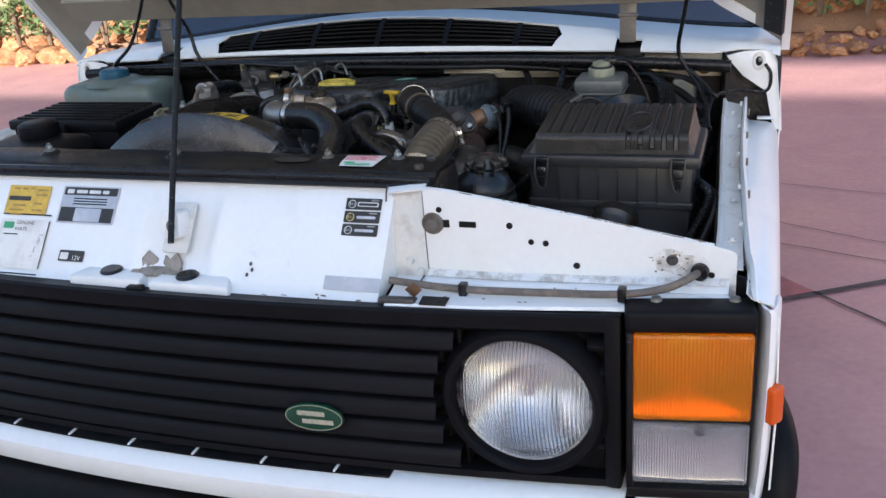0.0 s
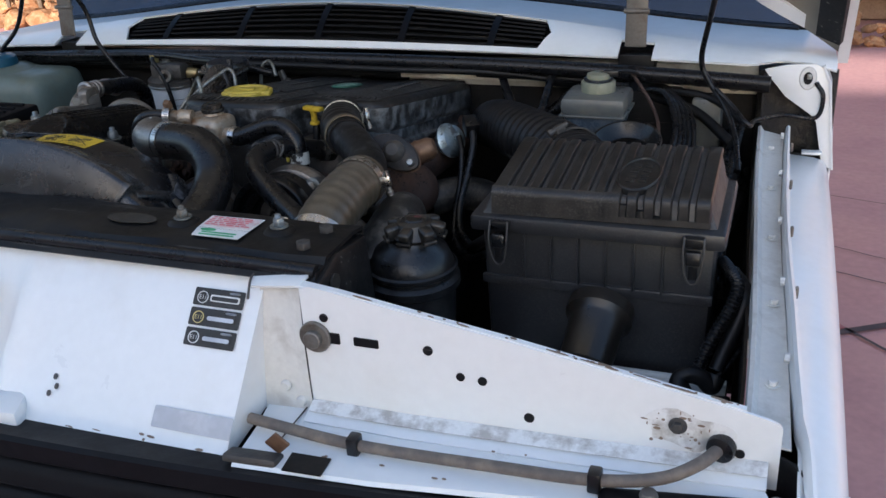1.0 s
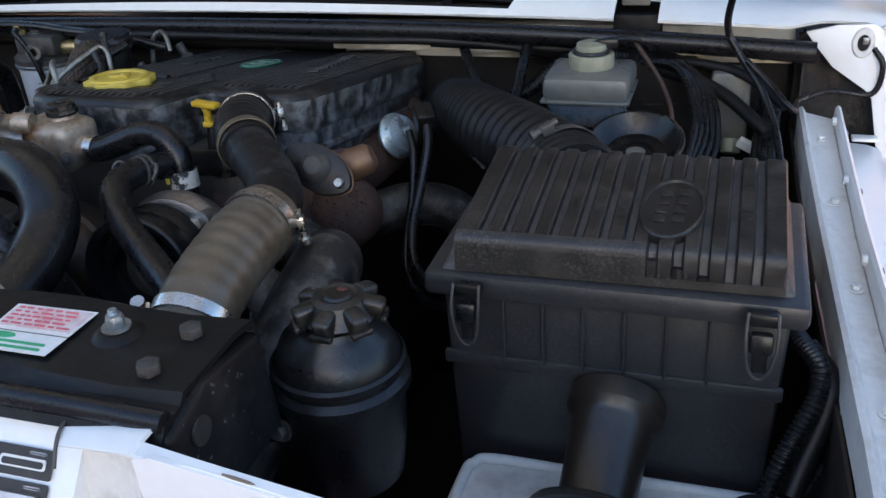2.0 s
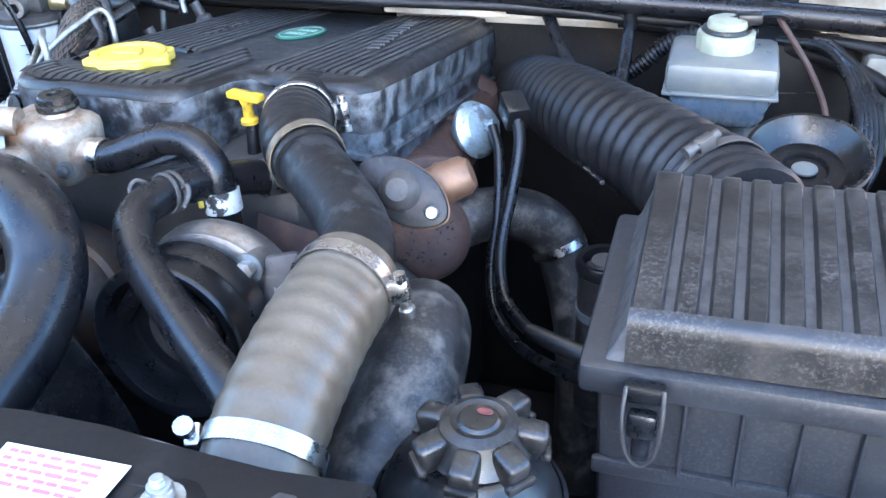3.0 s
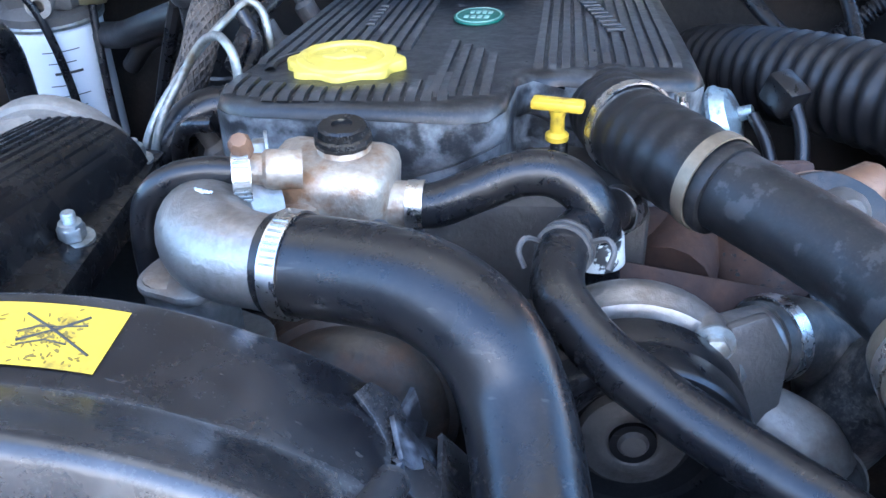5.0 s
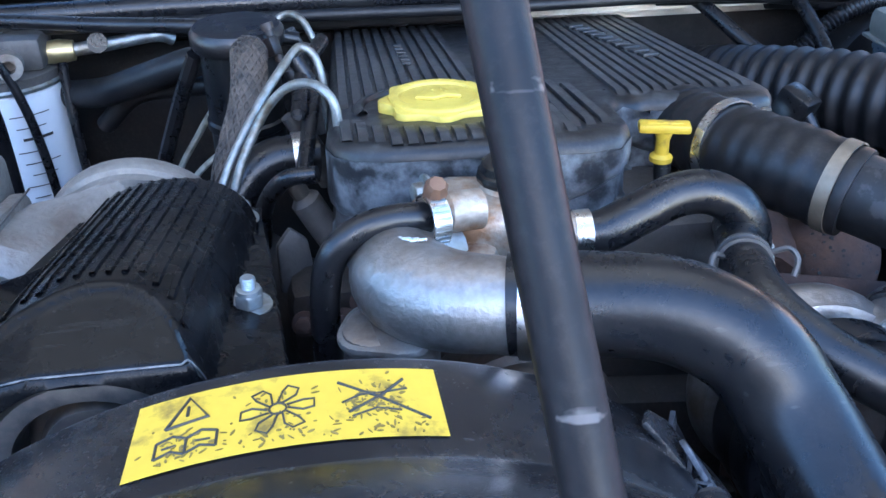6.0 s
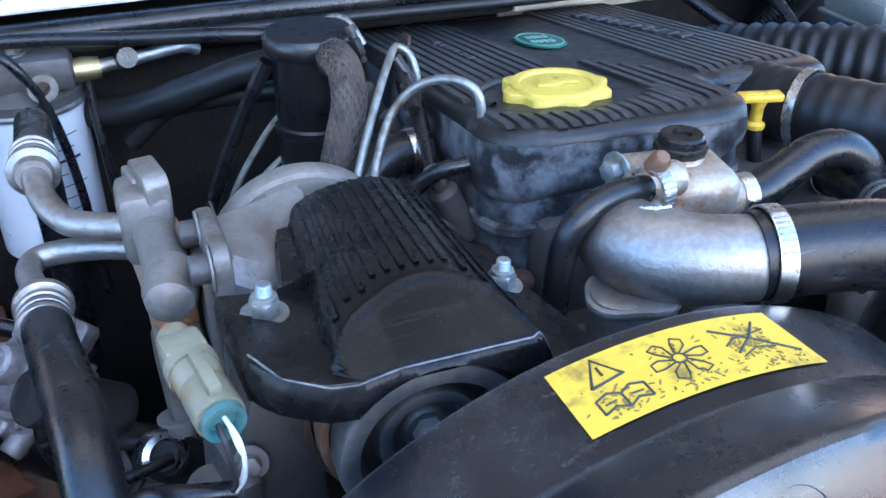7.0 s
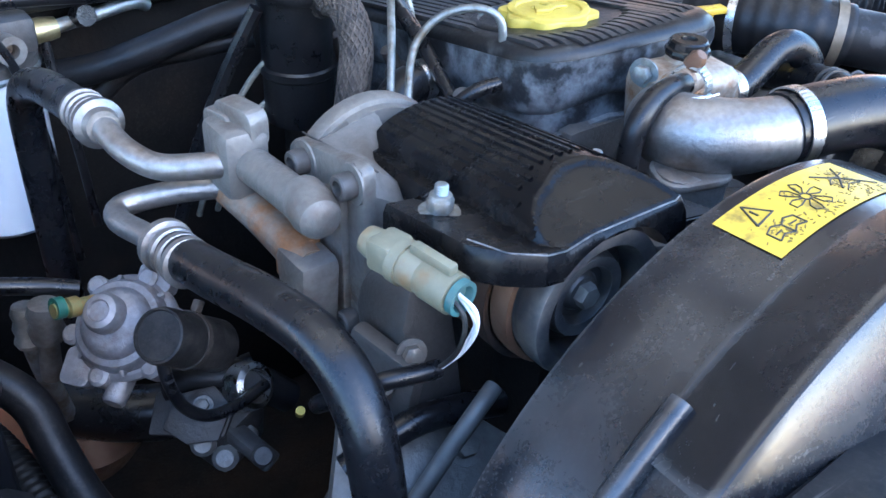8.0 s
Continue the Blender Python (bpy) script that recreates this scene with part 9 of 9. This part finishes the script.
KNOB = material("dusty black cap plastic", (0.007, 0.0066, 0.0062), 0.28, other=(0.040, 0.033, 0.026), amount=0.6, scale=55, fine=260, grain=0.3, bump=0.1, edge=(0.48, 0.68), dust=0.25)
ps = thing("power_steering_reservoir", (0.433, 0.292, 1.0), "black round steering fluid reservoir with a knobbed cap", "reservoir")
part("tank", lathe([(0, -0.155), (0.040, -0.155), (0.045, -0.12), (0.0465, -0.078), (0.0520, -0.074), (0.0520, -0.066), (0.0470, -0.062), (0.0465, -0.050), (0.040, -0.034), (0.028, -0.026), (0.026, -0.020), (0, -0.020)], pose(0.432, 0.292, 1.142), 44), PLASTIC, ps)
part("tank_band", lathe([(0.0475, -0.058), (0.050, -0.056), (0.050, -0.052), (0.0475, -0.050), (0.0475, -0.058)], pose(0.432, 0.292, 1.142), 44), PLASTIC, ps)
cp = part("cap", lathe([(0, 0), (0.024, 0), (0.026, 0.004), (0.022, 0.010), (0.019, 0.018), (0.014, 0.0205), (0.0125, 0.0195), (0.0105, 0.0195), (0.009, 0.0210), (0, 0.0212)], pose(0.438, 0.293, 1.122), 36), KNOB, ps, "lobed black cap")
for k in range(7):
    part("paddle", box((0.0170, 0.0135, 0.0165), pose(0.438, 0.293, 1.1310) @ pose(0, 0, 0, 0, 0, 360 / 7 * k + 12) @ pose(0.0240, 0, 0, 0, 14, 0), 0.0035, seg=3), KNOB, cp)
    part("paddle_lip", box((0.0050, 0.0165, 0.0050), pose(0.438, 0.293, 1.1250) @ pose(0, 0, 0, 0, 0, 360 / 7 * k + 12) @ pose(0.0320, 0, 0), 0.0018), KNOB, cp)
part("cap_mark", prism(ellipse(0, 0, 0.004, 0.0022, 10), 0.0005, pose(0.440, 0.297, 1.1436)), material("rubbed red mark", (0.16, 0.035, 0.03), 0.5, other=(0.03, 0.02, 0.02), amount=1.0, scale=300, bump=0), cp)
part("bracket", box((0.03, 0.012, 0.03), pose(0.392, 0.270, 1.040, 0, 0, 20), 0.003), BLACK, ps)
hex_bolt(ps, (0.398, 0.255, 1.045), (-0.2, -1, 0.2), 0.006, GREYCAST)

br = thing("brake_fluid_reservoir", (0.528, 0.82, 1.085), "milky plastic brake fluid reservoir half full", "reservoir")
part("lower_body", box((0.094, 0.085, 0.036), pose(0.530, 0.815, 1.102), 0.009, taper=0.80), FLUID, br)
part("upper_body", box((0.097, 0.087, 0.028), pose(0.530, 0.815, 1.133), 0.008), RESERVOIR, br)
part("seam", box((0.100, 0.090, 0.004), pose(0.530, 0.815, 1.119), 0.0015), RESERVOIR, br)
bcap = part("cap", prism([(0.0262 * math.cos(radians(30 * k + 8)), 0.0262 * math.sin(radians(30 * k + 8))) for k in range(12)], 0.018, pose(0.530, 0.822, 1.145), 0.002), CREAM, br, "off-white screw cap")
part("seal_ring", lathe([(0.0, 0.0), (0.0215, 0.0), (0.0225, 0.0015), (0.0215, 0.0035), (0, 0.0035)], pose(0.530, 0.822, 1.163), 28), RUBBER, bcap)
part("switch_top", lathe([(0, 0), (0.0175, 0), (0.0180, 0.002), (0.0170, 0.007), (0.0120, 0.009), (0, 0.009)], pose(0.530, 0.822, 1.1662), 24), CREAM, bcap)
part("switch_plug", box((0.022, 0.014, 0.010), pose(0.548, 0.826, 1.1735, 0, 0, 12), 0.002), PLASTIC, bcap)
part("lead", tube([(0.530, 0.822, 1.172), (0.555, 0.83, 1.176), (0.578, 0.85, 1.170), (0.59, 0.88, 1.15)], 0.003, 8, 5), RUBBER, bcap)
mc = thing("brake_servo", (0.56, 0.93, 1.0), "black round brake servo behind the reservoir", "servo")
part("drum", lathe([(0, -0.06), (0.09, -0.06), (0.105, -0.04), (0.105, 0.0), (0.09, 0.02), (0.03, 0.03), (0, 0.03)], axis((0.575, 0.93, 1.035), (0, -1, 0)), 44), BLACK, mc)
part("cylinder", lathe([(0, 0), (0.022, 0), (0.022, 0.14), (0.016, 0.15), (0, 0.15)], axis((0.55, 0.91, 1.05), (0, -1, 0)), 24), GREYCAST, mc)
for k, (x, y) in enumerate(((0.50, 0.80), (0.53, 0.79), (0.56, 0.80))):
    hose("brake_pipe", [(x, y, 1.06), (x + 0.02, y - 0.03, 1.055), (x + 0.05, y - 0.03, 1.05), (x + 0.08, y + 0.02, 1.04)], 0.003, ZINC, "thin steel brake pipe under the reservoir", "pipe", "brake pipes", 8)
wb = thing("expansion_bottle", (0.685, 0.915, 1.03), "small milky bottle strapped beside the bulkhead", "bottle")
part("bottle_body", box((0.046, 0.040, 0.085), pose(0.685, 0.915, 1.077), 0.006), RESERVOIR, wb)
part("outlet", lathe([(0, 0), (0.012, 0), (0.012, 0.016), (0.008, 0.018), (0, 0.018)], axis((0.69, 0.905, 1.033), (0, -0.5, -1)), 18), CREAM, wb)
part("tie", box((0.05, 0.010, 0.012), pose(0.72, 0.88, 1.03, 20, 30, 10), 0.002), INK_WHITE, wb)
disc = thing("round_filter_cap", (0.60, 0.66, 1.06), "black round cap with a pale centre behind the filter box", "cap")
part("cap_dish", lathe([(0, 0), (0.016, 0), (0.018, 0.004), (0.030, 0.003), (0.036, 0.008), (0.044, 0.020), (0.047, 0.020), (0.047, -0.03), (0, -0.03)], axis((0.600, 0.665, 1.105), (0, -0.30, 1)), 38), GLOSSY, disc)
part("rim", lathe([(0.0440, 0.0200), (0.0475, 0.0200), (0.0480, 0.0175), (0.0475, 0.0150), (0.0440, 0.0200)], axis((0.600, 0.665, 1.105), (0, -0.30, 1)), 38, arc=(-80, 60)), BRAID, disc, "brown worn rim")
part("centre", prism(ellipse(0, 0, 0.010, 0.008, 18), 0.003, axis((0.600, 0.665, 1.106), (0, -0.30, 1)), 0.001), RESERVOIR, disc)

# cables and looms
r2 = random.Random(7)
hose("bonnet_wire", [(0.75, 0.62, 1.75), (0.725, 0.74, 1.45), (0.690, 0.82, 1.27), (0.676, 0.86, 1.19), (0.69, 0.86, 1.155), (0.715, 0.84, 1.125), (0.735, 0.80, 1.09), (0.745, 0.74, 1.06)], 0.0042, RUBBER, "black wire drooping from the bonnet into the bay", "cable", "bonnet wires", 10)
hose("bonnet_wire", [(0.70, 0.845, 1.15), (0.725, 0.83, 1.13), (0.752, 0.80, 1.11), (0.76, 0.86, 1.10), (0.80, 0.93, 1.09), (0.845, 0.94, 1.085), (0.852, 0.935, 1.12), (0.84, 0.94, 1.14)], 0.0035, RUBBER, "black wire looping to the wing corner", "cable", "bonnet wires", 10)
hose("bonnet_wire", [(-0.42, 0.75, 1.50), (-0.50, 0.80, 1.36), (-0.61, 0.86, 1.23), (-0.69, 0.88, 1.17), (-0.71, 0.88, 1.13)], 0.0042, RUBBER, "black wire hanging from the raised bonnet", "cable", "bonnet wires", 10)
hose("bonnet_wire", [(-0.47, 0.80, 1.42), (-0.465, 0.84, 1.32), (-0.452, 0.87, 1.251), (-0.441, 0.87, 1.198), (-0.418, 0.87, 1.161), (-0.396, 0.87, 1.134), (-0.38, 0.88, 1.10)], 0.0042, RUBBER, "black wire hanging behind the stay", "cable", "bonnet wires", 10)
for pts, r in (([(-0.62, 0.925, 1.135), (-0.35, 0.915, 1.148), (-0.05, 0.905, 1.151), (0.15, 0.908, 1.148), (0.34, 0.915, 1.146), (0.47, 0.93, 1.13)], 0.0055),
               ([(0.30, 0.93, 1.14), (0.46, 0.925, 1.137), (0.60, 0.93, 1.125), (0.69, 0.90, 1.12), (0.745, 0.84, 1.10)], 0.006),
               ([(0.42, 0.94, 1.13), (0.55, 0.925, 1.122), (0.66, 0.89, 1.105), (0.73, 0.82, 1.075)], 0.008)):
    hose("bulkhead_loom", pts, r, DUCT, "thick black loom slung under the bonnet seal", "cable", "bulkhead wiring", 12)
for k in range(9):
    x0 = 0.745 - 0.008 * (k % 4)
    pts = [(x0 + r2.uniform(-0.012, 0.008), 0.93 - 0.14 * j + r2.uniform(-0.02, 0.02), 1.075 - 0.018 * (k % 5) - 0.012 * j + r2.uniform(-0.018, 0.018)) for j in range(4)]
    hose("wing_loom", pts, r2.choice((0.004, 0.0055, 0.008)), RUBBER, "black wiring loom along the inner wing", "cable", "wing wiring", 10, 6, (0.005, 0.0006) if k % 3 == 0 else None)
hose("wing_loom", [(0.7470, 0.4600, 1.0490), (0.7550, 0.4300, 1.0550), (0.7670, 0.4000, 1.0530), (0.7640, 0.3800, 1.0370), (0.7550, 0.3680, 1.0190), (0.7460, 0.3550, 1.0020), (0.7360, 0.3400, 0.9760), (0.7320, 0.3300, 0.9670)], 0.0068, RUBBER, "corrugated sleeve dropping beside the filter box", "cable", "wing wiring", 12, 8, (0.0042, 0.0009))
hose("wing_loom", [(0.7600, 0.4300, 1.0510), (0.7730, 0.4100, 1.0440), (0.7760, 0.3950, 1.0360), (0.7730, 0.3850, 1.0210), (0.7670, 0.3750, 1.0040), (0.7610, 0.3650, 0.9900), (0.7540, 0.3500, 0.9710)], 0.0085, DUCT, "smooth black hose dropping beside the filter box", "cable", "wing wiring", 14)
hose("wing_loom", [(0.7850, 0.4000, 1.0020), (0.7780, 0.3800, 0.9900), (0.7680, 0.3600, 0.9770), (0.7560, 0.3450, 0.9670), (0.7470, 0.3350, 0.9630)], 0.0028, RUBBER, "thin black wire joining the loom", "cable", "wing wiring", 8)
hose("wing_loom", [(0.7180, 0.3100, 0.9590), (0.7180, 0.3250, 0.9680), (0.7270, 0.3300, 0.9730), (0.7410, 0.3330, 0.9690), (0.7510, 0.3330, 0.9600), (0.7560, 0.3400, 0.9700)], 0.0095, DUCT, "taped loom junction below the filter box", "cable", "wing wiring", 14)
hose("wing_loom", [(0.7200, 0.3220, 0.9610), (0.7280, 0.3150, 0.9500), (0.7360, 0.3100, 0.9300), (0.7430, 0.3050, 0.9100)], 0.0100, DUCT, "black loom dropping behind the front panel", "cable", "wing wiring", 14)
plug_box = thing("relay_plug", (0.7580, 0.3300, 0.9320), "black wiring plug hanging below the loom", "connector")
part("plug_body", box((0.030, 0.024, 0.026), Matrix.Translation((0.7580, 0.3300, 0.9320)) @ pose(0, 0, 0, 15, 0, 10), 0.003), PLASTIC, plug_box)
part("plug_wire", tube([Vector((0.7580, 0.3300, 0.9320)) + Vector(q) for q in ((-0.004, 0.0, 0.012), (-0.006, 0.0, 0.024), (-0.012, 0.004, 0.032))], 0.0014, 6, 4), INK_WHITE, plug_box)
hose("bay_cable", [(0.575, 0.86, 1.165), (0.61, 0.84, 1.12), (0.625, 0.80, 1.09), (0.61, 0.76, 1.07)], 0.0028, RUST, "thin rusty brown wire by the brake reservoir", "cable", "wing wiring", 8)
for k in range(5):
    hose("servo_wire", [(0.58 + 0.012 * k, 0.90, 1.13), (0.625 + 0.010 * k, 0.86, 1.135 - 0.008 * k), (0.650 + 0.006 * k, 0.80, 1.10 - 0.01 * k), (0.645, 0.74, 1.06 - 0.01 * k)], 0.0045, RUBBER, "curved black wire round the brake servo", "cable", "wing wiring", 10)
hose("convoluted_loom", [(0.395, 0.90, 1.068), (0.411, 0.90, 1.076), (0.433, 0.90, 1.085), (0.451, 0.90, 1.099), (0.468, 0.90, 1.116), (0.488, 0.90, 1.128), (0.515, 0.905, 1.134), (0.56, 0.92, 1.130)], 0.0085, RUBBER, "black convoluted loom arching over the brake servo", "cable", "bulkhead wiring", 12, 8, (0.0045, 0.0009))
hose("throttle_cable", [(0.42, 0.97, 1.13), (0.432, 0.93, 1.145), (0.437, 0.87, 1.125), (0.437, 0.80, 1.085)], 0.0065, RUBBER, "black cable standing behind the duct", "cable", "bulkhead wiring", 12)
hose("vacuum_hose", [(0.33, 0.97, 1.14), (0.345, 0.93, 1.135), (0.375, 0.875, 1.11), (0.40, 0.84, 1.095)], 0.007, RUBBER, "black vacuum hose over the air duct", "hose", "bulkhead wiring", 12)
hose("overflow_hose", [(-0.75, 0.90, 1.155), (-0.50, 0.90, 1.160), (-0.33, 0.895, 1.165), (-0.22, 0.865, 1.166), (-0.126, 0.835, 1.168), (-0.05, 0.845, 1.15)], 0.0062, RUBBER, "long black hose crossing above the fuel filter", "hose", "bulkhead wiring", 12)

# ---- left side of the bay ----
jug = thing("washer_bottle", (-0.66, 0.83, 0.95), "yellowed translucent washer bottle with a blue cap", "bottle")
part("bottle_body", box((0.27, 0.15, 0.20), pose(-0.655, 0.845, 1.040), 0.03, taper=0.97, seg=3), BOTTLE, jug)
part("shoulder", lathe([(0, 0), (0.075, 0), (0.055, 0.010), (0.04, 0.014), (0, 0.014)], pose(-0.670, 0.845, 1.135), 30), BOTTLE, jug)
part("cap", lathe([(0, 0), (0.034, 0), (0.036, 0.004), (0.034, 0.018), (0.028, 0.022), (0, 0.022)], pose(-0.670, 0.845, 1.146), 24), BLUECAP, jug, "blue screw cap")
bat = thing("fuse_box", (-0.53, 0.56, 0.98), "black lidded plastic box beside the washer bottle", "box")
part("box_body", box((0.27, 0.15, 0.10), pose(-0.545, 0.575, 1.065), 0.006), GRILLE, bat)
part("box_lid", box((0.28, 0.165, 0.022), pose(-0.545, 0.575, 1.122), 0.006), GRILLE, bat)
for k in range(7):
    part("lid_rib", box((0.25, 0.006, 0.005), pose(-0.545, 0.510 + 0.0215 * k, 1.1345), 0.0015), GRILLE, bat)
part("lid_latch", box((0.030, 0.010, 0.030), pose(-0.545, 0.489, 1.112), 0.002), GRILLE, bat)
exp = thing("coolant_tank", (-0.52, 0.38, 0.95), "black coolant tank with a round screw cap", "tank")
part("tank_body", box((0.20, 0.15, 0.17), pose(-0.505, 0.37, 1.045), 0.03, seg=3), GRILLE, exp)
part("tank_cap", lathe([(0, 0), (0.038, 0), (0.040, 0.006), (0.038, 0.026), (0.032, 0.030), (0, 0.030)], pose(-0.515, 0.40, 1.128), 16), GRILLE, exp, "ribbed black cap")
hose("inlet_hose", [(-0.52, 0.27, 1.05), (-0.43, 0.28, 1.085), (-0.37, 0.295, 1.105), (-0.325, 0.30, 1.100), (-0.30, 0.285, 1.05)], 0.021, RUBBER, "thick black hose curving behind the fan cowl", "hose", "coolant hoses", 18)
hose("silver_joint", [(-0.40, 0.80, 1.12), (-0.37, 0.79, 1.13), (-0.34, 0.78, 1.13)], 0.014, ALLOY, "alloy hose joint near the fuel filter", "joint", "", 16)
